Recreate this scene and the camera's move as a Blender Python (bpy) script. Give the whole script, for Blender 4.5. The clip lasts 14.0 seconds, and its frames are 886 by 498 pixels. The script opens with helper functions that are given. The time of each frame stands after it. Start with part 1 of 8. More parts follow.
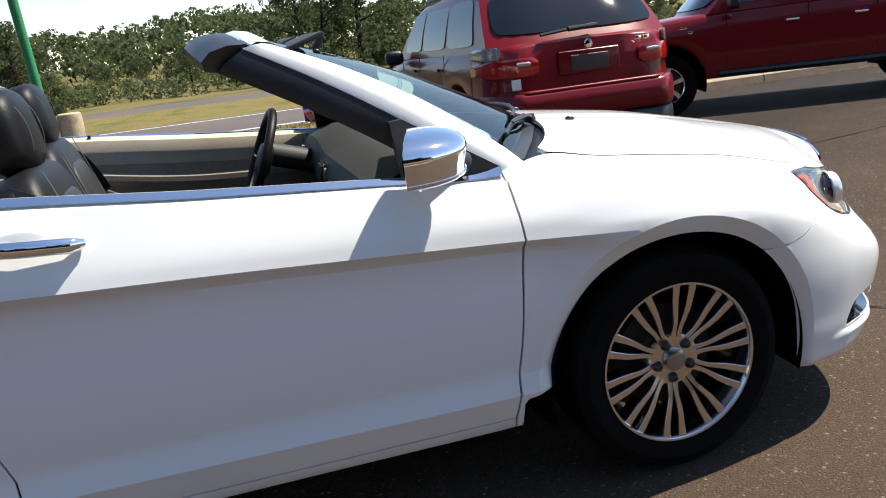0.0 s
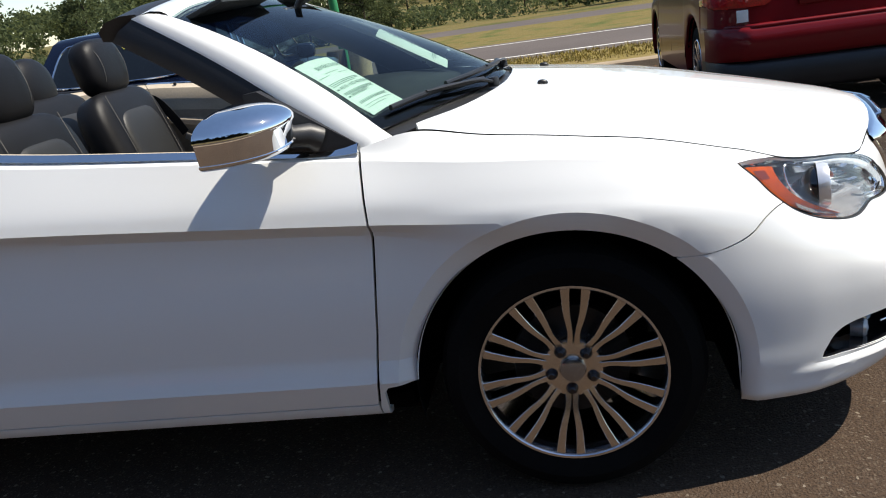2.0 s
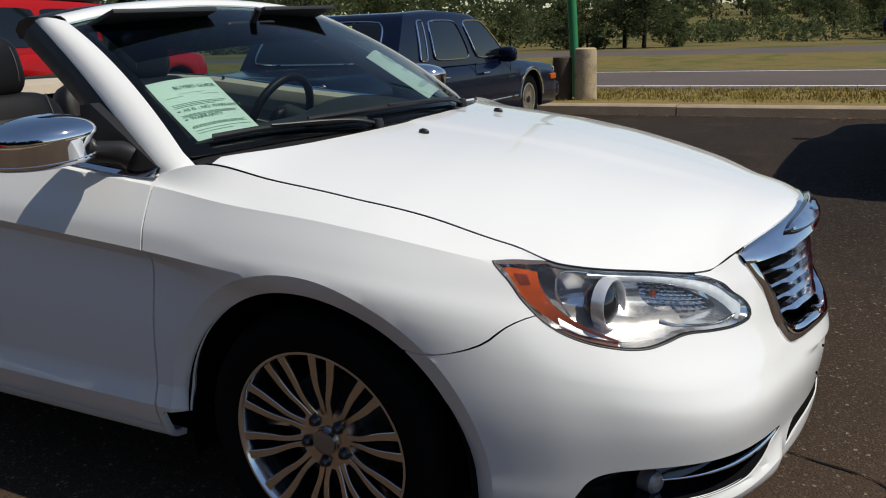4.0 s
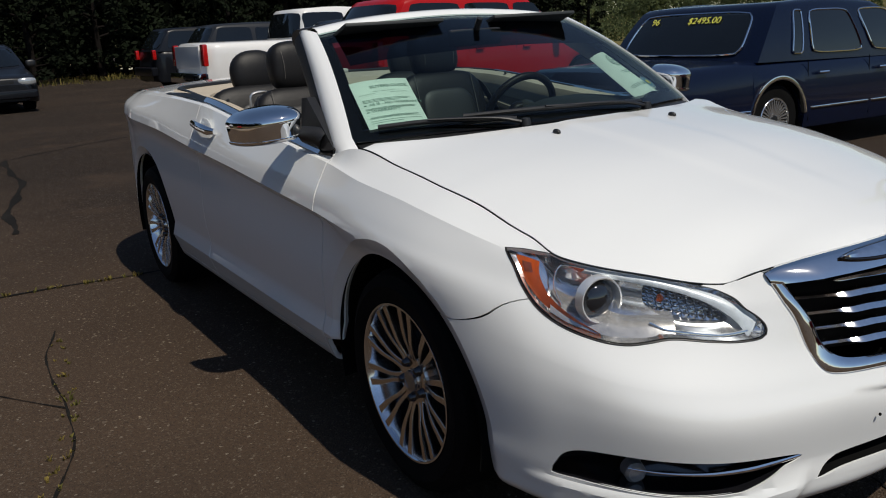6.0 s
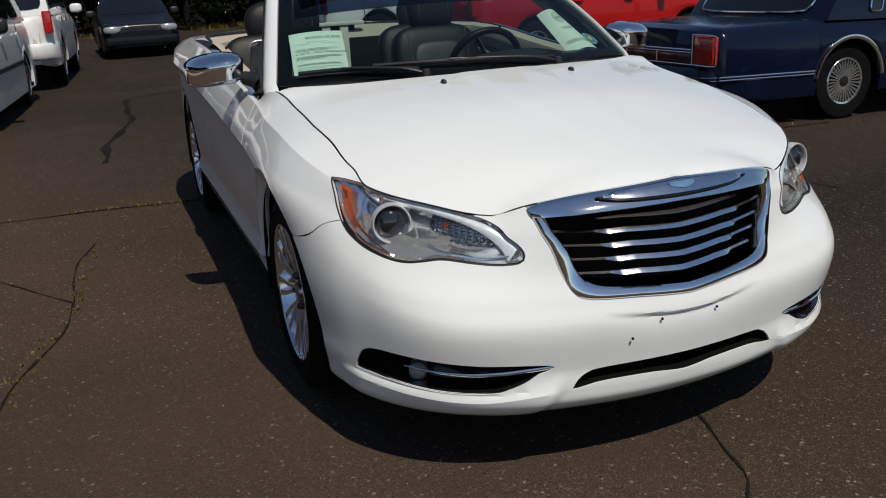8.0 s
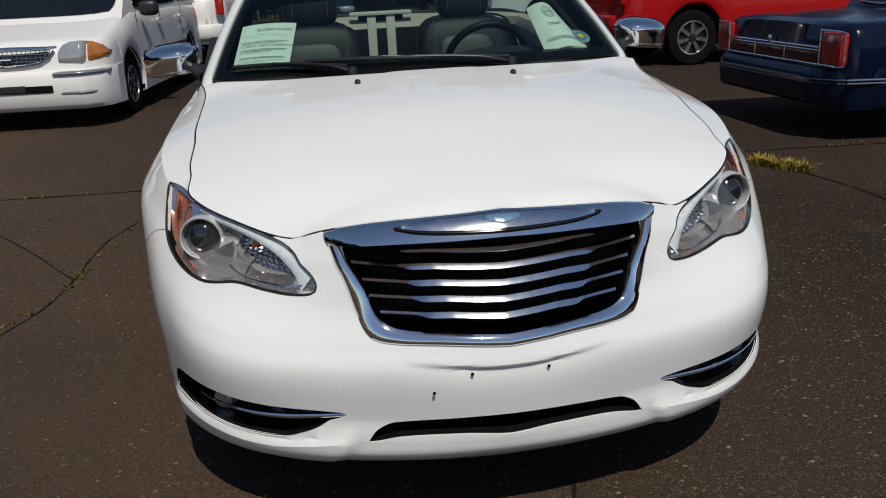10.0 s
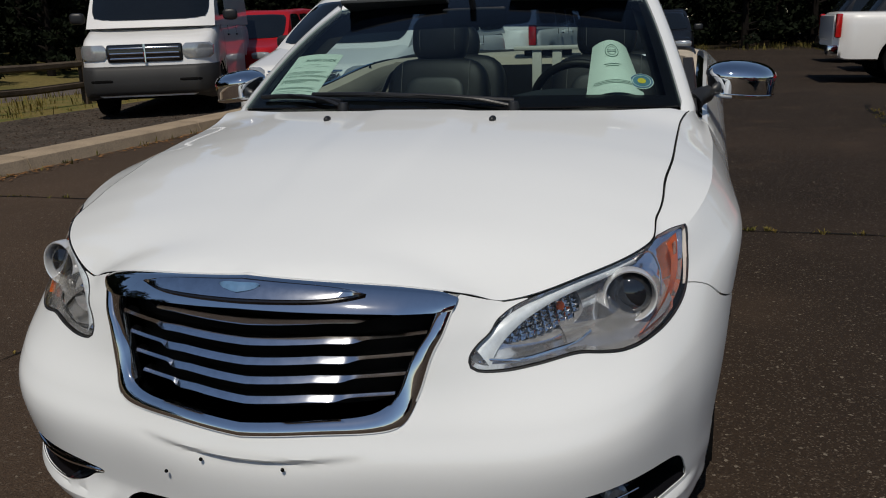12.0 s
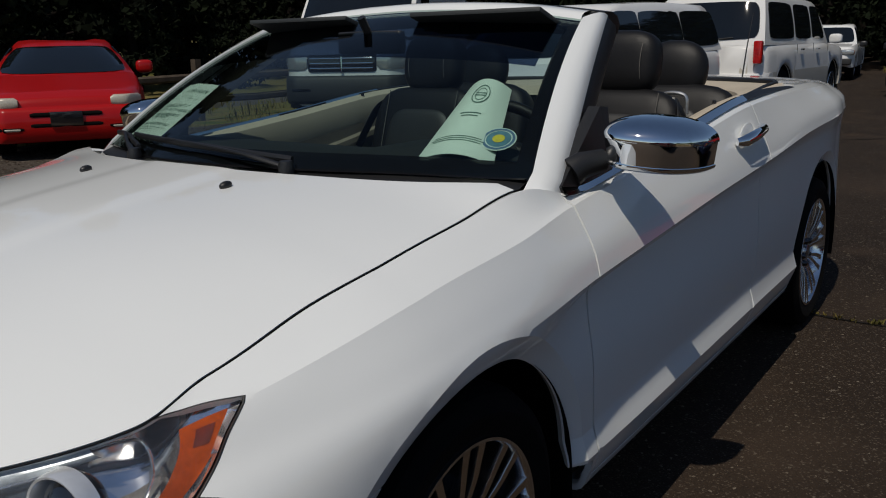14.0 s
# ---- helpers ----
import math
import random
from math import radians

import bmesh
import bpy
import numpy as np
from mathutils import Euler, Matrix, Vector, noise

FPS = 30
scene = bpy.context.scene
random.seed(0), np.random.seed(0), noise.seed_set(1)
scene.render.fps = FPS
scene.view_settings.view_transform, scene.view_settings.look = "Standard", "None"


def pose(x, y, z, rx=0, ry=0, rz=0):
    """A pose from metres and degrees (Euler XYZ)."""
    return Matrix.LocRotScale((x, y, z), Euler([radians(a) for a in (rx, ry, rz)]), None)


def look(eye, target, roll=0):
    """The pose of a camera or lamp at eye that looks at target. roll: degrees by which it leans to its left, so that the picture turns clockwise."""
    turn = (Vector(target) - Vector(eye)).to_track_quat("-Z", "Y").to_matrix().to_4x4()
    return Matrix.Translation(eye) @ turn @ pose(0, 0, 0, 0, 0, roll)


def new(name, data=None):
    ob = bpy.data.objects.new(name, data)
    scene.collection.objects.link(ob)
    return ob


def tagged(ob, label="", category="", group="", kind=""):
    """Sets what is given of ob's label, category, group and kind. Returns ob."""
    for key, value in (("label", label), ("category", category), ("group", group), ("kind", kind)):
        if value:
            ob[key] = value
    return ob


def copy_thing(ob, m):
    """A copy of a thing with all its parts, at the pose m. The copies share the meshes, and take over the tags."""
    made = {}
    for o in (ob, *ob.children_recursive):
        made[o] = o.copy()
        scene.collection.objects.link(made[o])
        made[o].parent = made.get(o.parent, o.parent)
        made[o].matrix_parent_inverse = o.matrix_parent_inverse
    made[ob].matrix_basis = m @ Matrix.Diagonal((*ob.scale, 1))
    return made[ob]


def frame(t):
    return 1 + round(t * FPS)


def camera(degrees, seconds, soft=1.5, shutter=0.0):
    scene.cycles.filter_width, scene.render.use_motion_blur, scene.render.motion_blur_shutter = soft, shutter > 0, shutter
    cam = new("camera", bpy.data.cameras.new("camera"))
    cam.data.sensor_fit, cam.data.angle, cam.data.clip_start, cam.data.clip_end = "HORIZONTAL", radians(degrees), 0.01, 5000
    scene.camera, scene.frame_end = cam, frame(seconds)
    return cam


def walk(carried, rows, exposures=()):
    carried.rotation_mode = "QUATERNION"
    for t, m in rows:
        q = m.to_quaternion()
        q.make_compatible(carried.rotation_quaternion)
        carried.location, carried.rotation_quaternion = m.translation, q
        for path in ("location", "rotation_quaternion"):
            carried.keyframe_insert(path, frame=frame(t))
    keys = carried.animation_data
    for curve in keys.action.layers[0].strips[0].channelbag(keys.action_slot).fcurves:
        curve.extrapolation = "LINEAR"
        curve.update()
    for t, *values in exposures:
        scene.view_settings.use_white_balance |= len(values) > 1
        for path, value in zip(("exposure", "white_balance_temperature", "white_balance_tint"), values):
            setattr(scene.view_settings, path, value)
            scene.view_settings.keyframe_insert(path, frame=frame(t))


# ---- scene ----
# ---- the camera and its walk (metres; the convertible's front axle is the origin, its nose points along +x) ----
cam = camera(55.8, 14.0, 1.05)
PATH = [
    (0, (-1.168, -2.83, 1.328), (-0.681, -0.958, 0.819), -6.6),
    (0.5, (-0.877, -2.859, 1.32), (-0.569, -0.962, 0.768), -7.1),
    (1, (-0.561, -2.91, 1.328), (-0.479, -1.019, 0.682), -8.8),
    (1.5, (-0.27, -2.885, 1.291), (-0.425, -0.992, 0.667), -8.6),
    (2, (0.044, -2.776, 1.294), (-0.275, -0.891, 0.706), -8.4),
    (2.5, (0.384, -2.724, 1.296), (-0.077, -0.87, 0.705), -6.8),
    (2.7, (0.466, -2.667, 1.288), (-0.011, -0.81, 0.721), -7.2),
    (4.8, (1.466, -2.073, 1.308), (0.167, -0.659, 0.751), -4.3),
    (5, (1.533, -2.026, 1.311), (0.138, -0.709, 0.745), -6.2),
    (5.5, (1.788, -1.897, 1.305), (0.197, -0.873, 0.657), -4.8),
    (6, (1.984, -1.915, 1.331), (0.338, -0.904, 0.813), -3.5),
    (6.5, (2.184, -1.928, 1.348), (0.587, -0.845, 0.824), -2.4),
    (7, (2.423, -1.836, 1.314), (0.767, -0.849, 0.781), -3.0),
    (7.2, (2.507, -1.771, 1.308), (0.836, -0.823, 0.753), -2.9),
    (9.3, (2.755, -0.705, 1.338), (0.876, -0.369, 0.739), -4.2),
    (9.5, (2.736, -0.665, 1.31), (0.863, -0.272, 0.729), -4.9),
    (10, (2.684, -0.357, 1.294), (0.798, -0.112, 0.677), -2.9),
    (10.5, (2.676, -0.036, 1.271), (0.769, -0.035, 0.67), -6.7),
    (11, (2.639, 0.288, 1.284), (0.75, 0.031, 0.679), -4.2),
    (11.5, (2.424, 0.576, 1.28), (0.59, 0.108, 0.632), 0.1),
    (12, (2.276, 0.807, 1.245), (0.43, 0.232, 0.731), -2.0),
    (12.5, (2.077, 1.101, 1.257), (0.292, 0.4, 0.687), -1.3),
    (13, (1.714, 1.28, 1.257), (-0.044, 0.521, 0.677), 0.3),
    (13.5, (1.426, 1.434, 1.243), (-0.285, 0.512, 0.773), -2.2),
    (14, (1.125, 1.616, 1.267), (-0.456, 0.487, 0.791), -1.2),
]
EXPOSURE = [(0.0, 1.30), (1.0, 1.12), (2.7, 0.70), (5.0, -0.18), (7.0, -0.10), (9.5, -0.18), (11.5, -0.28), (12.5, -0.52), (14.0, -0.56)]
walk(cam, [(t, look(eye, target, roll)) for t, eye, target, roll in PATH], [(t, stops, 6800, 10) for t, stops in EXPOSURE])

# ---- daylight ----
SUN_TO = Vector((0.675, 0.07, 1.05)).normalized()
world = bpy.data.worlds.new("sky")
scene.world = world
world.use_nodes = True
sky = world.node_tree.nodes.new("ShaderNodeTexSky")
sky.sky_type, sky.sun_disc = "NISHITA", False
sky.sun_elevation = math.asin(SUN_TO.z)
sky.sun_rotation = math.atan2(SUN_TO.x, SUN_TO.y)
sky.air_density, sky.dust_density, sky.ozone_density = 0.9, 0.15, 2.5
background = world.node_tree.nodes["Background"]
background.inputs["Strength"].default_value = 0.088
world.node_tree.links.new(sky.outputs[0], background.inputs["Color"])
sun = new("sun", bpy.data.lights.new("sun", "SUN"))
sun.data.energy, sun.data.angle, sun.data.color = 3.8, radians(0.53), (1.0, 0.95, 0.865)
sun.matrix_basis = look((0, 0, 0), -SUN_TO)


# ---- materials ----
def material(name, color, rough=0.5, metal=0.0, vary=0.12, scale=3.0, fine=60.0, bump=0.0, bump_scale=150.0, coat=0.0, second=None, amount=0.5, rough_vary=0.1, spec=0.5, by_piece=0.0):
    """A surface with stains at a large scale and grain at a small one; second: a colour that shows in blotches."""
    m = bpy.data.materials.new(name)
    m.use_nodes = True
    t = m.node_tree
    n, link = t.nodes, t.links.new
    p = n["Principled BSDF"]
    at = n.new("ShaderNodeTexCoord").outputs["Object"]

    def noise_at(s, detail=4.0):
        x = n.new("ShaderNodeTexNoise")
        x.inputs["Scale"].default_value, x.inputs["Detail"].default_value = s, detail
        link(at, x.inputs["Vector"])
        return x.outputs["Fac"]

    def mix(kind, a, b, f):
        x = n.new("ShaderNodeMix")
        x.data_type, x.blend_type = "RGBA", kind
        for socket, value in ((x.inputs["Factor"], f), (x.inputs["A"], a), (x.inputs["B"], b)):
            if isinstance(value, (tuple, float, int)):
                socket.default_value = value
            else:
                link(value, socket)
        return x.outputs["Result"]

    def ramp(fac, lo, hi, a, b):
        x = n.new("ShaderNodeMapRange")
        x.inputs["From Min"].default_value, x.inputs["From Max"].default_value = lo, hi
        x.inputs["To Min"].default_value, x.inputs["To Max"].default_value = a, b
        link(fac, x.inputs["Value"])
        return x.outputs["Result"]

    big, small = noise_at(scale), noise_at(fine, 2.0)
    col = (*color, 1.0)
    if second:
        col = mix("MIX", col, (*second, 1.0), ramp(big, 0.62 - 0.3 * amount, 0.85 - 0.3 * amount, 0.0, 1.0))
    else:
        col = mix("MULTIPLY", col, mix("MIX", (1 - vary,) * 3 + (1,), (1 + vary,) * 3 + (1,), ramp(big, 0.3, 0.7, 0, 1)), 1.0)
    col = mix("MULTIPLY", col, mix("MIX", (1 - vary,) * 3 + (1,), (1 + vary,) * 3 + (1,), ramp(small, 0.3, 0.7, 0, 1)), 1.0)
    if by_piece:
        info = n.new("ShaderNodeObjectInfo").outputs["Random"]
        col = mix("MULTIPLY", col, mix("MIX", (1 - by_piece,) * 3 + (1,), (1 + by_piece,) * 3 + (1,), info), 1.0)
    link(col, p.inputs["Base Color"])
    p.inputs["Metallic"].default_value = metal
    p.inputs["Specular IOR Level"].default_value = spec
    link(ramp(small, 0.2, 0.8, max(0.0, rough - rough_vary * rough), min(1.0, rough + rough_vary * rough)), p.inputs["Roughness"])
    p.inputs["Coat Weight"].default_value = coat
    p.inputs["Coat Roughness"].default_value = 0.03
    if bump:
        b = n.new("ShaderNodeBump")
        b.inputs["Strength"].default_value, b.inputs["Distance"].default_value = 1.0, bump
        link(noise_at(bump_scale, 3.0), b.inputs["Height"])
        link(b.outputs["Normal"], p.inputs["Normal"])
    return m


def pane_material(name, tint, gloss=1.0, ior=1.45, haze=0.0):
    """Thin glass: tinted, seen through, with a mirror image that grows at grazing angles."""
    m = bpy.data.materials.new(name)
    m.use_nodes = True
    t = m.node_tree
    n, link = t.nodes, t.links.new
    n.remove(n["Principled BSDF"])
    clear, shine, fres, mixer = n.new("ShaderNodeBsdfTransparent"), n.new("ShaderNodeBsdfGlossy"), n.new("ShaderNodeFresnel"), n.new("ShaderNodeMixShader")
    clear.inputs["Color"].default_value = (*tint, 1)
    shine.inputs["Roughness"].default_value = 0.02
    shine.inputs["Color"].default_value = (gloss, gloss, gloss, 1)
    fres.inputs["IOR"].default_value = ior
    link(fres.outputs[0], mixer.inputs[0])
    link(clear.outputs[0], mixer.inputs[1])
    link(shine.outputs[0], mixer.inputs[2])
    last = mixer
    if haze:   # weathered plastic scatters a little
        dull, mix2 = n.new("ShaderNodeBsdfDiffuse"), n.new("ShaderNodeMixShader")
        dull.inputs["Color"].default_value = (0.8, 0.8, 0.78, 1)
        mix2.inputs[0].default_value = haze
        link(mixer.outputs[0], mix2.inputs[1])
        link(dull.outputs[0], mix2.inputs[2])
        last = mix2
    link(last.outputs[0], n["Material Output"].inputs["Surface"])
    return m


WHITE_PAINT = material("white_paint", (0.760, 0.775, 0.772), 0.55, vary=0.012, scale=1.2, fine=900, coat=1.0, spec=0.15)
CHROME = material("chrome", (0.86, 0.87, 0.88), 0.04, 1.0, vary=0.02, scale=8)
SATIN = material("machined_alloy", (0.66, 0.62, 0.57), 0.24, 1.0, vary=0.03, scale=20, fine=300, rough_vary=0.02)
ALLOY = material("painted_alloy", (0.33, 0.34, 0.36), 0.22, 0.9, vary=0.06, scale=20, fine=200)
NUT_STEEL = material("dark_nut_steel", (0.07, 0.07, 0.075), 0.22, 0.9, vary=0.1, scale=60)
POLISHED = material("polished_barrel", (0.66, 0.68, 0.72), 0.14, 1.0, vary=0.06, scale=20, fine=200)
RUBBER = material("tyre_rubber", (0.005, 0.005, 0.005), 0.85, vary=0.25, spec=0.1, scale=6, fine=120, bump=0.0006, bump_scale=260)
TRIM = material("black_trim", (0.012, 0.012, 0.013), 0.42, vary=0.2, scale=6, fine=200, bump=0.0003, bump_scale=600)
GLOSS_BLACK = material("gloss_black", (0.008, 0.008, 0.010), 0.12, vary=0.1, coat=0.6)
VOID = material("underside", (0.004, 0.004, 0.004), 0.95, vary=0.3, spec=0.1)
LEATHER = material("black_leather", (0.008, 0.008, 0.009), 0.45, vary=0.15, scale=9, fine=220, bump=0.0007, bump_scale=380, spec=0.25)
# black leather lightened: the windscreen's grey veil is put into the colour
VEILED_LEATHER = material("veiled_leather", (0.016, 0.0165, 0.0165), 0.5, vary=0.1, scale=9, fine=220, bump=0.0006, bump_scale=380)
STITCH = material("white_stitch", (0.12, 0.115, 0.105), 0.8)
TAN = material("tan_vinyl", (0.50, 0.43, 0.33), 0.6, vary=0.07, scale=6, fine=160, bump=0.0006, bump_scale=420)
CREAM = material("cream_vinyl", (0.66, 0.62, 0.53), 0.55, vary=0.06)
DASH = material("dash_vinyl", (0.020, 0.023, 0.024), 0.6, vary=0.12, scale=9, fine=240, bump=0.0006, bump_scale=420)
PAPER = material("pale_green_paper", (0.68, 0.80, 0.72), 0.7, vary=0.03, scale=12, fine=200)
INK = material("green_ink", (0.09, 0.17, 0.14), 0.8)
AMBER = material("amber_plastic", (0.55, 0.085, 0.001), 0.3, vary=0.15, scale=160, coat=0.15, spec=.2)
AMBER_DARK = material("dark_amber_reflector", (0.20, 0.028, 0.004), 0.2, vary=0.2, scale=60, coat=0.5)
RED_LENS = material("red_lens", (0.36, 0.008, 0.012), 0.15, vary=0.12, scale=30, coat=0.6)
LAMP_WHITE = material("lamp_reflector", (0.75, 0.76, 0.77), 0.12, 0.9, vary=0.12, scale=40)
SILVER = material("satin_silver", (0.50, 0.50, 0.50), 0.22, 0.75, vary=0.06, scale=30)
FROST = material("frosted_guide", (0.60, 0.66, 0.71), 0.35, 0.1, vary=0.12, scale=60, fine=500, coat=.6)
BARREL = material("lamp_pocket", (0.42, 0.43, 0.45), 0.25, 0.5, vary=0.12, scale=30)
BEZEL = material("silvered_bezel", (0.90, 0.91, 0.93), 0.10, 0.93, vary=0.05, scale=40)
RING_BRIGHT = material("bright_lamp_ring", (0.88, 0.89, 0.90), 0.22, 0.6, vary=0.04, scale=40)
PROJECTOR = material("projector_glass", (0.012, 0.014, 0.018), 0.04, vary=0.1, coat=1.0)
BLADE = material("satin_chrome_blade", (0.78, 0.79, 0.82), 0.13, 1.0, vary=0.04, scale=30)
BLUE_ENAMEL = material("blue_enamel", (0.10, 0.20, 0.34), 0.3, coat=0.6)
SCREEN_GLASS = pane_material("windscreen_glass", (0.45, 0.60, 0.59), gloss=0.6)
SHADE_BAND = pane_material("shade_band_tint", (0.06, 0.09, 0.18), gloss=0.1)
LENS_GLASS = pane_material("lamp_lens", (0.95, 0.955, 0.96), ior=1.5, haze=0.01)
DARK_GLASS = material("tinted_glass", (0.006, 0.008, 0.010), 0.04, vary=0.1, spec=0.6)
BUCKLE = material("steel_buckle", (0.5, 0.5, 0.5), 0.3, 0.8)


# ---- mesh helpers ----
def mesh_of(name, verts, faces, mat, smooth=True, sharp=35.0):
    me = bpy.data.meshes.new(name)
    me.from_pydata([tuple(map(float, v)) for v in verts], [], [tuple(map(int, f)) for f in faces])
    me.materials.append(mat)
    if smooth:
        me.polygons.foreach_set("use_smooth", [True] * len(me.polygons))
        me.set_sharp_from_angle(angle=radians(sharp))
    me.update()
    return me


def piece(name, verts, faces, mat, parent=None, label="", smooth=True, sharp=35.0):
    """One mesh object, a part when it has a parent; its places are given in the parent's own space."""
    ob = new(name, mesh_of(name, verts, faces, mat, smooth, sharp))
    if parent is not None:
        ob.parent = parent
    return tagged(ob, label)


def part(name, bm, mat, parent=None, label="", smooth=True, sharp=35.0):
    me = bpy.data.meshes.new(name)
    bm.normal_update()
    bm.to_mesh(me)
    bm.free()
    me.materials.append(mat)
    if smooth:
        me.polygons.foreach_set("use_smooth", [True] * len(me.polygons))
        me.set_sharp_from_angle(angle=radians(sharp))
    ob = new(name, me)
    if parent is not None:
        ob.parent = parent
    return tagged(ob, label)


def thing(name, label, category, m=None, group="", kind=""):
    ob = tagged(new(name), label, category, group, kind)
    if m is not None:
        ob.matrix_basis = m
    return ob


def grid_faces(rows, cols, close=False, flip=False):
    out = []
    for i in range(rows - 1):
        for j in range(cols if close else cols - 1):
            a, b = i * cols + j, i * cols + (j + 1) % cols
            f = (a, b, b + cols, a + cols)
            out.append(f[::-1] if flip else f)
    return out


def box_bm(cx, cy, cz, sx, sy, sz, bevel=0.0, seg=2, turn=None):
    bm = bmesh.new()
    bmesh.ops.create_cube(bm, size=1.0, matrix=Matrix.Translation((cx, cy, cz)) @ (turn or Matrix()) @ Matrix.Diagonal((sx, sy, sz, 1)))
    if bevel:
        bmesh.ops.bevel(bm, geom=bm.edges[:], offset=bevel, segments=seg, profile=0.6, affect="EDGES")
    return bm


def lathe(profile, n=48, axis="y"):
    """Verts and faces of a profile of (radius, along) turned round an axis through the origin."""
    verts, rows = [], len(profile)
    for r, a in profile:
        for k in range(n):
            c, s = r * math.cos(2 * math.pi * k / n), r * math.sin(2 * math.pi * k / n)
            verts.append((c, a, s) if axis == "y" else (c, s, a) if axis == "z" else (a, c, s))
    return verts, grid_faces(rows, n, True, axis != "y")


def tube(path, radius, n=8, squash=1.0, caps=True):
    """A round bar along a list of places; radius: one number, or one for each place."""
    path = [Vector(p) for p in path]
    rs = [float(q) for q in radius] if isinstance(radius, (list, tuple)) else [float(radius)] * len(path)
    verts, side = [], None
    for i, p in enumerate(path):
        d = (path[min(i + 1, len(path) - 1)] - path[max(i - 1, 0)]).normalized()
        ref = side if side is not None else (Vector((0, 0, 1)) if abs(d.z) < 0.9 else Vector((1, 0, 0)))
        a = (ref - d * ref.dot(d)).normalized()
        side = a
        b = d.cross(a)
        for k in range(n):
            w = 2 * math.pi * k / n
            verts.append(p + rs[i] * (squash * math.cos(w) * a + math.sin(w) * b))
    faces = grid_faces(len(path), n, True)
    if caps:
        faces += [tuple(range(n))[::-1], tuple((len(path) - 1) * n + k for k in range(n))]
    return verts, faces


def spline(points, n):
    """n places on a smooth open curve through the points (any dimension)."""
    pts = np.asarray(points, float)
    d = np.r_[0, np.cumsum(np.linalg.norm(np.diff(pts, axis=0), axis=1))]
    q = np.linspace(0, d[-1], n)
    m = np.zeros_like(pts)
    m[1:-1] = (pts[2:] - pts[:-2]) / (d[2:] - d[:-2])[:, None]
    m[0], m[-1] = (pts[1] - pts[0]) / (d[1] - d[0]), (pts[-1] - pts[-2]) / (d[-1] - d[-2])
    i = np.clip(np.searchsorted(d, q, side="right") - 1, 0, len(d) - 2)
    h = (d[i + 1] - d[i])[:, None]
    t = ((q - d[i]) / h[:, 0])[:, None]
    return (1 + 2 * t) * (1 - t) ** 2 * pts[i] + t * (1 - t) ** 2 * h * m[i] + t * t * (3 - 2 * t) * pts[i + 1] + t * t * (t - 1) * h * m[i + 1]


def ring(points, n):
    """n places on a smooth closed curve through the points."""
    pts = list(map(tuple, points))
    k = len(pts)
    wide = spline(pts[-2:] + pts + pts[:3], 6 * n)
    lo = np.argmin(np.linalg.norm(wide - np.array(pts[0]), axis=1)[: 3 * n])
    tail = np.linalg.norm(wide - np.array(pts[0]), axis=1)
    tail[: 3 * n] = 9e9
    hi = np.argmin(tail)
    seg = wide[lo:hi]
    d = np.r_[0, np.cumsum(np.linalg.norm(np.diff(seg, axis=0), axis=1))]
    q = np.linspace(0, d[-1], n, endpoint=False)
    return np.stack([np.interp(q, d, seg[:, c]) for c in range(seg.shape[1])], axis=1)


def dense(points, step):
    """A closed polygon with straight edges cut into steps."""
    out = []
    pts = [np.asarray(p, float) for p in points]
    for a, b in zip(pts, pts[1:] + pts[:1]):
        n = max(1, int(np.ceil(np.linalg.norm(b - a) / step)))
        out += [a + (b - a) * k / n for k in range(n)]
    return np.array(out)


def inside(poly, p):
    x, y = p[:, 0], p[:, 1]
    hit = np.zeros(len(p), bool)
    for (x0, y0), (x1, y1) in zip(poly, np.roll(poly, -1, axis=0)):
        if y0 != y1:
            hit ^= ((y0 > y) != (y1 > y)) & (x < (x1 - x0) * (y - y0) / (y1 - y0) + x0)
    return hit


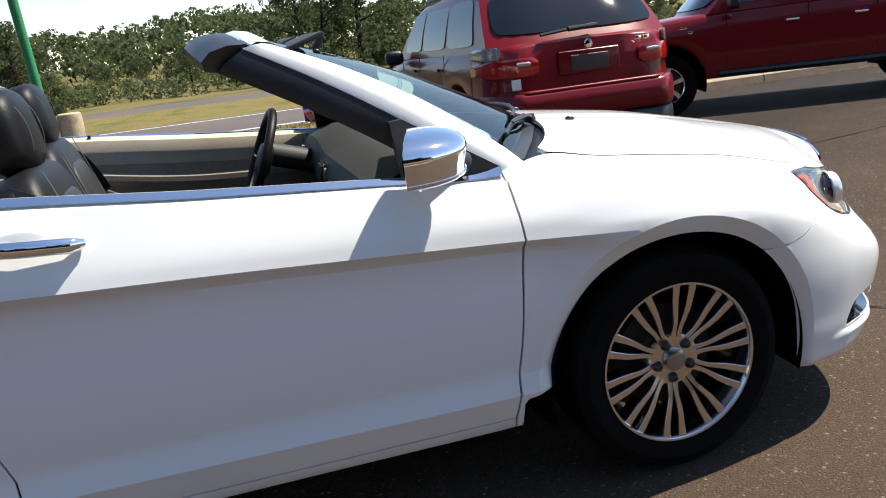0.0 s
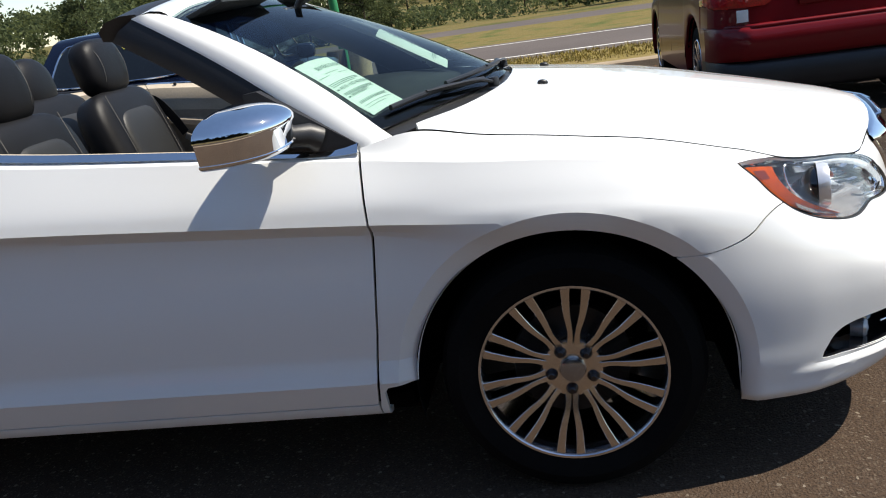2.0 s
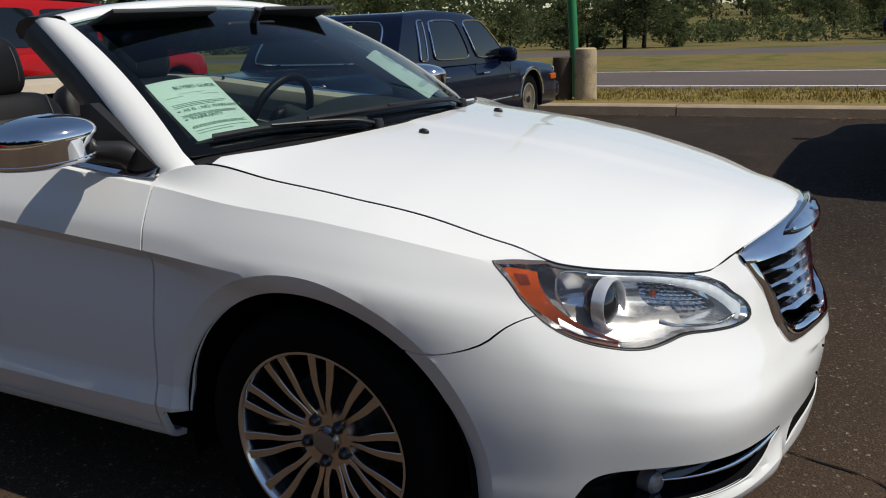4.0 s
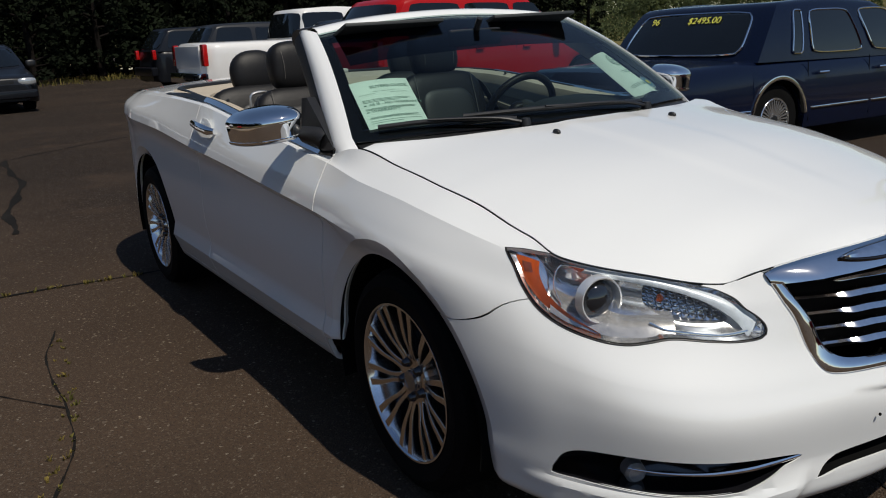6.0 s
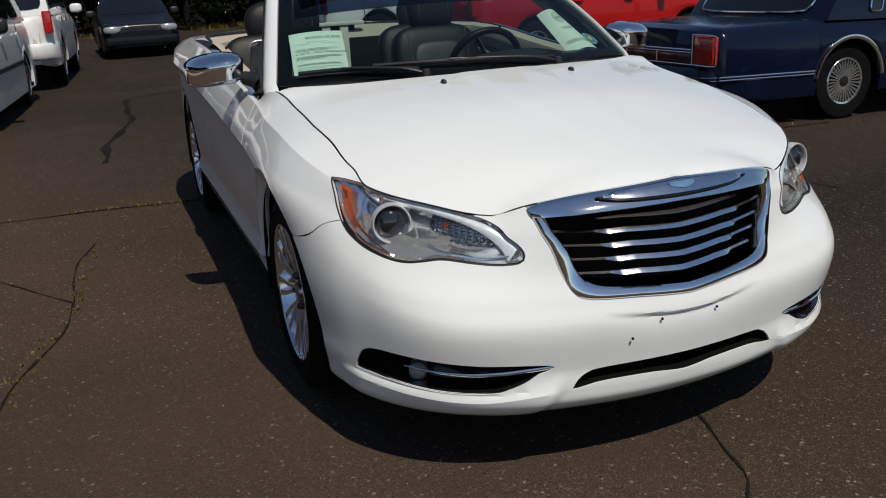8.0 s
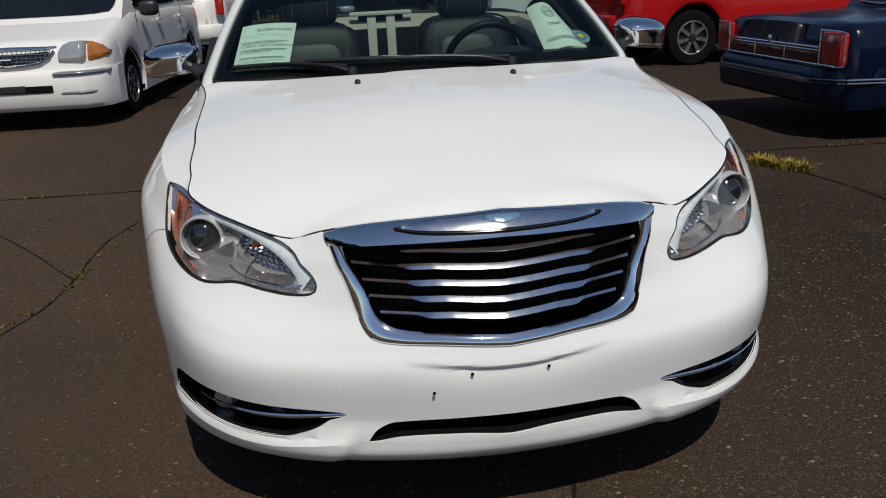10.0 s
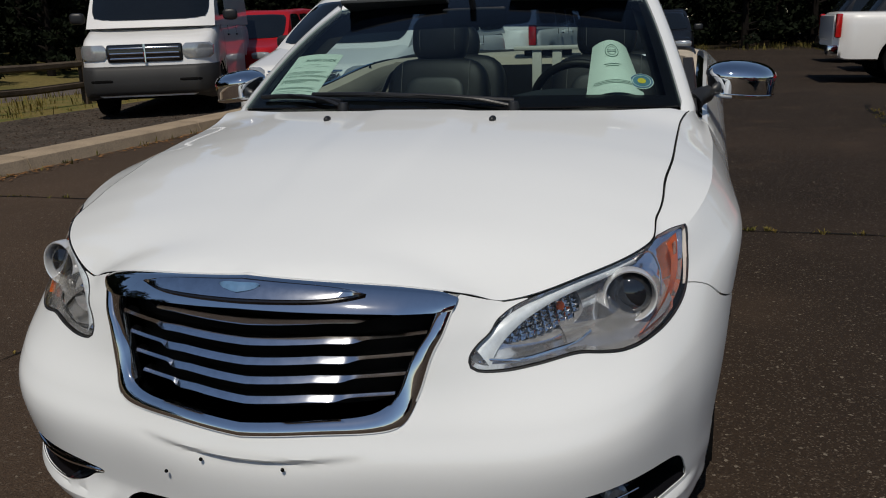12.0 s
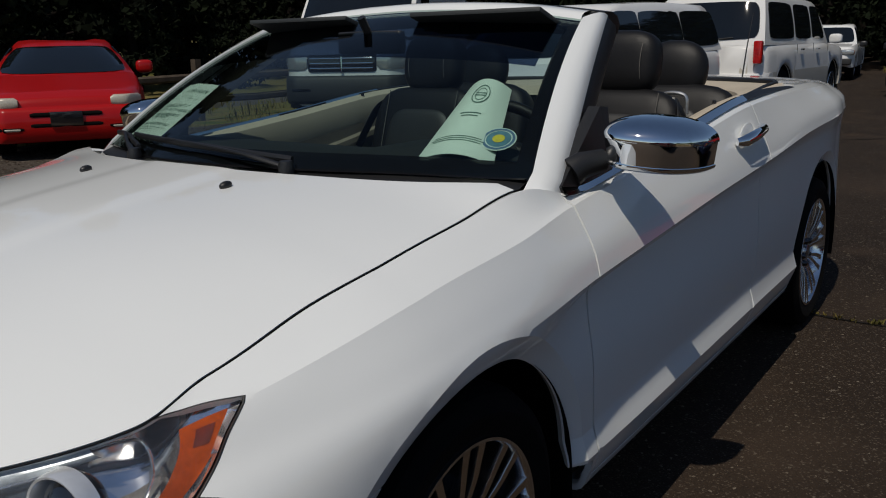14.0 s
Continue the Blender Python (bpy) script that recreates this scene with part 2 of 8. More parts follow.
def sheet(outline, holes, step, fn, ridges=(), extra=()):
    """A panel: the plane region inside outline less holes, cut into triangles, laid on the surface fn, with a rim folded inwards."""
    from mathutils.geometry import delaunay_2d_cdt
    rings = [np.asarray(outline, float)] + [np.asarray(h, float) for h in holes]
    lo, hi = rings[0].min(0), rings[0].max(0)
    gx, gy = np.meshgrid(np.arange(lo[0] + step / 2, hi[0], step), np.arange(lo[1] + step / 2, hi[1], step), indexing="ij")
    gx = gx + (np.arange(gx.shape[1]) % 2) * step * 0.5
    inner = np.stack([gx.ravel(), gy.ravel()], 1)
    for r in ridges:   # rows of points along the feature lines
        inner = inner[np.abs(inner[:, 1] - r) > step * 0.6]
    lines = [np.asarray(e, float) for e in extra]
    for r in ridges:
        line = np.stack([np.arange(lo[0] + step / 2, hi[0], step), np.full(len(np.arange(lo[0] + step / 2, hi[0], step)), r)], 1)
        for e in lines[:len(extra)]:
            line = line[np.min(np.hypot(line[:, None, 0] - e[None, :, 0], line[:, None, 1] - e[None, :, 1]), axis=1) > step * 0.6]
        lines.append(line)
    if lines:
        e = np.vstack(lines)
        for chunk in range(0, len(inner), 2000):
            c = inner[chunk:chunk + 2000]
            far_c = np.min(np.hypot(c[:, None, 0] - e[None, :, 0], c[:, None, 1] - e[None, :, 1]), axis=1) > step * 0.55
            far = far_c if chunk == 0 else np.concatenate([far, far_c])
        inner = inner[far]
    keep = inside(rings[0], inner)
    for h in rings[1:]:
        keep &= ~inside(h, inner)
    inner = inner[keep]
    if len(inner):
        border = np.concatenate(rings)
        near = np.ones(len(inner), bool)
        for chunk in range(0, len(inner), 2000):
            c = inner[chunk:chunk + 2000]
            near[chunk:chunk + 2000] = np.min(np.hypot(c[:, None, 0] - border[None, :, 0], c[:, None, 1] - border[None, :, 1]), axis=1) > step * 0.45
        inner = inner[near]
    pts, edges = [], []
    for r in rings:
        b = len(pts)
        pts += [tuple(p) for p in r]
        edges += [(b + i, b + (i + 1) % len(r)) for i in range(len(r))]
    pts += [tuple(p) for p in inner]
    border = np.concatenate(rings)
    for line in lines:   # feature lines become edges
        ok = inside(rings[0], line)
        for h in rings[1:]:
            ok &= ~inside(h, line)
        ok &= np.array([np.min(np.hypot(*(border - q).T)) > step * .35 for q in line], bool)
        last = -9
        for k in range(len(line)):
            if ok[k]:
                pts.append(tuple(line[k]))
                if last == k - 1 and np.hypot(*(line[k] - line[k - 1])) < 3 * step:
                    edges.append((len(pts) - 2, len(pts) - 1))
                last = k
    vs, es, fs, *_ = delaunay_2d_cdt([Vector(p) for p in pts], edges, [], 0, 1e-6)
    flat = np.array([tuple(v) for v in vs])
    tri = np.array([f for f in fs if len(f) == 3])
    mid = flat[tri].mean(1)
    keep = inside(rings[0], mid)
    for h in rings[1:]:
        keep &= ~inside(h, mid)
    tri = tri[keep]
    used = np.unique(tri)
    back_to = -np.ones(len(flat), int)
    back_to[used] = np.arange(len(used))
    flat, tri = flat[used], back_to[tri]
    p = fn(flat[:, 0], flat[:, 1])
    nor = np.zeros_like(p)
    fnrm = np.cross(p[tri[:, 1]] - p[tri[:, 0]], p[tri[:, 2]] - p[tri[:, 0]])
    for k in range(3):
        np.add.at(nor, tri[:, k], fnrm)
    nor /= np.maximum(np.linalg.norm(nor, axis=1, keepdims=True), 1e-12)
    return flat, p, tri, nor


def outward(p, tri, nor, centre):
    """Turns the triangles so that they look away from centre."""
    if np.sum((p - np.asarray(centre)) * nor) < 0:
        return tri[:, ::-1], -nor
    return tri, nor


def folded(p, tri, nor, depth):
    """Adds the rim: every free edge is carried inwards by depth."""
    count = {}
    for a, b, c in tri:
        for e in ((a, b), (b, c), (c, a)):
            count[e] = count.get(e, 0) + 1
    free = [e for e in count if (e[1], e[0]) not in count]
    idx, extra, faces = {}, [], []
    for e in free:
        for v in e:
            if v not in idx:
                idx[v] = len(p) + len(extra)
                extra.append(p[v] - nor[v] * depth)
    for a, b in free:
        faces.append((b, a, idx[a], idx[b]))
    return np.vstack([p, extra]) if extra else p, [tuple(t) for t in tri] + faces


def skin_panel(name, outline, holes, step, mat, parent, side=1, lift=0.0, depth=0.015, label="", fn=None, centre=(-1.2, 0, 0.5), extra=(), sharp=24):
    """A panel of the car's skin over (u, v); side -1 makes its mirror image on the right flank."""
    flat, p, tri, nor = sheet(outline, holes, step, fn or skin, [ROW_V[3], ROW_V[4], ROW_V[6], ROW_V[7], ROW_V[9]], extra)
    tri, nor = outward(p, tri, nor, centre)
    p = p + nor * lift
    verts, faces = folded(p, tri, nor, depth)
    if side < 0:
        verts = verts * np.array([1, -1, 1])
        faces = [f[::-1] for f in faces]
    return piece(name, verts, faces, mat, parent, label, sharp=sharp)


# ---- the convertible's skin: a surface over u (along the flank, then round the nose or tail) and v (sill to shoulder) ----
def hermite(xs, ys, q):
    """Smooth curve through a table, without overshoot."""
    xs, ys, q = np.asarray(xs, float), np.asarray(ys, float), np.asarray(q, float)
    h = np.diff(xs)
    d = np.diff(ys) / h
    m = np.zeros_like(ys)
    m[0], m[-1] = d[0], d[-1]
    same = d[:-1] * d[1:] > 0
    w1, w2 = 2 * h[1:] + h[:-1], h[1:] + 2 * h[:-1]
    with np.errstate(divide="ignore", invalid="ignore"):
        hm = (w1 + w2) / (w1 / d[:-1] + w2 / d[1:])
    m[1:-1] = np.where(same, hm, 0.0)
    i = np.clip(np.searchsorted(xs, q, side="right") - 1, 0, len(h) - 1)
    t = np.clip((q - xs[i]) / h[i], 0, 1)
    return ((1 + 2 * t) * (1 - t) ** 2 * ys[i] + t * (1 - t) ** 2 * h[i] * m[i]
            + t * t * (3 - 2 * t) * ys[i + 1] + t * t * (t - 1) * h[i] * m[i + 1])


ROW_V = (0.0, 0.05, 0.10, 0.18, 0.210, 0.39, 0.555, 0.60, 0.66, 0.76, 0.86)
FRONT_U, REAR_U, NOSE_U, TAIL_U = 0.1, -3.0, 1.1, -4.1
CREASES = (3, 4, 7, 9)
STATION = (-4.1, -3.65, -3.2, -2.765, -2.3, -1.8, -1.2, -0.8, -0.45, -0.2, 0.1, 0.37, 0.47, 0.6, 0.74, 0.79, 0.9, 1.1)
LOW_Z = (
    (.29, .265, .25, .243, .241, .240, .240, .240, .240, .238, .232, .214, .212, .210, .206, .204, .202, .198),
    (.31, .28, .265, .258, .255, .254, .254, .254, .254, .252, .248, .232, .230, .228, .224, .223, .221, .218),
    (.35, .315, .30, .293, .290, .289, .289, .289, .289, .285, .280, .262, .260, .256, .250, .249, .245, .242),
    (.42, .40, .39, .380, .374, .372, .368, .364, .360, .352, .336, .310, .305, .298, .292, .290, .284, .277),
)
MID_Z = (
    (.48, .46, .45, .440, .432, .430, .426, .422, .417, .403, .384, .362, .357, .350, .342, .340, .332, .325),
    (.60, .60, .60, .60, .60, .59, .585, .58, .575, .56, .53, .497, .487, .472, .459, .457, .451, .446),
    (.86, .86, .87, .865, .855, .832, .802, .775, .75, .71, .66, .61, .58, .55, .53, .528, .524, .520),
    (.96, .96, .955, .935, .915, .875, .838, .81, .785, .765, .745, .69, .65, .61, .59, .588, .584, .580),
)
TOP_Z = (
    (.99, 1.00, 1.005, .985, .965, .925, .885, .86, .84, .82, .80, .745, .71, .675, .65, .65, .65, .65),
    (1.020, 1.035, 1.048, 1.060, 1.062, 1.050, .993, .959, .928, .900, .872, .803, .764, .726, .700, .700, .710, .720),
    (1.03, 1.045, 1.060, 1.075, 1.078, 1.066, 1.006, .968, .936, .940, .908, .833, .797, .768, .737, .757, .785, .805),
)
ROW_Z = LOW_Z + MID_Z + TOP_Z
LOW_Y = (
    (.72, .76, .79, .8, .8, .8, .8, .8, .8, .82, .86, .877, .876, .874, .874, .874, .874, .874),
    (.76, .8, .83, .84, .845, .845, .845, .845, .845, .85, .87, .887, .886, .884, .884, .884, .884, .884),
    (.78, .82, .85, .862, .862, .862, .862, .862, .862, .865, .88, .887, .885, .882, .882, .882, .882, .882),
    (.780, .820, .860, .887, .890, .890, .890, .890, .886, .878, .888, .892, .887, .883, .883, .883, .883, .883),
)
MID_Y = (
    (.780, .820, .860, .878, .871, .870, .870, .870, .872, .878, .890, .892, .887, .878, .873, .873, .868, .868),
    (.75, .8, .855, .886, .88, .878, .878, .878, .88, .888, .905, .901, .893, .89, .89, .89, .89, .89),
    (.74, .785, .85, .886, .876, .87, .868, .868, .87, .894, .913, .908, .902, .9, .9, .9, .9, .9),
    (.74, .79, .86, .911, .907, .902, .899, .899, .899, .907, .919, .908, .897, .89, .89, .89, .89, .89),
)
TOP_Y = (
    (.72, .775, .845, .894, .89, .884, .882, .882, .882, .887, .893, .889, .884, .88, .88, .88, .88, .88),
    (.660, .720, .780, .826, .828, .826, .824, .827, .830, .844, .842, .854, .866, .872, .872, .872, .872, .872),
    (.62, .68, .74, .786, .79, .792, .792, .792, .795, .752, .747, .799, .858, .872, .87, .87, .87, .87),
)
ROW_Y = LOW_Y + MID_Y + TOP_Y
NOSE_X = (.957, .982, 1.004, 1.014, 1.015, 1.036, 1.02, 1.0, .985, .965, .93)
NOSE_N = (2.5, 2.5, 2.5, 2.52, 2.55, 2.5, 2.3, 2.1, 2.0, 2.0, 2.0)
CORNER = (.3, .3, .4, .6, .75, .95, 1.0, .8, .35, .0, .0)
TAIL_X = (-3.84, -3.86, -3.88, -3.89, -3.89, -3.88, -3.84, -3.80, -3.78, -3.75, -3.73)
ARCH = ((0.004, 0.326), (-2.765, 0.340))
ARCH_R, LIP = 0.397, 0.048


def skin(u, v):
    """Places on the left half of the skin."""
    u, v = np.broadcast_arrays(np.asarray(u, float), np.asarray(v, float))
    shape, u, v = u.shape, u.ravel(), v.ravel()
    rows = []
    front = np.radians(np.clip((u - FRONT_U) / (NOSE_U - FRONT_U), 0, 1) * 90)
    rear = np.radians(np.clip((REAR_U - u) / (REAR_U - TAIL_U), 0, 1) * 90)
    for r in range(len(ROW_V)):
        z, y = hermite(STATION, ROW_Z[r], u), hermite(STATION, ROW_Y[r], u)
        n = NOSE_N[r]
        x = np.where(u > FRONT_U, FRONT_U + (NOSE_X[r] - FRONT_U) * np.sin(front) ** (2 / n), u)
        deg = np.degrees(front)   # squarer corners, and a slight V to the front
        x = x + CORNER[r] * (.022 * np.exp(-((deg - 46) / 15) ** 2) - .026 * np.exp(-((deg - 75) / 13) ** 2))
        y = y + CORNER[r] * .030 * np.exp(-((deg - 46) / 15) ** 2)
        x = np.where(u < REAR_U, REAR_U + (TAIL_X[r] - REAR_U) * np.sin(rear) ** 0.8, x)
        y = y - (.011 * np.exp(-((u - .23) / .08) ** 2) if r == 10 else 0.0)   # the hood joint runs straight to the lamp
        y = y * np.clip(np.cos(front), 0, 1) ** (2 / n) * np.clip(np.cos(rear), 0, 1) ** 0.7
        rows.append((x, y, z))
    rows = np.array(rows)
    vs = np.array(ROW_V)
    i = np.clip(np.searchsorted(vs, v, side="right") - 1, 0, len(vs) - 2)
    k = np.arange(len(u))
    h = vs[i + 1] - vs[i]
    t = np.clip((v - vs[i]) / h, 0, 1)
    p1, p2 = rows[i, :, k], rows[i + 1, :, k]
    i0, i3 = np.maximum(i - 1, 0), np.minimum(i + 2, len(vs) - 1)
    m1 = (p2 - rows[i0, :, k]) / (vs[i + 1] - vs[i0])[:, None]
    m2 = (rows[i3, :, k] - p1) / (vs[i3] - vs[i])[:, None]
    t = t[:, None]
    h = h[:, None]
    for c in CREASES:   # feature lines stay crisp
        firm = np.clip((-.16 - u) / .16, 0, 1)[:, None] if c == 7 else np.clip((.42 - u) / .16, .2, 1)[:, None] if c == 9 else np.ones((len(u), 1))
        a, b = i == c, i + 1 == c
        m1[a] += firm[a] * ((p2 - p1)[a] / h[a] - m1[a])
        m2[b] += firm[b] * ((p2 - p1)[b] / h[b] - m2[b])
    p = ((1 + 2 * t) * (1 - t) ** 2 * p1 + t * (1 - t) ** 2 * h * m1 + t * t * (3 - 2 * t) * p2 + t * t * (t - 1) * h * m2)
    p[:, 2] += 0.042 * np.exp(-((u + 0.34) / 0.13) ** 2) * np.clip((v - 0.77) / 0.09, 0, 1) ** 2   # foot of the windscreen pillar
    for cx, cz in ARCH:   # the rolled lip round the wheel openings
        d = np.hypot(p[:, 0] - cx, np.maximum(p[:, 2] - cz, 0)) - ARCH_R
        lip = np.clip(1 - d / LIP, 0, 1)
        side = (p[:, 1] > 0.6) * (p[:, 2] < 0.85)
        p[:, 1] -= side * 0.024 * lip
    return p.reshape(*shape, 3)


def v_at(u, z):
    """The v at which the skin has the height z, at u."""
    u, z = np.broadcast_arrays(np.asarray(u, float), np.asarray(z, float))
    zs = np.array([hermite(STATION, ROW_Z[r], u.ravel()) for r in range(len(ROW_V))])
    uu, zz = u.ravel(), z.ravel()
    v = np.array([np.interp(a, zs[:, j], ROW_V) for j, a in enumerate(zz)])
    for _ in range(3):
        here, ahead = skin(uu, v)[:, 2], skin(uu, np.minimum(v + .002, .86))[:, 2]
        slope = np.maximum((ahead - here) / .002, .2)
        v = np.clip(v + np.clip((zz - here) / slope, -.02, .02), 0.0, .86)
    return v.reshape(u.shape)


# ---- the white convertible ----
car = thing("convertible_car", "white convertible with its top folded down, parked on the asphalt", "car")


def uz(*pairs):
    """Places of the skin given by u and height."""
    return [(u, float(v_at(u, z))) for u, z in pairs]


def u_of(x, z):
    us = np.linspace(-3.3, 1.09, 320)
    xs = skin(us, v_at(us, np.full_like(us, z)))[:, 0]
    return float(np.interp(x, xs, us))


def arch_line(k, a0, a1, n):
    """Places on a wheel opening's edge between two angles (degrees from straight ahead, upwards)."""
    cx, cz = ARCH[k]
    out = []
    for a in np.radians(np.linspace(a0, a1, n)):
        x, z = cx + ARCH_R * math.cos(a), cz + ARCH_R * math.sin(a)
        u = u_of(x, z)
        out.append((u, float(v_at(u, z))))
    return out


def blade_edge(u):
    return np.interp(u, (.34, .41, .46, .58, .67, .738, .797, .846, .875), (.150, .164, .164, .158, .154, .157, .173, .190, .200))


def wrapped(u, v):
    """The skin carried on across the nose, with the fold above the number plate's place."""
    u, v = np.asarray(u, float), np.asarray(v, float)
    far = u > NOSE_U
    p = skin(np.where(far, 2 * NOSE_U - u, u), v)
    p[:, 1] *= np.where(far, -1, 1)
    y = p[:, 1]
    fold = 0.462 + 0.35 * y * y
    fade = np.clip(1.5 - np.abs(y) / 0.17, 0, 1) * (p[:, 0] > 0.8)
    k = np.clip((p[:, 2] - fold) / 0.012 + 0.5, 0, 1)
    drop = np.exp(-np.maximum(fold - p[:, 2], 0) / 0.05) * (1 - k)
    p[:, 0] -= fade * 0.014 * drop
    w = np.where(far, 2 * NOSE_U - u, u)   # the blades under the fog lamps stand proud of the middle lip
    blade = np.clip((blade_edge(w) - v) / .030, 0, 1) ** .7 * np.clip((.874 + .22 * (v - .052) - w) / .020, 0, 1) * np.clip((w - .345) / .08, 0, 1)
    out = p[:, :2] - np.array([.15, 0])
    p[:, :2] += out / np.linalg.norm(out, axis=1, keepdims=True) * (.012 * blade)[:, None]
    return p


def both(points):
    """A half outline and its mirror image across the nose, as one closed line."""
    return list(points) + [(2 * NOSE_U - u, v) for u, v in reversed(points)]


HEADLIGHT = [(.349, .766), (.359, .774), (.408, .816), (.444, .854), (.475, .858), (.52, .858), (.59, .858), (.665, .857), (.715, .842), (.742, .795), (.757, .735), (.772, .700), (.788, .655),
             (.786, .635), (.755, .629), (.70, .630), (.64, .629), (.60, .617), (.565, .607), (.52, .602), (.465, .605), (.425, .620), (.399, .655), (.376, .710), (.355, .750)]
head_ring = ring(HEADLIGHT, 110)
FOG = [(.412, .180), (.427, .206), (.447, .234), (.475, .250), (.515, .258), (.57, .262), (.64, .261), (.71, .257), (.785, .253), (.84, .250), (.878, .243), (.872, .228), (.850, .212), (.825, .198), (.795, .187), (.738, .174), (.67, .168), (.60, .171), (.53, .176), (.465, .179)]
fog_ring = ring(FOG, 90)
INTAKE = [(1.10, .228), (1.022, .222), (.968, .214), (.930, .199), (.910, .173), (.965, .186), (1.055, .189), (1.10, .184)]
intake_half = spline(INTAKE[:5], 26).tolist() + spline(INTAKE[4:], 26).tolist()[1:]
intake_ring = [tuple(p) for p in intake_half[:-1]] + [(2.2 - u, v) for u, v in reversed(intake_half[1:])]
GRILLE = [(1.10, .858), (.97, .858), (.835, .857), (.808, .846), (.811, .815), (.838, .668), (.868, .603), (.910, .567), (.955, .553), (1.025, .548), (1.10, .535)]
SEAM = [arch_line(0, 49, 49, 1)[0], (.257, .559), (.335, .585), (.410, .632)]


def cut(a, b, line):
    """The stretch of a closed line from the point nearest a to the point nearest b, the way it runs."""
    line = np.asarray(line)
    i = int(np.argmin(np.hypot(*(line - a).T)))
    j = int(np.argmin(np.hypot(*(line - b).T)))
    return [tuple(p) for p in (line[i:j + 1] if j >= i else np.vstack([line[i:], line[:j + 1]]))]


def shifted(line, d):
    """A closed line moved outwards by d."""
    p = np.asarray(line, float)
    t = np.roll(p, -1, axis=0) - np.roll(p, 1, axis=0)
    n = np.stack([t[:, 1], -t[:, 0]], 1) / np.maximum(np.linalg.norm(t, axis=1, keepdims=True), 1e-9)
    area = np.sum(p[:, 0] * np.roll(p[:, 1], -1) - np.roll(p[:, 0], -1) * p[:, 1])
    return p + n * d * (1 if area > 0 else -1)


head_gap = shifted(head_ring, 0.002)
seam_line = spline(SEAM, 14)
def lip_line(k, a0, a1):
    cx, cz = ARCH[k]
    out = []
    for a in np.radians(np.arange(a0, a1, 1.6)):
        x, z = cx + (ARCH_R + LIP) * math.cos(a), cz + (ARCH_R + LIP) * math.sin(a)
        u = u_of(x, z)
        out.append((u, float(v_at(u, z))))
    return out


# front bumper skin, from wheel opening to wheel opening
half = arch_line(0, 48.5, 4, 22) + uz((u_of(.404, .28), .28), (u_of(.408, .216), .2165))
half = half[::-1]
under = cut((.412, .636), (.700, .850), head_gap[::-1])
left_half = ([tuple(p) for p in half] + [tuple(p + np.array([.0006, -.0008])) for p in seam_line] + under + [(.708, .857), (.74, .857), (.77, .857), (.803, .857)]
             + [tuple(p) for p in spline(GRILLE[3:], 40)])
bottom = [(u, 0.0) for u in np.linspace(u_of(.409, .216), 1.1, 60)]
outline = left_half + [(2.2 - u, v) for u, v in reversed(left_half[:-1])] + [(2.2 - u, v) for u, v in bottom[1:]] + bottom[::-1][1:-1]
fog_far = [(2.2 - u, v) for u, v in fog_ring]
blade_u = np.arange(.42, .88, .011)
blade_line = [(u, float(blade_edge(u)) - .031) for u in blade_u]
step_v = np.linspace(.012, .165, 13)
step_a, step_b = ([(.874 + .22 * (v - .052) - d, v) for v in step_v] for d in (.0, .020))
lip_first = [step_a, step_b, [(2.2 - u, v) for u, v in step_a], [(2.2 - u, v) for u, v in step_b], blade_line, [(2.2 - u, v) for u, v in blade_line], lip_line(0, 2, 50), [(2.2 - u, v) for u, v in lip_line(0, 2, 50)]]
bumper = skin_panel("front_bumper", outline, [fog_ring, fog_far, intake_ring], 0.012, WHITE_PAINT, car, depth=0.006, fn=wrapped, label="scuffed white front bumper", centre=(-1.2, 0, 0.5), extra=lip_first)

# fenders, doors, sills and rear quarters
top_cut = cut((.404, .645), (.440, .852), head_gap)
fender = (arch_line(0, 50, 176, 44) + uz((-.47, .345), (-.482, .33)) + [(-.486, .0), (-.498, .0), (-.503, .09), (-.472, .30), (-.443, .55), (-.443, .60), (-.452, .74), (-.458, .857)]
          + [(u, .857) for u in np.linspace(-.44, .430, 46)] + top_cut[::-1] + [tuple(p + np.array([-.0004, .0008])) for p in seam_line[::-1]][:-1])
fender = dense(fender, 0.02)
door = dense([(-.4645, .857), (-.4585, .74), (-.4495, .60), (-.4495, .55), (-.478, .30), (-.508, .103), (-1.70, .103), (-1.752, .30), (-1.765, .60), (-1.765, .857)], 0.02)
sill = dense([(-.504, 0.0), (-.507, .097), (-1.76, .097), (-2.372, .097), (-2.378, 0.0)], 0.02)
rear = dense(arch_line(1, 0, 180, 50) + uz((-3.162, .30)) + [(-3.2, 0.0)] + [(u, 0.0) for u in np.linspace(-3.25, -4.1, 30)] + [(-4.1, v) for v in np.linspace(.03, .857, 20)]
             + [(u, .857) for u in np.linspace(-4.0, -1.80, 60)] + [(-1.7705, .857), (-1.7705, .60), (-1.757, .30), (-1.706, .103), (-2.366, .103)], 0.02)
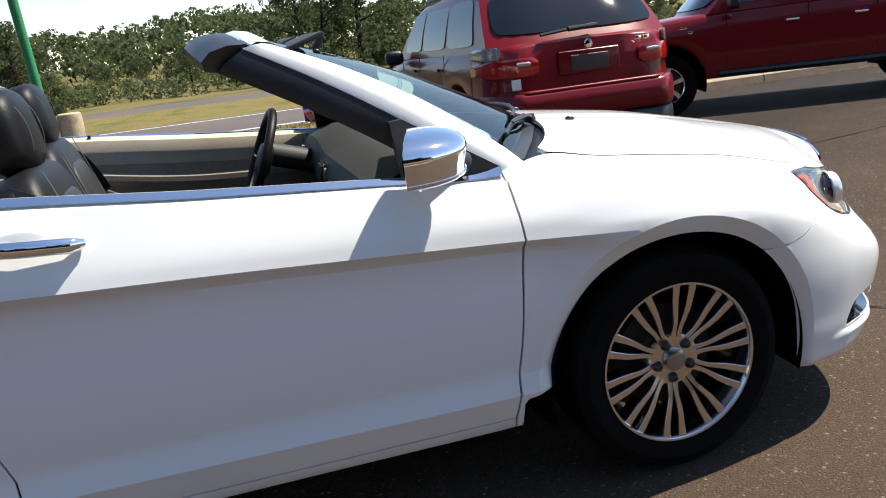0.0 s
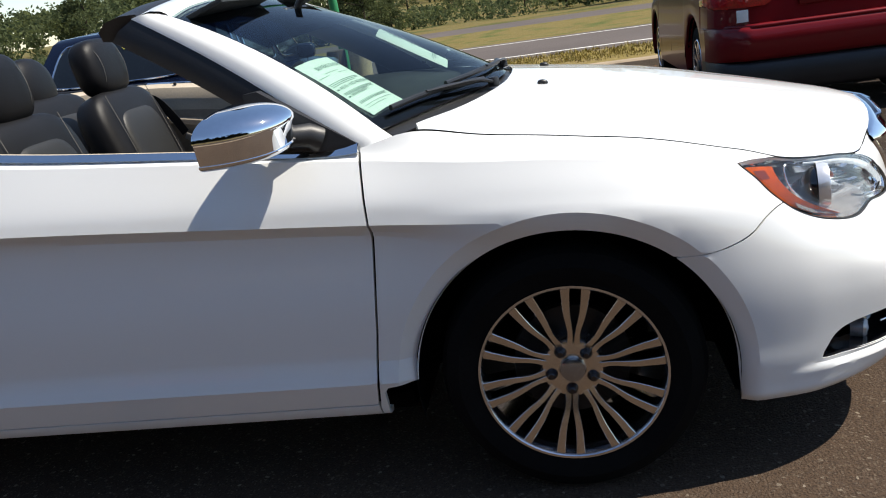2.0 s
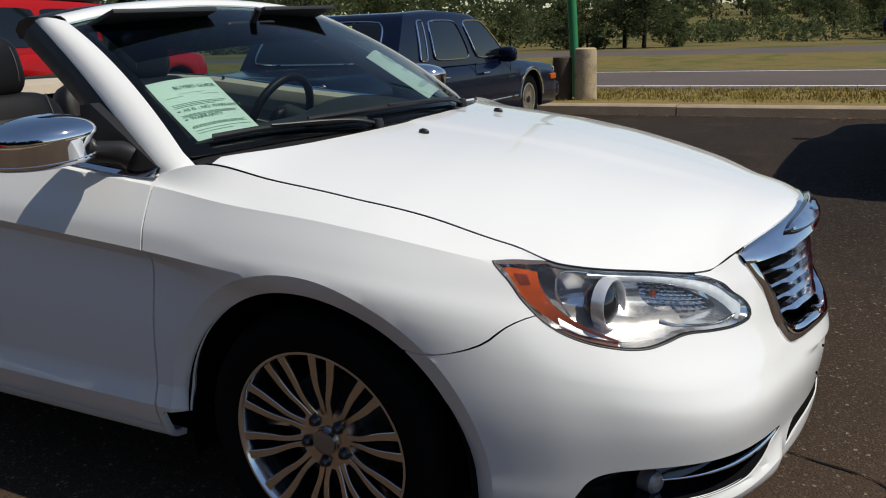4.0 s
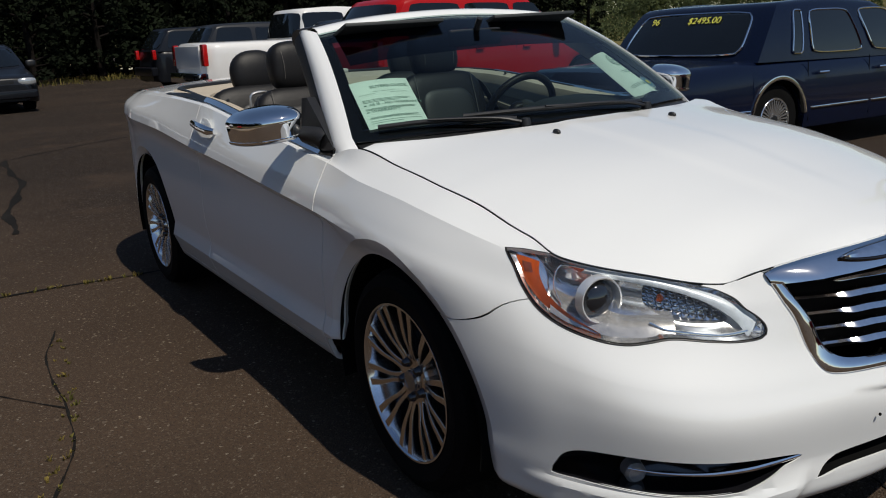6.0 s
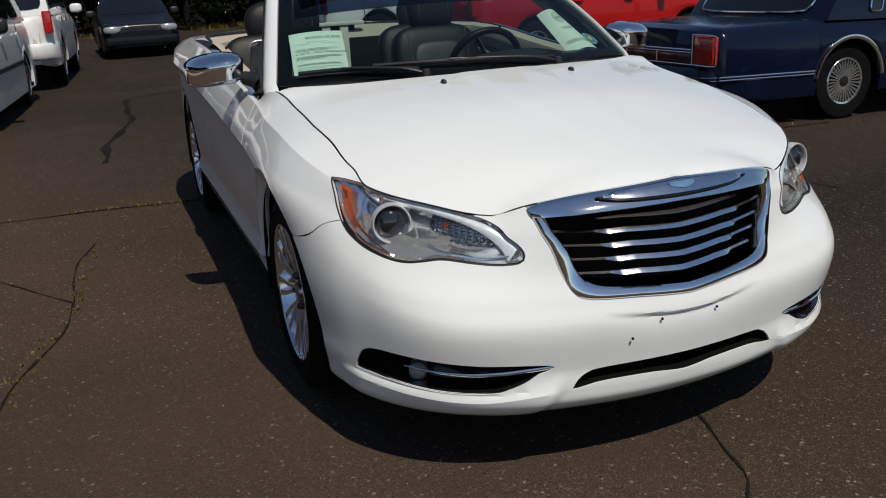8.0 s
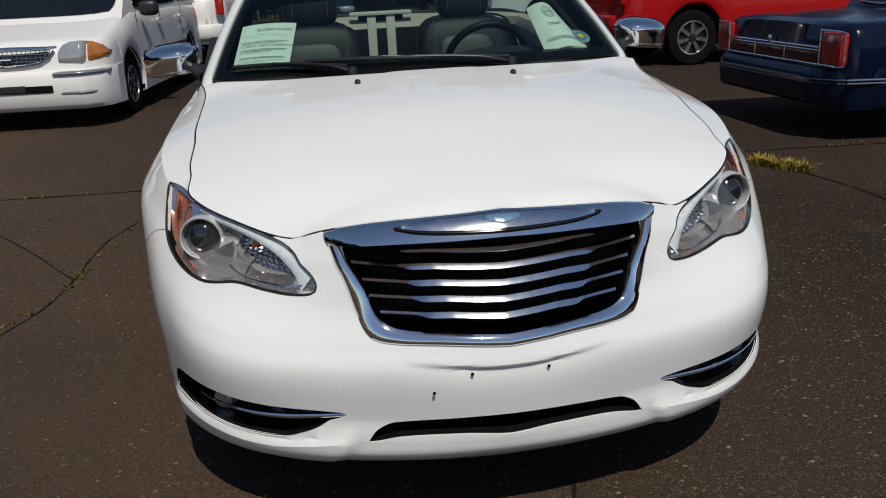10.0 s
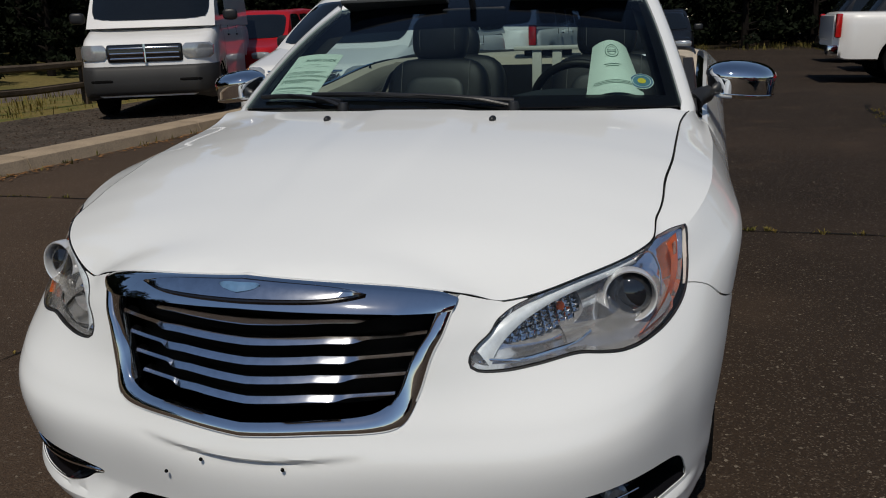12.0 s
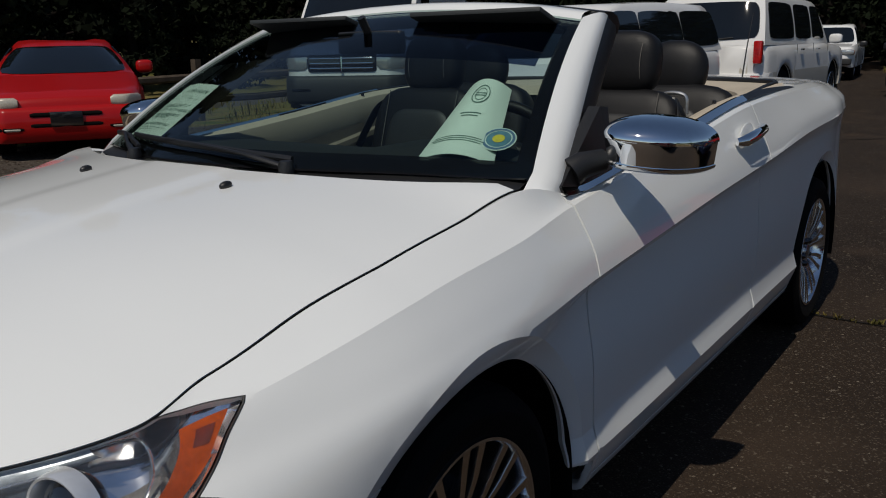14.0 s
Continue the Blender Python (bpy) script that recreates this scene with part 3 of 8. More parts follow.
for s in (1, -1):
    skin_panel("fender", fender, [], 0.012, WHITE_PAINT, car, s, label="white front fender", extra=[lip_line(0, 49, 178)], sharp=14)
    leaf = skin_panel("door", door, [], 0.02, WHITE_PAINT, car, s, label="white door, shut")
    skin_panel("sill_panel", sill, [], 0.02, WHITE_PAINT, car, s)
    skin_panel("rear_quarter", rear, [], 0.02, WHITE_PAINT, car, s, depth=0.01, extra=[lip_line(1, 2, 178)])
    # handle: a cupped recess with a bright grip across it
    c = skin(-1.60, .708) * np.array([1, s, 1])
    v, f = tube([(c[0] + .125, c[1] + s * .012, c[2] - .012), (c[0] + .10, c[1] + s * .030, c[2] - .009), (c[0], c[1] + s * .036, c[2]), (c[0] - .10, c[1] + s * .030, c[2] + .009), (c[0] - .12, c[1] + s * .012, c[2] + .011)], [.010, .016, .017, .016, .012], 12, 1.15)
    grip = piece("door_handle", v, f, CHROME, leaf, "chrome pull handle")
    bm = bmesh.new()
    bmesh.ops.create_uvsphere(bm, u_segments=28, v_segments=14, radius=1.0, matrix=Matrix.Translation((c[0] - .01, c[1] + s * .002, c[2] - .006)) @ Matrix.Diagonal((.075, .006, .042, 1)))
    part("handle_cup", bm, WHITE_PAINT, leaf)
    bm = bmesh.new()
    bmesh.ops.create_cone(bm, segments=20, radius1=.010, radius2=.010, depth=.006, cap_ends=True, matrix=Matrix.Translation((c[0] - .105, c[1] + s * .034, c[2] + .009)) @ Matrix.Rotation(radians(90), 4, "X"))
    part("keyhole", bm, TRIM, grip)
    # bright belt strip
    for ua, ub, mt, lb in ((-.462, -1.768, CHROME, "bright belt-line strip"), (-1.771, -2.42, TRIM, "black belt-line seal")):
        us = np.linspace(ua, ub, 40)
        lo_e, hi_e = skin(us, np.full_like(us, .835)), skin(us, np.full_like(us, .86))
        lo_e[:, 1] += .006
        slim = np.clip((us + 2.43) / .45, .05, 1)[:, None]
        strip = np.stack([lo_e, lo_e + slim * [0, .004, .004], hi_e + slim * [0, .008, .010], hi_e + slim * [0, 0, .016], hi_e + slim * [0, -.010, .014], hi_e + [0, -.014, 0]], 1) * np.array([1, s, 1])
        piece("belt_strip", strip.reshape(-1, 3), grid_faces(40, 6, True, s > 0), mt, car, lb)


# hood
edge = skin(np.r_[np.linspace(-.36, .1, 30), np.linspace(.11, 1.1, 120)], np.full(150, .86))
EDGE_X, EDGE_Y, EDGE_Z = edge[:, 0], edge[:, 1], edge[:, 2]


def hood_at(x, y):
    x, y = np.asarray(x, float), np.asarray(y, float)
    ye, ze = np.interp(x, EDGE_X, EDGE_Y), np.interp(x, EDGE_X, EDGE_Z)
    zc = hermite((-.45, -.12, 0, .3, .55, .75, .87, .93), (1.046, 1.008, .994, .955, .903, .856, .825, .806), x)
    w = np.clip(np.abs(y) / np.maximum(ye, .02), 0, 1.05)
    z = zc - (zc - ze) * (0.45 * w ** 2 + 0.55 * w ** 3.2)
    crest = .14 - .10 * np.clip(x - .3, 0, 1)
    z = z + .0035 * (1 / (1 + np.exp((np.abs(y) - crest) / .008)) - 1) * np.clip((.8 - x) / .2, 0, 1) * np.clip(1 - w ** 6, 0, 1)
    return np.stack([x, y, z], -1)


def cowl_x(y):
    return -.125 - .40 * (abs(y) / .745) ** 2.2 * .56


ys = np.linspace(.722, -.722, 60)
right = [(x, y) for x, y in zip(EDGE_X, EDGE_Y) if x > -.325]
hood_line = [(cowl_x(y) + .01, y) for y in ys] + [(x, -(y - .003)) for x, y in right if y > .02] + [(.926, 0.0)] + [(x, y - .003) for x, y in reversed(right) if y > .02]
flat, p, tri, nor = sheet(dense(hood_line, .03), [], 0.025, hood_at)
tri, nor = outward(p, tri, nor, (0.3, 0, 0))
v, f = folded(p, tri, nor, .012)
hood = piece("hood", v, f, WHITE_PAINT, car, "white hood with two faint creases")
for s in (1, -1):   # washer jets
    q = hood_at(-.014, s * .252)
    bm = bmesh.new()
    bmesh.ops.create_uvsphere(bm, u_segments=14, v_segments=8, radius=1, matrix=Matrix.Translation(q + np.array([0, 0, .004])) @ Matrix.Rotation(radians(8), 4, "Y") @ Matrix.Diagonal((.016, .010, .009, 1)))
    part("washer_jet", bm, TRIM, hood, "black washer jet")

# dark joints between the hood and its neighbours
for s in (1, -1):
    joint = [(x, s * (y - .0012), z - .0015) for x, y, z in zip(EDGE_X, EDGE_Y, EDGE_Z) if x > -.33 and y > .36]
    v, f = tube(joint[::2], .0018, 6)
    piece("hood_joint", v, f, VOID, car)

# plate-screw holes in the bumper
for y, z in ((-.176, .412), (-.089, .452), (.086, .452)):
    bm = bmesh.new()
    bmesh.ops.create_uvsphere(bm, u_segments=10, v_segments=6, radius=1, matrix=Matrix.Translation((1.0235 - .25 * y * y, y, z)) @ Matrix.Diagonal((.003, .0040, .0040, 1)))
    part("screw_hole", bm, VOID, bumper)

# grille
grille = new("grille")
grille.parent = car
tagged(grille, "chrome-framed grille with five bright wavy bars")
GR_IN = [(1.10, .802), (.97, .806), (.832, .812), (.846, .740), (.866, .664), (.900, .602), (.940, .581), (1.022, .574), (1.10, .569)]
low_out = np.vstack([spline(GRILLE[4:], 44)])
low_in = spline(GR_IN[2:], 44)


def bead(outer, inner, lift, name, label="", lean=0.0, soft=.6):
    """A rounded band between two lines of the nose skin."""
    n, m = len(outer), 7
    verts = []
    for a, b in zip(outer, inner):
        us, vs = np.linspace(a[0], b[0], m), np.linspace(a[1], b[1], m)
        q = wrapped(us, vs)
        q0, q1 = wrapped(us + .004, vs), wrapped(us, vs + .004)
        nn = np.cross(q0 - q, q1 - q)
        nn /= np.maximum(np.linalg.norm(nn, axis=1, keepdims=True), 1e-9)
        nn *= np.where(nn[:, :1] < 0, -1, 1)
        k = np.sin(np.linspace(.12, math.pi - .12, m))[:, None] ** soft
        q = q + nn * (lift * k)
        q += np.array([1.0, 0, -.12]) * (lean * min(1.0, max(0.0, (min(a[0], 2.2 - a[0]) - .806) / .07)) ** .6 * np.linspace(0, 1, m) ** .8)[:, None]
        verts += q.tolist() + [(q[-1] - nn[-1] * .03).tolist(), (q[0] - nn[0] * .015).tolist()]
    return piece(name, verts, grid_faces(n, m + 2, True), CHROME, grille, label, sharp=60)


full = lambda line: np.vstack([line, [(2.2 - u, v) for u, v in line[::-1][1:]]])
bead(full(low_out), full(low_in), .009, "grille_frame", "chrome grille frame")
bar_top = np.array([(u, .857 - .012 * max(0, (.83 - u) / .03)) for u in np.linspace(.806, 1.1, 40)])
bar_low = np.array([(u, .812 - .010 * (u - .806) / .294) for u in np.linspace(.812, 1.1, 40)])
bead(full(bar_top), full(bar_low), .008, "header_bar", "broad chrome bar above the grille", .028, .22)
# winged plaque: a plain tapering plate on a dark rim, with a blue middle
def plaque(name, span, tall, rise, mat, label):
    n = 49
    verts = []
    for y in np.linspace(-span, span, n):
        a = abs(y) / span
        u = 1.1 - math.degrees(math.asin(min(.99, abs(y) / .87))) / 90
        h = tall * (.30 + .70 * (1 - a) ** .45) * (1 - a ** 8) + .0006
        vm = .834 + .006 * a
        vs = np.array([vm - h * 1.05, vm, vm + h * .9])
        q = wrapped(np.array([u] * 3), vs)
        q[:, 1] = y
        q += np.array([.0155 + rise, 0, .006 + rise]) + np.array([.028, 0, -.0034]) * ((.857 - vs) / .05)[:, None]
        q[1] += np.array([.002, 0, .002])
        verts += [(q[0] - [.014, 0, .004]).tolist(), q[0].tolist(), q[1].tolist(), q[2].tolist(), (q[2] - [.014, 0, .004]).tolist()]
    return piece(name, verts, grid_faces(n, 5), mat, grille, label)


plaque("plaque_rim", .236, .0185, .0, GLOSS_BLACK, "dark rim of the plaque")
plaque("wing_plaque", .230, .0150, .0025, BLADE, "winged chrome plaque")
plaque("plaque_inlay", .042, .0075, .0050, BLUE_ENAMEL, "blue enamel inlay")
# black mesh backing and five bars
back_line = [(u, v) for u, v in full(np.vstack([spline(GR_IN[2:], 30)]))]
flat, p, tri, nor = sheet(dense(back_line, .03), [], .03, wrapped)
tri, nor = outward(p, tri, nor, (-1, 0, .6))
piece("grille_backing", p - [.075, 0, 0], [tuple(t) for t in tri], VOID, grille)
for k, z in enumerate((.716, .679, .642, .605, .568)):
    w_end = float(np.interp(z, (.545, .575, .65, .737), (.240, .284, .318, .358))) + .004
    w_mid = .228 - .012 * k
    n = 97
    verts = []
    for y in np.linspace(-w_end, w_end, n):
        a = abs(y)
        u = 1.1 - math.degrees(math.asin(min(.99, a / .88))) / 90
        zz = z + .012 * (a / .3) ** 1.5
        x = float(wrapped(np.array([u]), np.array([v_at(u, zz)]))[0, 0])
        mid = 1 / (1 + math.exp((a - w_mid) / .005))   # the middle stretch is a broader blade, stepped forward
        x -= .022 - .014 * mid
        hgt, run = .0026 + .0034 * mid, .006 + .005 * mid
        zz += .005 * mid * min(1, (w_mid - a) / .06 if a < w_mid else 0) - .004 * mid * (1 - a / w_mid if a < w_mid else 0)
        verts += [(x - run - .022, y, zz + hgt * .9), (x - run, y, zz + hgt), (x - .001, y, zz - hgt * .55), (x, y, zz - hgt * .8), (x - .002, y, zz - hgt), (x - .024, y, zz - hgt * .9)]
    piece("grille_bar", verts, grid_faces(n, 6), BLADE, grille, sharp=25)

# lower intake and fog openings: dark boxes behind the holes
line = shifted(intake_ring, -.0022)
verts = wrapped(line[:, 0], line[:, 1]) - np.array([.003, 0, 0])
m = len(verts)
piece("lower_intake", np.vstack([verts, verts - [.12, 0, 0]]), grid_faces(2, m, True, True) + [tuple(range(m, 2 * m))], VOID, car, "dark lower intake", smooth=False)
for s in (1, -1):
    line = shifted(fog_ring, -.0022)
    verts = wrapped(line[:, 0], line[:, 1]) - np.array([.002, .001, 0])
    m = len(verts)
    inw = np.array([-.075, -.03, 0])
    mid = verts.mean(0)
    deep = mid + (verts - mid) * .92 + inw
    q = np.vstack([verts, deep, [deep.mean(0)]]) * np.array([1, s, 1])
    fs = grid_faces(2, m, True, s > 0) + [((m + j, m + (j + 1) % m, 2 * m) if s > 0 else (m + (j + 1) % m, m + j, 2 * m)) for j in range(m)]
    fog = new("fog_lamp")
    fog.parent = car
    tagged(fog, "dark fog-lamp pocket with a chrome strip")
    piece("pocket", q, fs, GLOSS_BLACK, fog)
    line = skin(np.linspace(.555, .876, 24), np.interp(np.linspace(.555, .876, 24), (.555, .62, .70, .78, .876), (.216, .212, .211, .218, .2375)))
    line = (line - np.array([.004, .002, 0])) * np.array([1, s, 1])
    q, fs = tube(line.tolist(), [.0022 + .0050 * math.sin(math.pi * (k / 25.0) ** 1.6) for k in range(24)], 10, 1.0)
    piece("chrome_strip", q, fs, CHROME, fog, "slim chrome strip")
    c = skin(.585, .192) * np.array([1, s, 1]) - np.array([.050, s * .02, 0])
    q, fs = lathe([(.0, .010), (.018, .007), (.025, 0), (.027, -.03)], 24, "x")
    turn = Matrix.Rotation(radians(s * 25), 4, "Z")
    piece("fog_bulb_lens", [tuple(Vector(c) + turn @ Vector(a)) for a in q], fs, BARREL, fog, "small round fog lamp")

# headlights
for s in (1, -1):
    lamp = new("headlight")
    lamp.parent = car
    tagged(lamp, "clear headlight with projector lens and amber side marker")
    flip = np.array([1, s, 1])
    ringp = skin(head_ring[:, 0], head_ring[:, 1])
    m = len(ringp)
    # black gasket round the lens
    gas = []
    for d, l in ((.0018, -.006), (.0018, .0008), (.0006, .0020), (-.0008, .0018), (-.0016, -.001)):
        q = shifted(head_ring, d)
        p = skin(q[:, 0], np.minimum(q[:, 1], .862))
        c = p - np.array([-.2, 0, .45])
        gas.append(p + l * c / np.linalg.norm(c, axis=1, keepdims=True))
    gas = np.array(gas)
    piece("gasket", gas.reshape(-1, 3) * flip, grid_faces(5, m, True, s < 0), TRIM, lamp)
    # lens
    flat, p, tri, nor = sheet(shifted(head_ring, -.003), [], .022, skin)
    tri, nor = outward(p, tri, nor, (-.2, 0, .45))
    piece("lens", (p + nor * .003) * flip, [tuple(t) if s > 0 else tuple(t)[::-1] for t in tri], LENS_GLASS, lamp, "clear polycarbonate lens").visible_shadow = False

    def inset(u, v, d):
        """Places behind the lens by d."""
        a = skin(u, v)
        w = a - np.array([.0, .1, .6])
        return a - np.asarray(d)[..., None] * w / np.linalg.norm(w, axis=-1, keepdims=True)

    def lean_back(u, v):
        """Depth of the bright bezel: a bowl walled in all round, leaning back towards its upper edge."""
        u, v = np.asarray(u, float), np.asarray(v, float)
        d = np.min(np.hypot(u[..., None] - head_ring[:, 0], v[..., None] - head_ring[:, 1]), axis=-1)
        far = np.clip((u - .42) / .05, 0, 1)
        bowl = .030 * np.exp(-((u - .47) / .05) ** 2)
        return .002 + np.clip(d / np.where(u < .44, .005, .016), 0, 1) ** .7 * ((1 - far) * .024 + far * (.012 + .055 * np.clip((v - .60) / .26, 0, 1)) + bowl)

    # bright bezel with a pit for the turn signal
    pit = ring([(.605, .690), (.60, .740), (.612, .790), (.65, .795), (.69, .770), (.722, .715), (.735, .675), (.70, .662), (.65, .660)], 44)
    flat, p, tri, nor = sheet(shifted(head_ring, -.0015), [pit], .018, lambda u, v: inset(u, v, lean_back(u, v)))
    tri, nor = outward(p, tri, nor, (-.2, 0, .45))
    piece("lamp_bezel", p * flip, [tuple(t) if s > 0 else tuple(t)[::-1] for t in tri], BEZEL, lamp, "bright silvered lamp bezel")
    top_r = inset(pit[:, 0], pit[:, 1], lean_back(pit[:, 0], pit[:, 1]))
    low_r = inset(pit[:, 0], pit[:, 1], lean_back(pit[:, 0], pit[:, 1]) + .03)
    k = len(pit)
    q = np.vstack([top_r, low_r, [low_r.mean(0)]]) * flip
    fs = grid_faces(2, k, True) + [(k + j, k + (j + 1) % k, 2 * k) for j in range(k)]
    piece("signal_pit", q, fs, BARREL, lamp, "grey turn-signal pocket")
    # facets in the pit
    verts, fs = [], []
    for a in range(10):
        for b in range(8):
            u0, v0 = .604 + .0135 * a, .664 + .018 * b - .0015 * a
            if not inside(pit, np.array([(u0, v0)]))[0]:
                continue
            base, r = len(verts), .0064
            for du, dv, d in ((-r, -.009, .024), (r, -.009, .020), (r, .009, .024), (-r, .009, .020), (0, 0, .008)):
                verts.append(inset(u0 + du, v0 + dv, float(lean_back(u0, v0)) + d))
            fs += [(base, base + 1, base + 4), (base + 1, base + 2, base + 4), (base + 2, base + 3, base + 4), (base + 3, base, base + 4)]
    piece("turn_reflector", np.array(verts) * flip, fs, CHROME, lamp, "faceted turn-signal reflector", smooth=False)
    bm = bmesh.new()
    bmesh.ops.create_uvsphere(bm, u_segments=14, v_segments=8, radius=1, matrix=Matrix.Translation(Vector(inset(.632, .735, .056) * flip)) @ Matrix.Diagonal((.008, .009, .010, 1)))
    part("amber_bulb", bm, AMBER, lamp, "amber bulb")
    # projector: bright ring, dark ball
    c = np.array([.642, .688, .713])
    aim = Vector((.95, .16, .04)).normalized()
    turn = aim.to_track_quat("Y", "Z").to_matrix().to_4x4()
    q, fs = lathe([(.0550, -.012), (.0548, -.002), (.0540, .010), (.052, .015), (.049, .014), (.0465, .006), (.0455, -.012)], 48)
    piece("projector_ring", [tuple(np.array(Vector(c) + turn @ Vector(a)) * flip) for a in q], [f if s > 0 else f[::-1] for f in fs], RING_BRIGHT, lamp, "bright projector ring", sharp=50)
    bm = bmesh.new()
    spin = Matrix.Diagonal((1, s, 1, 1)) @ Matrix.Translation(c - np.array(aim) * .016) @ turn
    bmesh.ops.create_uvsphere(bm, u_segments=36, v_segments=22, radius=1, matrix=spin @ Matrix.Diagonal((.0455, .034, .0455, 1)))
    part("projector_ball", bm, PROJECTOR, lamp, "dark glass projector ball")
    # satin skirt under the projector
    verts = []
    for k, d in ((0, .010), (1, .012), (2, .017), (3, .026), (4, .040)):
        for j in range(17):
            u = .445 + .20 * j / 16
            vv = np.interp(u, (.445, .47, .52, .57, .60, .645), (.622, .613, .610, .614, .622, .634)) + .0135 * k
            verts.append(inset(u, vv, d))
    piece("satin_skirt", np.array(verts) * flip, grid_faces(5, 17, False, s < 0), SILVER, lamp, "satin silver lamp skirt")
    # pale light guide along the upper edge and a thin bright line along the lower one
    line = spline([(.505, .818), (.56, .826), (.62, .826), (.67, .814), (.71, .780), (.735, .735), (.755, .690), (.770, .655)], 34)
    verts = []
    for u, v in line:
        for k, w in enumerate(np.linspace(-1, 1, 5)):
            dv = .024 * w
            verts.append(inset(u - .35 * dv, v - dv, .012 - .006 * (1 - w * w)))
    piece("light_guide", np.array(verts) * flip, grid_faces(34, 5, False, s < 0), FROST, lamp, "pale ribbed light guide")
    line = [inset(u, v, .012) * flip for u, v in ((.770, .648), (.72, .640), (.67, .641), (.63, .641), (.605, .650))]
    q, fs = tube(spline(line, 24).tolist(), .0035, 8)
    piece("lower_guide", q, fs, CHROME, lamp)
    line = [inset(u, v, .012) * flip for u, v in ((.464, .642), (.450, .69), (.449, .745), (.459, .795), (.478, .822), (.51, .832))]
    q, fs = tube(spline(line, 26).tolist(), .0025, 8)
    piece("bezel_edge", q, fs, LAMP_WHITE, lamp)
    # amber marker along the outer edge
    outer_e = [(.366, .752), (.381, .712), (.405, .660), (.434, .628), (.474, .613), (.525, .609)]
    inner_e = [(.418, .768), (.421, .727), (.430, .691), (.447, .654), (.480, .629), (.528, .613)]
    a, b = spline(outer_e, 26), spline(inner_e, 26)
    verts = []
    for k in range(26):
        for w in np.linspace(0, 1, 5):
            u, v = a[k] * (1 - w) + b[k] * w
            verts.append(inset(u, v, .0030 + .017 * (1 - w)))
    piece("amber_marker", np.array(verts) * flip, grid_faces(26, 5, False, s > 0), AMBER, lamp, "orange side marker")
    verts = []
    for k in range(2, 7):
        for w in np.linspace(.24, .66, 4):
            u, v = a[k] * (1 - w) + b[k] * w
            verts.append(inset(u, v, .0022 + .017 * (1 - w)))
    piece("marker_patch", np.array(verts) * flip, grid_faces(5, 4, False, s > 0), AMBER_DARK, lamp)

# windscreen
SCREEN_LOW = [(-.412, .750, .986), (-.285, .50, 1.000), (-.175, .25, 1.007), (-.135, 0, 1.010)]
SCREEN_TOP = [(-.962, .592, 1.324), (-.982, .40, 1.350), (-.990, .2, 1.364), (-.992, 0, 1.369)]
low = spline(SCREEN_LOW + [(x, -y, z) for x, y, z in SCREEN_LOW[::-1][1:]], 41)
top = spline(SCREEN_TOP + [(x, -y, z) for x, y, z in SCREEN_TOP[::-1][1:]], 41)


def screen(i, t):
    q = low[i] * (1 - t) + top[i] * t
    return q + np.array([.02, 0, .035]) * (4 * t * (1 - t)) * .7


T = np.linspace(0, 1, 22)
wind = piece("windscreen", [screen(i, t) for t in T for i in range(41)], grid_faces(22, 41, False, True), SCREEN_GLASS, car, "clear green-tinted windscreen")
wind.visible_shadow = False
# tinted shade band along the top of the glass
TT = np.linspace(.58, .93, 8)
band = piece("shade_band", [screen(i, t) + np.array([-.002, 0, -.003]) for t in TT for i in range(2, 39)], grid_faces(8, 37, False, True), SHADE_BAND, car, "deep blue shade band of the windscreen")
band.visible_shadow = False
# black printed border, just behind the glass
verts, fs = [], []
dn = np.array([-.003, 0, -.005])
for i0, i1, t0, t1 in ((0, 1, 0, 1), (39, 40, 0, 1), (1, 39, 0, .075), (1, 39, .925, 1)):
    b, k = len(verts), 16
    tt = np.linspace(t0, t1, k)
    for t in tt:
        for i in range(i0, i1 + 1):
            verts.append(screen(i, t) + dn)
    fs += [tuple(b + a for a in f) for f in grid_faces(k, i1 - i0 + 1)]
piece("screen_border", verts, fs, GLOSS_BLACK, car, "black border of the windscreen")
# pillars and header: white outside, black seal behind
for s in (1, -1):
    n = 24
    white, seal = [], []
    for t in np.linspace(-.07, 1.0, n):
        i = 0 if s > 0 else 40
        g = screen(i, np.clip(t, 0, 1)) + np.array([1.1, -s * .05, -.45]) * max(0, -t)
        o = np.array([-.475 - .575 * t - min(0, t) * 1.2, s * (.795 - .168 * t), .950 + .383 * t + .02 * math.sin(math.pi * t)])
        sink = np.array([0, -s * .16, -.55]) * max(0, -t)
        g, o = g + sink, o + sink
        mid = (g + o) / 2 + np.array([.004, s * .016, .012])
        white += [g + [0, 0, -.012], g + [.002, s * .004, .004], mid * .5 + g * .5 + [.002, s * .004, .004], mid, mid * .5 + o * .5 + [0, s * .004, .002], o, o + [.01, -s * .02, -.012]]
        b = o + np.array([-.05 - .02 * t, -s * .006, -.052])
        seal += [o + [.004, -s * .004, .0], (o + b) / 2 + [-.006, s * .008, 0], b, b + [.02, -s * .05, .0], g + [-.03, -s * .06, -.02]]
    piece("pillar", white, grid_faces(n, 7, False, s < 0), WHITE_PAINT, car, "white windscreen pillar", sharp=50)
    piece("pillar_seal", seal, grid_faces(n, 5, False, s < 0), TRIM, car, "black rubber pillar seal", sharp=50)
verts, verts2 = [], []
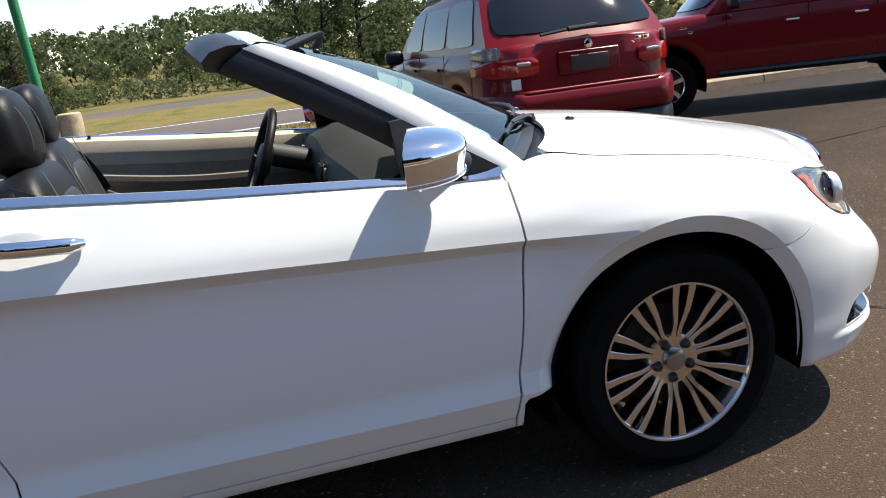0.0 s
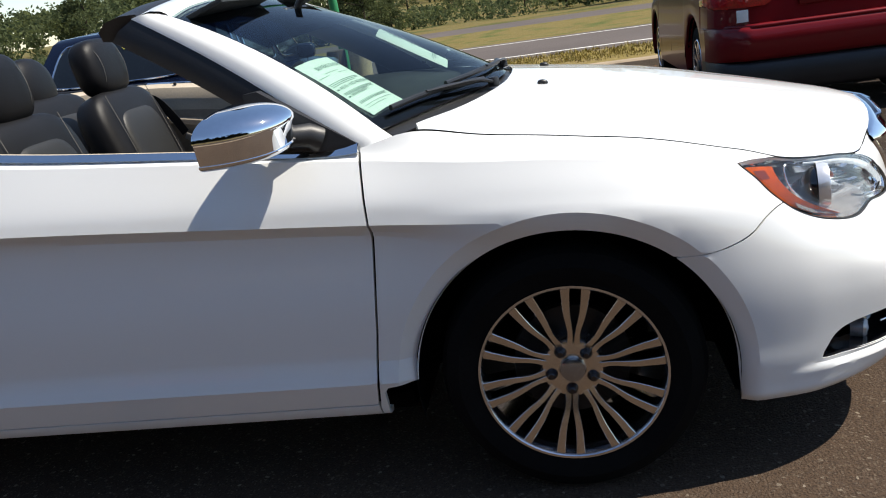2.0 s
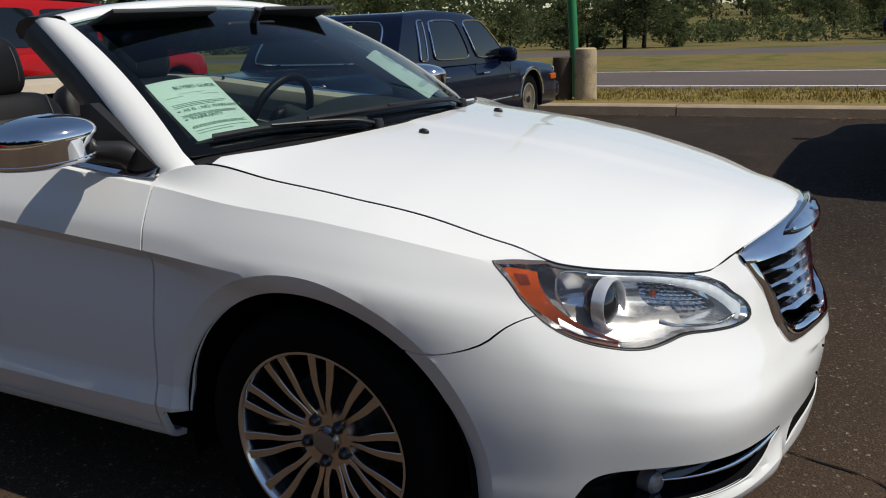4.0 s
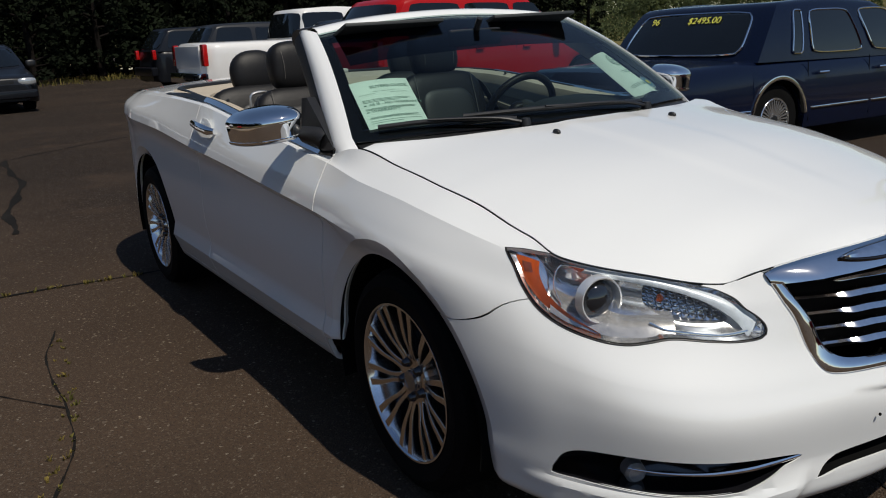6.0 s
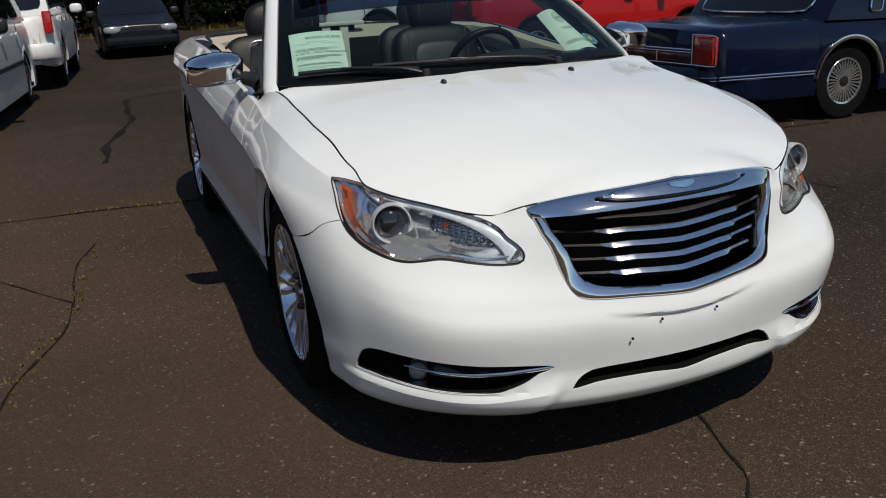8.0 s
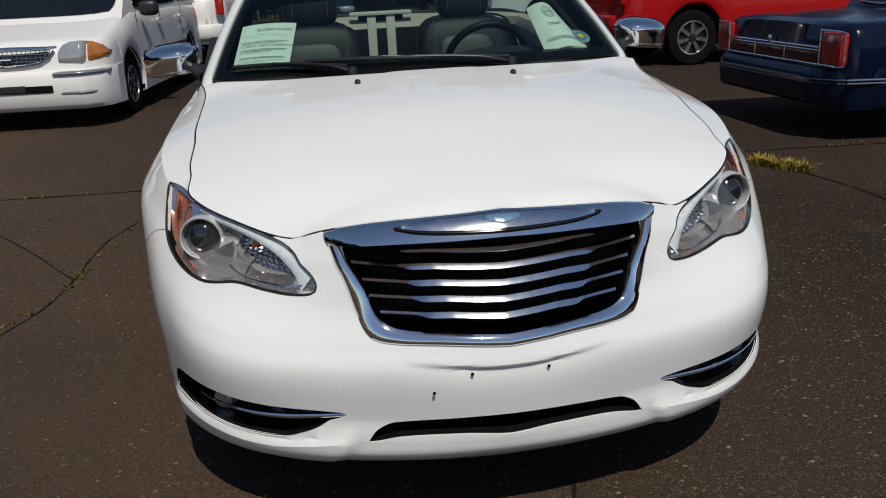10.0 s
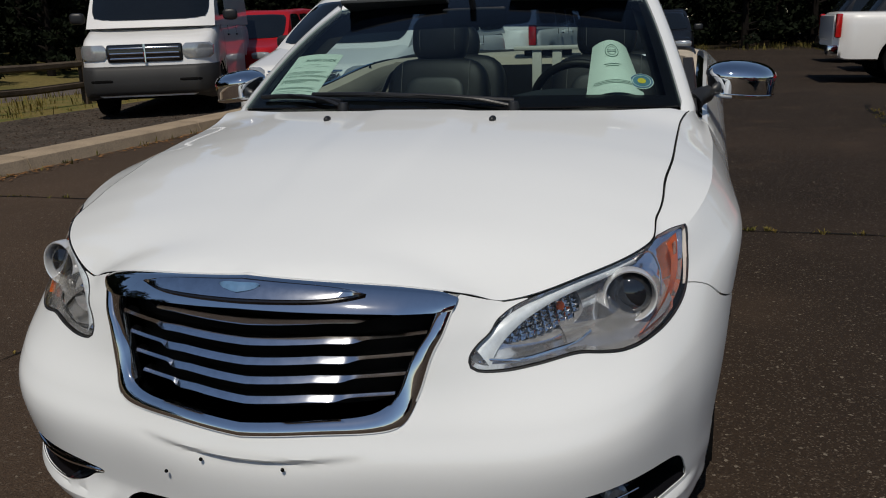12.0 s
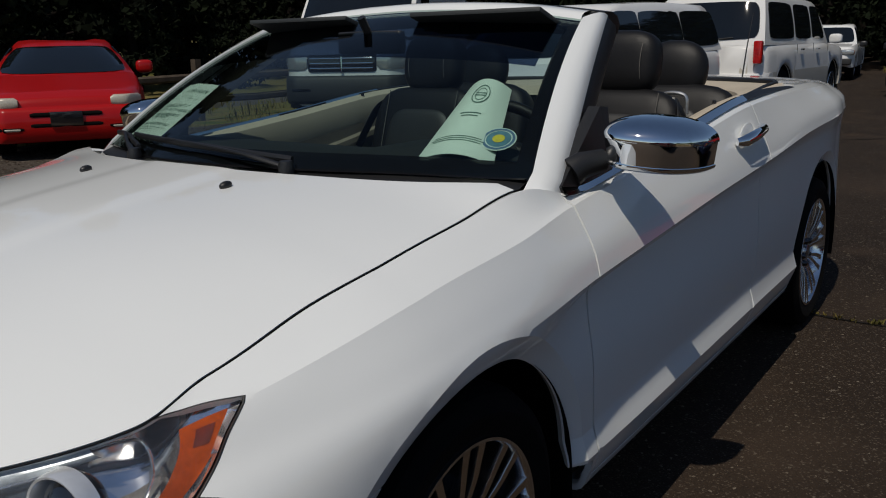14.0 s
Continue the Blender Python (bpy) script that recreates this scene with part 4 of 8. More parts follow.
for i in range(41):
    g = screen(i, 1.0)
    y = g[1]
    a = abs(y) / .592
    rear_x = -.075 + .010 * a
    verts += [g + [.006, 0, -.006], g + [-.004, 0, .010], g + [-.02, 0, .018], g + [-.048, 0, .022], g + [rear_x, np.sign(y) * .03 * a, .016], g + [rear_x - .012, np.sign(y) * .03 * a, -.004], g + [rear_x + .02, 0, -.02]]
    o = np.sign(y) * .03 * a
    verts2 += [g + [rear_x + .002, o, .006], g + [rear_x - .012, o, .019], g + [rear_x - .060, o, .020], g + [rear_x - .105, o * .9, .008], g + [rear_x - .128, o * .8, -.014], g + [rear_x - .122, o * .7, -.038], g + [rear_x - .05, o * .5, -.050], g + [rear_x, 0, -.052], g + [.0, 0, -.022]]
piece("header_rail", verts, grid_faces(41, 7), WHITE_PAINT, car, "white header rail above the windscreen", sharp=50)
piece("header_seal", verts2, grid_faces(41, 9) + [tuple(range(9))[::-1], tuple(360 + k for k in range(9))], TRIM, car, "black rounded header seal", sharp=50)
# scuttle below the glass, and two wipers lying on it
verts = []
for y in np.linspace(-.74, .74, 41):
    q = hood_at(cowl_x(y) + .012, y)
    g = np.array([np.interp(abs(y), [a[1] for a in SCREEN_LOW[::-1]], [a[0] for a in SCREEN_LOW[::-1]]), y, np.interp(abs(y), [a[1] for a in SCREEN_LOW[::-1]], [a[2] for a in SCREEN_LOW[::-1]])])
    verts += [q - [.0, 0, .022], q - [.05, 0, .030], g + [.035, 0, -.022], g + [-.02, 0, -.004], g + [-.08, 0, -.05]]
piece("scuttle_panel", verts, grid_faces(41, 5), TRIM, car, "black scuttle panel")
for y0, y1, tw in ((.28, -.40, .055), (-.26, -.66, .05)):
    wip = new("wiper")
    wip.parent = car
    tagged(wip, "black wiper resting on the glass")
    a = np.array([cowl_x(y0) - .01, y0, 1.012])
    pts = []
    for k in range(9):
        t = k / 8
        y = y0 * (1 - t) + y1 * t
        i = int(np.clip(round(20 - y / .752 * 20 * 1.0), 0, 40))
        pts.append(screen(i, tw * (.3 + .8 * math.sin(math.pi * min(t, .8) * .62))) + np.array([.012, 0, .012]))
    q, fs = tube(pts, .0062, 8, 1.3)
    piece("wiper_blade", q, fs, TRIM, wip)
    q, fs = tube(spline([a, a * .5 + pts[3] * .5 + [.016, 0, .010], pts[5] + [0.004, 0, .006]], 12).tolist(), [.008] * 3 + [.005] * 9, 8, .8)
    piece("wiper_arm", q, fs, TRIM, wip)
    q, fs = lathe([(.0, .016), (.014, .014), (.018, 0), (.018, -.012)], 16, "z")
    piece("wiper_pivot", [tuple(a + np.array(b)) for b in q], fs, TRIM, wip)

# door mirrors
for s in (1, -1):
    mir = new("door_mirror")
    mir.parent = car
    tagged(mir, "chrome-capped door mirror")
    n, m = 30, 36
    verts = []
    c = np.array([-.650 if s > 0 else -.680, s * .918, 1.037])
    # section from below: flat base, an upright band, a fine step, then the dome
    section = [(.0, -.050), (.70, -.050), (.86, -.047), (.935, -.041), (.955, -.037), (.955, -.034), (.925, -.033), (.952, -.008), (.972, .012), (.972, .016), (1.0, .018), (1.0, .021)]
    section += [(math.cos(b) ** .80, .021 + .047 * math.sin(b)) for b in np.linspace(.08, math.pi / 2, 18)]
    for i in range(n):
        cb, zz = section[i]
        for j in range(m):
            a = 2 * math.pi * j / m
            ca, sa = math.copysign(abs(math.cos(a)) ** .82, math.cos(a)), math.copysign(abs(math.sin(a)) ** .82, math.sin(a))
            deep = .143 if ca > 0 else .004
            y = c[1] + s * (.112 * sa * cb + .012)
            x = c[0] - .048 + deep * ca * cb - (.030 * sa + .012 * max(0, sa) ** 3) * cb
            z = c[2] + zz - .010 * sa * cb
            verts.append((x, y, z))
    piece("mirror_shell", verts, grid_faces(n, m, True, s < 0), CHROME, mir, "polished chrome mirror shell", sharp=32)
    verts = [(c[0] - .056 - .034 * math.cos(a), c[1] + s * (.098 * math.cos(a) + .012), c[2] + .004 + .044 * math.sin(a) - .008 * math.cos(a)) for a in np.linspace(0, 2 * math.pi, 28, endpoint=False)]
    piece("mirror_glass", verts, [tuple(range(28)) if s < 0 else tuple(range(28))[::-1]], CHROME, mir, "mirror glass", smooth=False)
    q, fs = tube([(c[0] + .05, c[1] - s * .09, c[2] - .03), (c[0] + .10, s * .80, 1.0), (c[0] + .12, s * .785, .985)], [.022, .026, .03], 12, 1.2)
    piece("mirror_stalk", q, fs, TRIM, mir, "black mirror foot")
    sail = np.array([(-.47, .80, .950), (-.72, .80, .972), (-.735, .776, 1.115), (-.70, .772, 1.118), (-.46, .798, .965)]) * np.array([1, s, 1])
    piece("sail_panel", np.vstack([sail, sail - [0, s * .03, 0]]), [tuple(range(5)) if s < 0 else tuple(range(5))[::-1], tuple(range(5, 10))[::-1] if s < 0 else tuple(range(5, 10))] + grid_faces(2, 5, True, s > 0), TRIM, mir, "black triangular panel", smooth=False)


# wheels
def road_wheel(parent, x, s, z=.335, y=.845):
    w = new("wheel")
    w.parent = parent
    w.matrix_basis = pose(x, s * y, z) @ (Matrix() if s > 0 else Matrix.Rotation(math.pi, 4, "Z"))
    return tagged(w, "alloy wheel with paired spokes")


TYRE = mesh_of("tyre", *lathe([(.232, -.205), (.245, -.21), (.285, -.222), (.320, -.205), (.334, -.18), (.337, -.10), (.334, -.03), (.320, .002), (.288, .018), (.252, .012), (.238, .004), (.232, -.01)], 72), RUBBER)
RIM = mesh_of("rim_barrel", *lathe([(.240, .004), (.238, .010), (.232, .010), (.226, .002), (.222, -.03), (.205, -.10), (.205, -.19), (.235, -.205)], 72), POLISHED, sharp=50)
DISC = mesh_of("brake_disc", *lathe([(.0, -.085), (.150, -.085), (.152, -.09), (.152, -.105), (.0, -.105)], 48), TRIM, sharp=30)
HUB = mesh_of("hub", *lathe([(.0, -.020), (.030, -.020), (.034, -.022), (.036, -.028), (.066, -.025), (.076, -.028), (.083, -.040), (.085, -.09)], 40), SATIN, sharp=40)
CAP = mesh_of("centre_cap", *lathe([(.0, -.010), (.022, -.0105), (.031, -.014), (.033, -.022)], 28), ALLOY)
NUT = mesh_of("wheel_nut", *lathe([(.0, .004), (.007, .003), (.0115, -.002), (.0135, -.010), (.0165, -.014), (.0165, -.022)], 12), NUT_STEEL, sharp=30)
# one of a pair of spokes: the pair runs together at the hub and opens towards the rim; (radius, half width, face depth, distance from the pair's middle)
sp_v = []
for r, w, d, off in ((.056, .0092, -.028, .0100), (.072, .0082, -.024, .0092), (.090, .0072, -.019, .0086), (.110, .0072, -.013, .0102), (.128, .0080, -.008, .0138), (.146, .0088, -.005, .0176), (.166, .0096, -.002, .0208), (.188, .0104, .000, .0230), (.210, .0112, .003, .0246), (.224, .0122, .0045, .0256), (.2325, .0150, .005, .0262)):
    sp_v += [(r, d - .052, off - w * .75), (r, d - .006, off - w), (r, d - .0012, off - w * .93), (r, d, off - w * .80), (r, d, off + w * .80), (r, d - .0012, off + w * .93), (r, d - .006, off + w), (r, d - .052, off + w * .75)]
SPOKE = mesh_of("spoke", sp_v, grid_faces(11, 8, False, False), SATIN, sharp=20)
SPOKE.materials.append(POLISHED)
SPOKE.polygons.foreach_set("material_index", [0 if 1 <= (i % 7) <= 5 else 1 for i in range(len(SPOKE.polygons))])
for x in (0.0, -2.765):
    for s in (1, -1):
        w = road_wheel(car, x, s, y=.852)
        for nm, me, lb in (("tyre", TYRE, "black tyre"), ("rim_barrel", RIM, ""), ("brake_disc", DISC, ""), ("hub", HUB, ""), ("centre_cap", CAP, "chrome centre cap")):
            ob = new(nm, me)
            ob.parent = w
            tagged(ob, lb)
        for k in range(10):
            for d in (-1, 1):
                ob = new("spoke", SPOKE)
                ob.parent = w
                # the second of a pair is the mirror image of the first
                ob.matrix_basis = Matrix.Rotation(radians(36 * k + 11.4), 4, "Y") @ Matrix.Diagonal((1, 1, d, 1))
        for k in range(5):
            ob = new("wheel_nut", NUT)
            ob.parent = w
            a = radians(72 * k + 60.6)
            ob.matrix_basis = pose(.0555 * math.cos(a), -.012, .0555 * math.sin(a))

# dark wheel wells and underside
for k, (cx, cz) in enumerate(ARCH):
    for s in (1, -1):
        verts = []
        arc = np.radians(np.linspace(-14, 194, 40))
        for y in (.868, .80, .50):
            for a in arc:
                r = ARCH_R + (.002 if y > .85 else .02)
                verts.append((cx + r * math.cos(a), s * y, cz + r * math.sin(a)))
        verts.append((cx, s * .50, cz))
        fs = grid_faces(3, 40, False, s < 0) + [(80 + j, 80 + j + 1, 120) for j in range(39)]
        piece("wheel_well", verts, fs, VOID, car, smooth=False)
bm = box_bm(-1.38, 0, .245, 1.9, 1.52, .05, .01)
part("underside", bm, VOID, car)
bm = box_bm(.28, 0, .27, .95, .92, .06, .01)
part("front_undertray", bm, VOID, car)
# unseen plate, added to stop sunlight leaking through below the bumper
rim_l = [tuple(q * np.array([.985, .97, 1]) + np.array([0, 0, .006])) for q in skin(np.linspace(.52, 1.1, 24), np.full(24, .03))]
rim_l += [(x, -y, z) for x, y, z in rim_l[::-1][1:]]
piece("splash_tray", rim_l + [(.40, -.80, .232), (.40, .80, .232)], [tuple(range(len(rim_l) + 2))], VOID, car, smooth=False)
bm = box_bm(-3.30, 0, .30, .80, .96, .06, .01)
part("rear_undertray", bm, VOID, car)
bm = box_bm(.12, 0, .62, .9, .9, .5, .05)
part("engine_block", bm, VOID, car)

# tail deck
edge_r = skin(np.linspace(-4.1, -2.3, 160), np.full(160, .86))


def deck_at(x, y):
    x, y = np.asarray(x, float), np.asarray(y, float)
    ye, ze = np.interp(x, edge_r[:, 0], edge_r[:, 1]), np.interp(x, edge_r[:, 0], edge_r[:, 2])
    w = np.clip(np.abs(y) / np.maximum(ye, .03), 0, 1)
    return np.stack([x, y, ze + .028 * (1 - w ** 2.4)], -1)


line = [(x, y - .004) for x, y in zip(edge_r[:, 0], edge_r[:, 1]) if -3.755 < x < -2.50 and y > .03]
deck_line = line + [(-2.50 - .14 * (1 - (y / .78) ** 2), y) for y in np.linspace(.70, -.70, 24)] + [(x, -y) for x, y in line[::-1]]
flat, p, tri, nor = sheet(dense(deck_line, .04), [], .05, deck_at)
tri, nor = outward(p, tri, nor, (-3, 0, 0))
v, f = folded(p, tri, nor, .02)
deck = piece("tail_deck", v, f, WHITE_PAINT, car, "white boot lid")
for s in (1, -1):
    line = spline([(-3.88, .735), (-3.72, .728), (-3.58, .735), (-3.49, .765), (-3.44, .81), (-3.42, .857)], 26)
    q, fs = tube((skin(line[:, 0], line[:, 1]) * np.array([1, s, 1])).tolist(), .0026, 6)
    piece("boot_joint", q, fs, VOID, car)
    us = np.linspace(-3.56, -3.86, 14)
    lo_e, hi_e = skin(us, np.linspace(.62, .56, 14)), skin(us, np.linspace(.735, .74, 14))
    q = np.stack([lo_e + [-.003, .003, 0], (lo_e * .5 + hi_e * .5) + [-.008, .012, 0], hi_e + [-.003, .004, 0]], 1) * np.array([1, s, 1])
    piece("tail_lamp", q.reshape(-1, 3), grid_faces(14, 3, False, s < 0), RED_LENS, car, "red tail lamp")


# ---- the cabin ----
def pillow(c, size, turn, mat, name, parent, label="", power=.45, n=16, m=24):
    """A stuffed block with soft corners; size: half lengths."""
    verts = []
    cs = lambda a, e: math.copysign(abs(math.cos(a)) ** e, math.cos(a))
    sn = lambda a, e: math.copysign(abs(math.sin(a)) ** e, math.sin(a))
    for i in range(n):
        b = -math.pi / 2 + math.pi * i / (n - 1)
        for j in range(m):
            a = 2 * math.pi * j / m
            verts.append(Vector(c) + turn @ Vector((size[0] * cs(b, power) * cs(a, power), size[1] * cs(b, power) * sn(a, power), size[2] * sn(b, power))))
    return piece(name, verts, grid_faces(n, m, True), mat, parent, label, sharp=80)


piece("cabin_tub", [(-.55, .76, .30), (-.55, -.76, .30), (-2.45, -.74, .30), (-2.45, .74, .30), (-.55, .77, .93), (-.55, -.77, .93), (-2.45, -.75, 1.03), (-2.45, .75, 1.03)],
            [(0, 3, 2, 1), (0, 4, 7, 3), (1, 2, 6, 5), (3, 7, 6, 2), (0, 1, 5, 4)], VOID, car, "dark carpeted cabin floor", smooth=False)
for s in (1, -1):
    trim = new("door_trim")
    trim.parent = car
    tagged(trim, "tan door trim with a dark lower half")
    n = 40
    cap_v, low_v = [], []
    for x in np.linspace(-.50, -2.36, n):
        e = skin(x, .86)
        zt = e[2] + .004
        cap_v += [(x, s * (e[1] - .006), zt + .002), (x, s * (e[1] - .030), zt + .008), (x, s * (e[1] - .065), zt - .006), (x, s * (e[1] - .080), zt - .05), (x, s * (e[1] - .078), zt - .10)]
        sw = zt - .115 - .03 * math.sin(max(0, min(1, (-.7 - x) / 1.1)) * math.pi)
        low_v += [(x, s * (e[1] - .078), zt - .10), (x, s * (e[1] - .080), sw), (x, s * (e[1] - .090), sw - .010), (x, s * (e[1] - .092), sw - .030), (x, s * (e[1] - .075), sw - .06), (x, s * (e[1] - .072), .52), (x, s * (e[1] - .055), .36)]
    piece("trim_cap", cap_v, grid_faces(n, 5, False, s > 0), TAN, trim, "tan padded door top")
    piece("trim_panel", low_v, grid_faces(n, 7, False, s > 0), material("brown_door_card", (.28, .235, .18), .6, vary=.1, bump=.0006, bump_scale=420) if s > 0 else bpy.data.materials["brown_door_card"], trim, "tan-brown door card with a swept armrest")
    q, fs = lathe([(0, .012), (.006, .011), (.007, 0)], 12, "z")
    c = skin(-1.62, .86) * np.array([1, s, 1]) + np.array([0, -s * .045, .008])
    piece("lock_button", [tuple(c + np.array(a)) for a in q], fs, TRIM, trim)


def seat(x, y, front=True):
    st = new("seat" if front else "rear_seat")
    st.parent = car
    lean = Matrix.Rotation(radians(-17), 4, "Y")
    tagged(st, "black leather front seat with pale stitching and headrest" if front else "black leather rear seat with round headrest")
    base_x = x + .20
    pillow((base_x + .08, y, .60), (.27, .255, .085), Matrix.Rotation(radians(-6), 4, "Y"), LEATHER, "seat_cushion", st)
    bc = Vector((x + .035, y, .83))
    pillow(bc, (.075, .25 if front else .28, .275), lean, LEATHER, "backrest", st, "black leather backrest")
    pillow(bc + lean @ Vector((.052, 0, -.02)), (.035, .155, .20), lean, VEILED_LEATHER, "back_insert", st, "perforated centre panel, greyed like leather behind glass")
    hc = Vector((x - .055, y, 1.188 if front else 1.15))
    if front:
        pillow(hc, (.062, .135, .112), Matrix.Rotation(radians(-10), 4, "Y"), LEATHER, "headrest", st, "tall black headrest", power=.62)
    else:
        pillow(hc, (.055, .130, .115), Matrix.Rotation(radians(-10), 4, "Y"), LEATHER, "headrest", st, "rounded black headrest", power=.85)
    for d in (-.055, .055):
        q, fs = tube([(x - .05, y + d, 1.10), (x - .02, y + d, 1.0)], .007, 10)
        piece("headrest_post", q, fs, CHROME, st)
    if front:
        for d in (-.085, .085):
            line = []
            for k in range(16):
                a = math.pi * (k / 15)
                line.append(hc + Matrix.Rotation(radians(-10), 4, "Y") @ Vector((.064 * math.sin(a) * 1.0 + .001, d, -.112 * math.cos(a) * .92)))
            q, fs = tube(line, .0013, 5)
            piece("stitching", q, fs, STITCH, st, "pale stitch line")
        for d in (-.165, .165):
            line = [bc + lean @ Vector((.078 - .02 * (k / 12 - .5) ** 2, d, -.24 + .49 * k / 12)) for k in range(13)]
            q, fs = tube(line, .0015, 5)
            piece("stitching", q, fs, STITCH, st, "pale stitch line")
        s = 1 if y > 0 else -1
        # belt from the shoulder guide down to the buckle tongue
        line = spline([(x - .06, y + s * .20, 1.06), (x + .02, y + s * .235, 1.02), (x + .075, y + s * .265, .93), (x + .10, y + s * .29, .86)], 14)
        verts = []
        for a in line:
            verts += [a + [.016, .0, .010], a + [-.016, 0, -.010], a + [-.016, s * .003, -.010], a + [.016, s * .003, .010]]
        piece("seat_belt", verts, grid_faces(14, 4, True), TRIM, st, "black seat belt")
        bm = box_bm(x + .115, y + s * .30, .835, .05, .012, .028, .004, 2, Matrix.Rotation(radians(30), 4, "Y"))
        part("belt_tongue", bm, BUCKLE, st, "steel belt tongue")
        q, fs = tube(spline([(x - .10, y + s * .13, 1.01), (x - .10, y + s * .13, 1.075), (x - .10, y + s * .21, 1.075), (x - .10, y + s * .22, 1.01)], 20).tolist(), .007, 8)
        piece("belt_guide", q, fs, BUCKLE, st, "looped belt guide")
    return st


seat(-1.685, .38)
seat(-1.61, -.395)
seat(-2.03, .44, False)
seat(-2.03, -.44, False)

dash = new("dashboard")
dash.parent = car
tagged(dash, "dark grey dashboard")
n = 25
verts = []
for y in np.linspace(-.74, .74, n):
    hood_up = .035 * math.exp(-((y - .37) / .20) ** 4)
    verts += [(-.40 + .10 * (1 - (y / .74) ** 2), y, .985), (-.55, y, .995 + hood_up * .6), (-.70, y, .985 + hood_up), (-.79, y, .95 + hood_up), (-.82, y, .89), (-.78, y, .80), (-.74, y, .62)]
piece("dash_pad", verts, grid_faces(n, 7), DASH, dash, "soft dark dash top")
for y in (-.58, .02, .62):
    bm = box_bm(-.815, y, .90, .02, .13, .07, .008, 2, Matrix.Rotation(radians(12), 4, "Y"))
    vent = part("air_vent", bm, CHROME, dash, "chrome-rimmed air vent")
    bm = box_bm(-.822, y, .90, .02, .112, .052, .006, 2, Matrix.Rotation(radians(12), 4, "Y"))
    part("vent_louvre", bm, TRIM, vent)
bm = box_bm(-.79, 0, .72, .10, .26, .30, .03, 3, Matrix.Rotation(radians(14), 4, "Y"))
part("centre_stack", bm, GLOSS_BLACK, dash)
bm = box_bm(-1.20, 0, .60, .85, .20, .16, .04, 3)
part("centre_console", bm, DASH, dash)
wheel = new("steering_wheel")
wheel.parent = car
tagged(wheel, "black steering wheel with silver spokes")
tilt = Matrix.Translation((-1.0, .36, .930)) @ Matrix.Rotation(radians(-67), 4, "Y")
q = []
for k in range(48):
    a = 2 * math.pi * k / 48
    for j in range(10):
        b = 2 * math.pi * j / 10
        r = .180 + .0165 * math.cos(b)
        q.append(tilt @ Vector((r * math.cos(a), r * math.sin(a), .0165 * math.sin(b))))
piece("wheel_rim", q, [f for f in grid_faces(48, 10, True)] + [(470 + j, 470 + (j + 1) % 10, (j + 1) % 10, j) for j in range(10)], LEATHER, wheel, sharp=90)
pillow(tilt @ Vector((0, 0, -.015)), (.065, .075, .028), tilt.to_3x3().to_4x4(), LEATHER, "wheel_boss", wheel, power=.6)
for a in (90, -90, 180):
    q, fs = tube([tilt @ Vector((.06 * math.cos(radians(a)), .06 * math.sin(radians(a)), -.012)), tilt @ Vector((.172 * math.cos(radians(a)), .172 * math.sin(radians(a)), 0))], .014, 8, .5)
    piece("wheel_spoke", q, fs, SATIN, wheel, "silver spoke")
q, fs = tube([(-.98, .37, .95), (-.76, .37, .88)], .045, 14)
piece("steering_column", q, fs, DASH, wheel)
inner = new("rear_view_mirror")
inner.parent = car
tagged(inner, "black rear-view mirror under the header")
bm = box_bm(-.80, 0, 1.275, .03, .24, .065, .012, 3)
part("mirror_case", bm, TRIM, inner)
q, fs = tube([(-.79, 0, 1.30), (-.76, 0, 1.345)], .012, 8)
piece("mirror_arm", q, fs, TRIM, inner)
for s in (1, -1):
    bm = box_bm(-.905, s * .33, 1.325, .16, .42, .014, .005, 2, Matrix.Rotation(radians(-18), 4, "Y"))
    part("sun_visor", bm, DASH, car, "folded dark sun visor")

# tan cover over the folded top, and the panel between the rear seats
ys = np.linspace(-.745, .745, 31)
verts = []
for y in ys:
    a = abs(y) / .745
    rear_x = -2.50 - .14 * (1 - a * a)
    front_x = -2.33 + .45 * a ** 5
    verts += [(front_x, y, 1.03), (front_x - .015, y, 1.072), (front_x * .6 + rear_x * .4, y, 1.096 - .016 * a), (rear_x + .03, y, 1.098 - .016 * a), (rear_x, y, 1.085)]
piece("top_cover", verts, grid_faces(31, 5, False, True), TAN, car, "tan vinyl cover over the folded top")
side = [(-1.86, .772, 1.062), (-2.15, .760, 1.080), (-2.38, .742, 1.086), (-2.48, .700, 1.086), (-2.545, .55, 1.088), (-2.61, .32, 1.088)]
pts = spline(side + [(-2.645, 0, 1.089)] + [(x, -y, z) for x, y, z in side[::-1]], 60)
q, fs = tube(pts.tolist(), [.004] + [.011] * 58 + [.004], 8, 1.4)
piece("cover_seal", q, fs, TRIM, car, "black rubber seal round the cover")
panel = new("seat_divider")
panel.parent = car
tagged(panel, "cream panel with two upright strips between the rear seats")
part("divider_cap", box_bm(-2.34, 0, 1.115, .06, .36, .022, .008, 2), CREAM, panel)
for y in (-.055, .055):
    part("divider_strip", box_bm(-2.33, y, .94, .02, .052, .34, .006, 2), CREAM, panel)
part("divider_back", box_bm(-2.36, 0, .93, .03, .26, .36, .01, 2), LEATHER, panel)
bm = box_bm(-2.36, 0, .80, .06, 1.40, .50, .03, 2)
part("rear_bulkhead", bm, LEATHER, car)
q, fs = tube([(-3.05, .42, 1.07), (-3.10, .42, 1.22), (-3.17, .42, 1.38)], [.004, .003, .002], 6)
piece("aerial", q, fs, TRIM, car, "thin black aerial")


